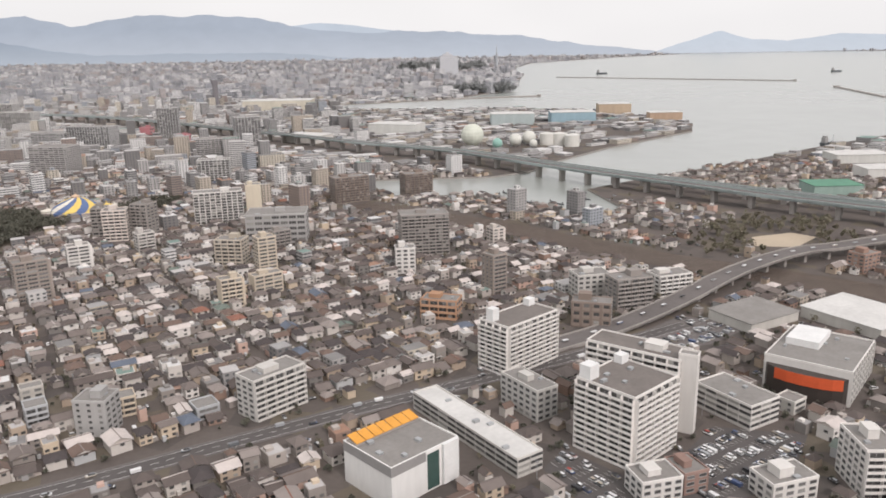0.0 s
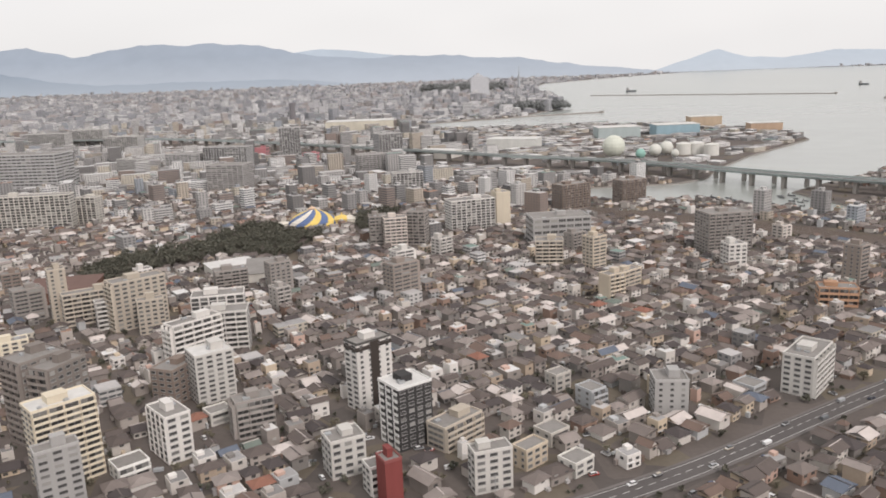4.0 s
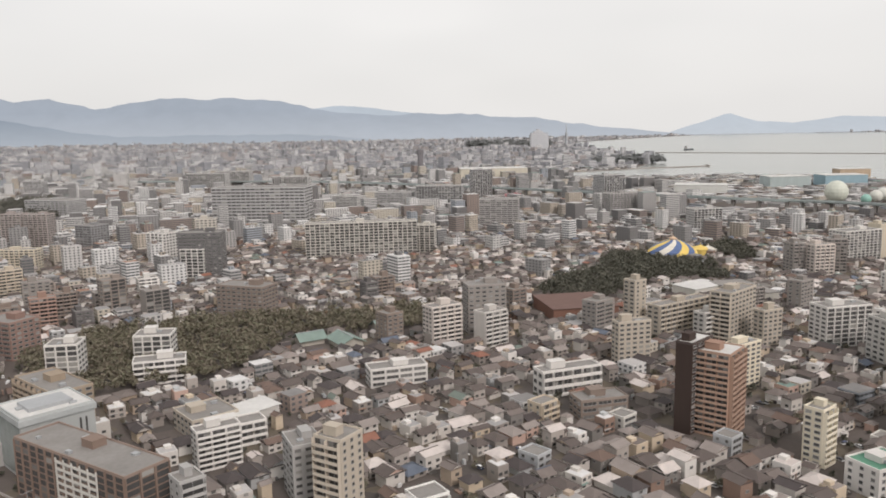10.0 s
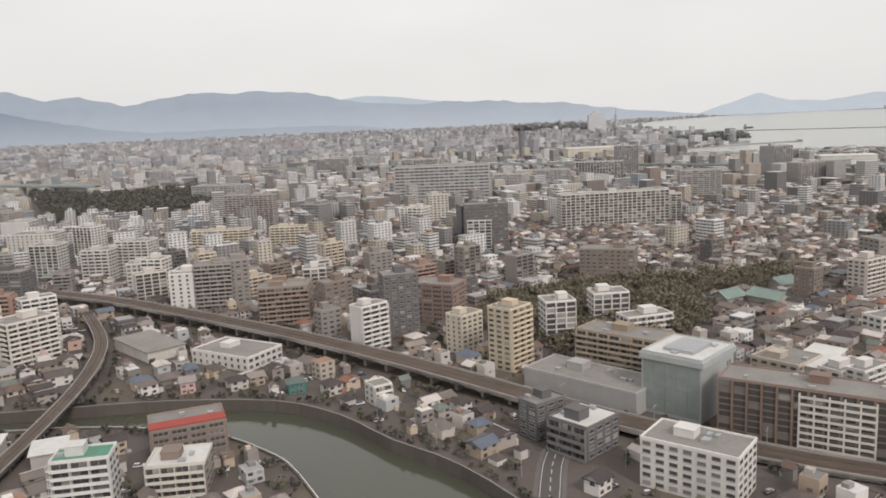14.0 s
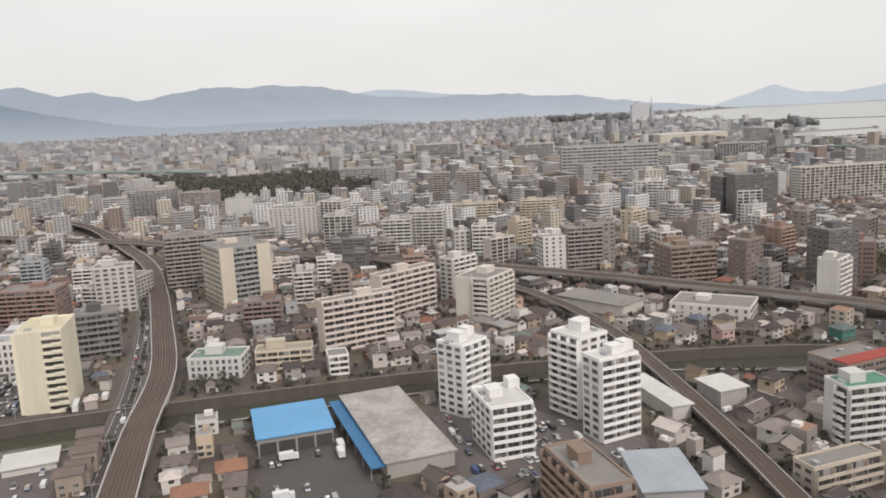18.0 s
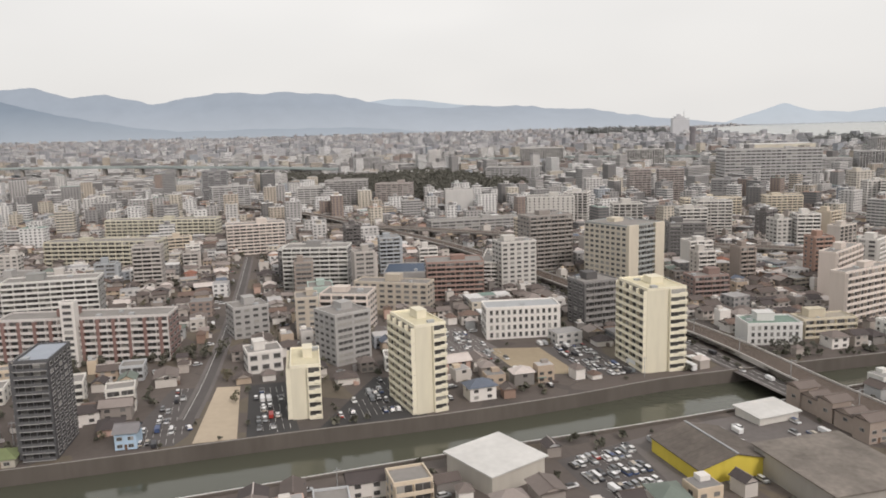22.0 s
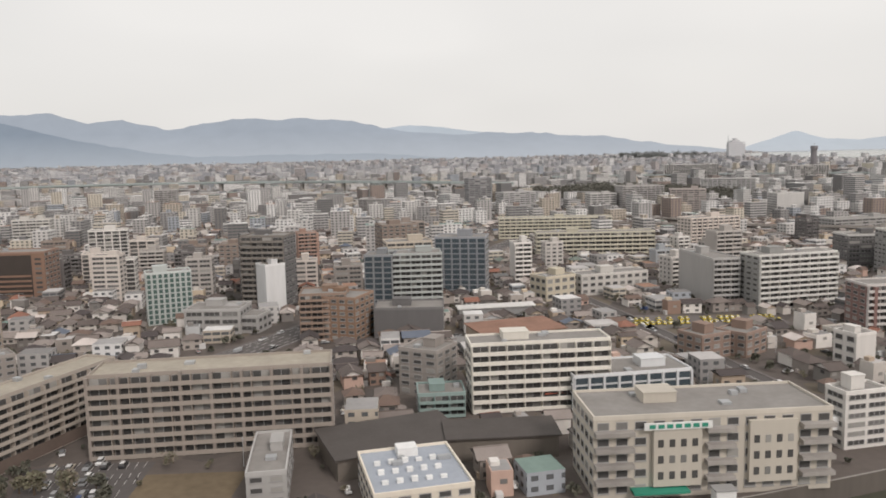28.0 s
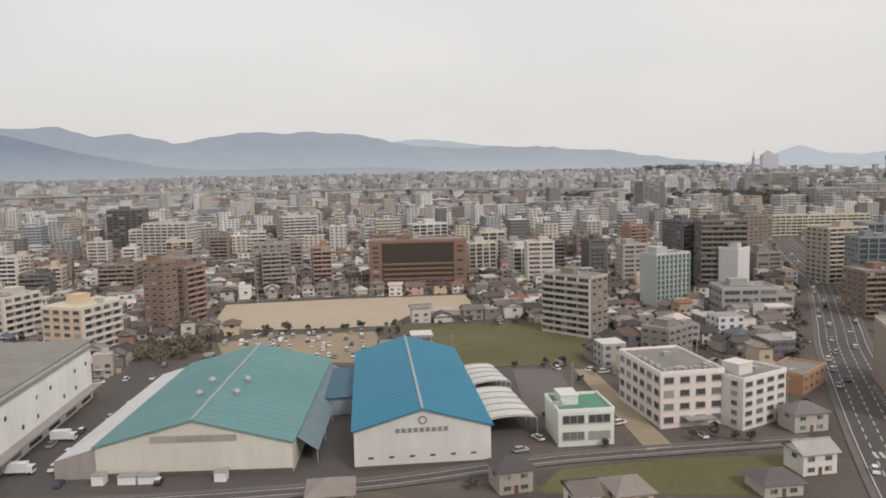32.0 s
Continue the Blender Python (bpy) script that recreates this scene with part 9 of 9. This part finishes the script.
slab("sign_board", top, (-w * 0.30, -w * 0.02, -d / 2 - 0.62, -d / 2 - 0.5, h - 1.0, h - 0.35), sign_white)
for i in range(7):
    slab("sign_bar", top, (-w * 0.28 + i * 0.8, -w * 0.28 + i * 0.8 + 0.55, -d / 2 - 0.66, -d / 2 - 0.61, h - 0.86, h - 0.5), green_paint)
slab("awning", top, (-w * 0.35, -w * 0.12, -d / 2 - 1.4, -d / 2, 0.85, 1.05), green_paint, "green entrance awning")
gate = thing("gatehouse", "small white guard box with flat roof", "gatehouse", top.matrix_basis @ pose(w * 0.0, -d / 2 - 2.2, 0))
slab("box_wall", gate, (-0.9, 0.9, -0.6, 0.6, 0, 1.5), sign_white)
slab("box_roof", gate, (-1.0, 1.0, -0.7, 0.7, 1.5, 1.62), frame_white)

top, h, w, d = BROWN_FLATS
pale = plain("pale_balcony_frame", (0.62, 0.60, 0.56), 0.8)
for k in range(8):  # pale framed middle stretch of the long side
    slab("pale_frame", top, (-w / 2 - 0.32, -w / 2 - 0.2, -d * 0.28, d * 0.08, 0.4 + k * (h - 0.5) / 8, 0.75 + k * (h - 0.5) / 8), pale)
for i in range(6):
    y0 = -d * 0.28 + i * d * 0.36 / 5
    slab("pale_pier", top, (-w / 2 - 0.34, -w / 2 - 0.2, y0 - 0.12, y0 + 0.12, 0.2, h - 0.4), pale)

top, h, w, d = BROWN_OFFICE
slab("dark_middle", top, (-w * 0.37, w * 0.37, -d / 2 - 0.08, -d / 2 + 0.02, 0.6, h - 0.5), dark_panel, "dark glazed middle of the front")
for k in range(5):
    slab("brown_band", top, (-w * 0.36, w * 0.36, -d / 2 - 0.3, -d / 2 - 0.08, 0.9 + k * 1.15, 1.35 + k * 1.15), plain("brown_band_paint", (0.235, 0.150, 0.112), 0.8))
for sx in (-1, 1):
    for k in range(9):
        slab("window", top, (sx * w * 0.435 - 0.7, sx * w * 0.435 + 0.7, -d / 2 - 0.05, -d / 2 + 0.02, 0.6 + k * 1.09, 1.1 + k * 1.09), glass)

top, h, w, d = WING
brick_base = plain("dark_brick_base", (0.15, 0.115, 0.098), 0.85)
slab("dark_base", top, (-w / 2 - 0.03, -w / 2 + 0.02, -d / 2, d / 2, 0, h * 0.34), brick_base, "dark brick lower storeys")
slab("dark_base", top, (-w / 2, w / 2, -d / 2 - 0.64, -d / 2 - 0.625, 0.2, h * 0.2), brick_base, "dark brick lower storeys")

top, h, w, d = DARK_TOWER
for k in range(14):  # pale slab edges between the dark storeys
    z = 0.15 + k * 0.93 - 0.05
    slab("slab_edge", top, (-w / 2 + 0.05, w / 2 - 0.05, -d / 2 - 0.66, -d / 2 - 0.60, z, z + 0.10), frame_white)
    slab("slab_edge", top, (-w / 2 - 0.66, -w / 2 - 0.60, -d / 2 + 0.05, d / 2 - 0.05, z, z + 0.10), frame_white)
slab("roof_deck", top, (-w / 2 + 0.2, w / 2 - 0.2, -d / 2 + 0.2, d / 2 - 0.2, h + 0.08, h + 0.13), plain("blue_grey_roof", (0.34, 0.37, 0.42), 0.8))

top, h, w, d = GARAGE
slab("red_roof_strip", top, (-w / 2, w / 2, -d / 2 - 0.1, -d / 2 + 2.6, h + 0.32, h + 0.5), plain("faded_red_roof", (0.34, 0.075, 0.06), 0.75), "faded red sheet roof strip")

top, h, w, d = BANDED
slab("black_band", top, (-w * 0.12, w * 0.12, -d / 2 - 0.1, -d / 2 + 0.02, 0.2, h), dark_panel, "black vertical wall band")
slab("roof_cap", top, (-w / 2 - 0.06, w / 2 + 0.06, -d / 2 - 0.06, d / 2 + 0.06, h - 1.3, h - 0.5), dark_panel)

top, h, w, d = GLASS_BOX
slab("roof_frame", top, (-w / 2 - 0.25, w / 2 + 0.25, -d / 2 - 0.3, d / 2 + 0.3, h - 1.0, h - 0.1), plain("grey_panel", (0.42, 0.44, 0.44), 0.6))
slab("roof_plant", top, (-w * 0.3, w * 0.3, -d * 0.25, d * 0.25, h, h + 0.6), metal_grey)

# covered bridge between the two hospital blocks
bridge = thing("covered_bridge", "white covered footbridge on thin columns between hospital blocks", "footbridge", pose(-658.9, 91.1, 0, 0, 0, 7))
slab("span", bridge, (-3.4, 3.4, -0.7, 0.7, 1.9, 3.2), sign_white)
slab("window_strip", bridge, (-2.8, 2.8, -0.74, -0.68, 2.4, 2.75), glass)
for x in (-2.2, 2.2):
    slab("column", bridge, (x - 0.12, x + 0.12, -0.3, 0.3, 0, 1.9), sign_white)
bridge = thing("covered_bridge", "white covered footbridge on thin columns between hospital blocks", "footbridge", pose(-648.2, 92.0, 0, 0, 0, 5))
slab("span", bridge, (-2.1, 2.1, -0.7, 0.7, 1.9, 3.2), sign_white)
slab("window_strip", bridge, (-1.5, 1.5, -0.74, -0.68, 2.4, 2.75), glass)
for x in (-0.9, 0.9):
    slab("column", bridge, (x - 0.12, x + 0.12, -0.3, 0.3, 0, 1.9), sign_white)


for i in range(5):  # wide flush panes on the glass box
    for k in range(4):
        y0, z0 = -d / 2 + 0.3 + i * (d - 0.6) / 5, 0.5 + k * (h - 1.6) / 4
        slab("pane", top, (-w / 2 - 0.05, -w / 2 + 0.02, y0 + 0.03, y0 + (d - 0.6) / 5 - 0.03, z0 + 0.03, z0 + (h - 1.6) / 4 - 0.03), plain("pale_green_glass", (0.275, 0.305, 0.295), 0.22, 0.25, 0.9, 0.25, 0.0, 0.5))
for x0 in (w * 0.28, w * 0.36):
    slab("slit_window", top, (x0, x0 + 0.3, -d / 2 - 0.05, -d / 2 + 0.02, 1.0, h - 2.0), glass)

top, h, w, d = OFFICE
unit_rng = random.Random(77)
for i in range(5):  # rows of air units inside the roof edge
    for k in range(3):
        if unit_rng.random() < 0.85:
            x0, y0 = -w * 0.38 + i * w * 0.15, -d * 0.3 + k * d * 0.22
            slab("air_unit", top, (x0, x0 + 0.55, y0, y0 + 0.4, h + 0.06, h + 0.06 + unit_rng.uniform(0.25, 0.45)), sign_white)
slab("roof_tank", top, (-w * 0.1, w * 0.12, d * 0.28, d * 0.44, h, h + 0.9), sign_white)
top, h, w, d = SCHOOL
for i in range(8):
    slab("air_unit", top, (-w / 2 + 0.5 + i * 0.75, -w / 2 + 0.95 + i * 0.75, -d / 2 + 0.4 + 0.25 * (i % 3), -d / 2 + 0.8 + 0.25 * (i % 3), h + 0.06, h + 0.45), metal_grey)
for i in range(7):
    slab("air_unit", top, (-w / 2 + 0.4 + 0.3 * (i % 2), -w / 2 + 0.8 + 0.3 * (i % 2), -d / 2 + 1.6 + i * 0.8, -d / 2 + 2.1 + i * 0.8, h + 0.06, h + 0.42), metal_grey)
slab("entrance_canopy", top, (-w * 0.15, w * 0.3, -d / 2 - 1.2, -d / 2, 1.0, 1.15), concrete)
top, h, w, d = RED_FLATS
for i in range(11):  # dark red piers between groups of balconies
    if i != 4:
        x0 = -w / 2 + w * (i + 0.5) / 11
        slab("pier", top, (x0 - 0.28, x0 + 0.28, -d / 2 - 0.66, -d / 2, 0, h - 0.2), plain("dark_red_tile", (0.235, 0.15, 0.135), 0.8))
top, h, w, d = LONG_FLATS
for i in range(9):  # stair piers between the bays
    x0 = -w / 2 + w * i / 8
    slab("pier", top, (x0 - 0.16, x0 + 0.16, -d / 2 - 0.6, -d / 2, 0, h + (0.25 if i in (3, 8) else 0.05)), plain("pier_paint", (0.27, 0.235, 0.21), 0.85))


# ---- single houses with marked roofs, street paint and garden trees ----
marks = Shape()
for i in range(9):  # zebra crossing and stop line on the avenue
    x, y = -755.5 + i * 0.62, 83.1 - i * 0.07
    marks.face([(x, y, 0.046), (x + 0.32, y - 0.03, 0.046), (x + 0.75, y + 1.5, 0.046), (x + 0.43, y + 1.53, 0.046)])
marks.face([(-752.0, 86.3, 0.046), (-748.9, 86.0, 0.046), (-748.8, 86.3, 0.046), (-751.9, 86.6, 0.046)])
for i in range(14):  # hatched middle
    x, y = -747.2 + i * 0.36, 93.5 + i * 0.9
    marks.face([(x, y, 0.046), (x + 0.9, y + 0.35, 0.046), (x + 0.98, y + 0.53, 0.046), (x + 0.08, y + 0.18, 0.046)])
thing("street_marking", "white zebra crossing and hatching on the avenue", "road marking", Matrix(), kind="structure", me=marks.mesh("street_marking", line_paint))
shrub_rng = random.Random(8)
for x, y, k in ((-747.6, 81.6, 1.15), (-746.2, 83.8, 1.1), (-742.8, 87.1, 0.75), (-739.6, 86.8, 0.8), (-736.0, 86.3, 0.8), (-732.6, 85.9, 0.85), (-730.2, 86.4, 0.75), (-728.4, 83.6, 0.7), (-727.9, 81.6, 0.65), (-744.2, 85.3, 0.8), (-737.6, 86.7, 0.6),
                (-764.9, 88.5, 0.45), (-766.2, 88.9, 0.4), (-770.3, 89.6, 0.4), (-777.2, 120.5, 0.5), (-779.3, 88.7, 0.35)):
    tree(x, y, shrub_rng.choice((1, 1, 0)), k, shrub_rng.uniform(0, 360))


def bus(x, y, rot):
    t = thing("bus", "long white coach parked beside the railway", "bus", pose(x, y, 0.03, 0, 0, rot), "coaches in the yard")
    slab("body", t, (-2.0, 2.0, -0.42, 0.42, 0.16, 1.1), sign_white)
    slab("window_band", t, (-1.85, 1.98, -0.43, 0.43, 0.6, 0.92), glass)
    for u in (-1.3, 1.3):
        for v in (-0.38, 0.38):
            part("wheel", CAR_MESH[2], t, m=pose(u, v, 0) @ Matrix.Scale(1.4, 4))


def cab(x, y, rot):
    t = thing("car", "small yellow car parked beside the railway", "car", pose(x, y, 0.04, 0, 0, rot), "parked cars")
    yellow = plain("yellow_car_paint", (0.62, 0.50, 0.06), 0.35)
    part("body", CAR[0].mesh("body", yellow), t)
    part("cabin_glass", CAR_MESH[1], t)
    part("roof", CAR[3].mesh("roof", yellow), t)
    for u in (-0.48, 0.48):
        for v in (-0.27, 0.27):
            part("wheel", CAR_MESH[2], t, m=pose(u, v, 0))


bus(-510.3, 127.1, 108)
bus(-508.6, 128.6, 108)
cab(-497.2, 94.1, 16)
cab(-497.2, 92.8, 16)
cab(-496.5, 91.3, 16)
tree(-687.7, 93.8, 1, 0.5, 0)
tree(-687.4, 91.9, 1, 0.5, 70)
tree(-687.2, 89.7, 1, 0.5, 140)
tree(-686.9, 87.3, 1, 0.5, 210)
tree(-686.7, 85.4, 1, 0.5, 280)
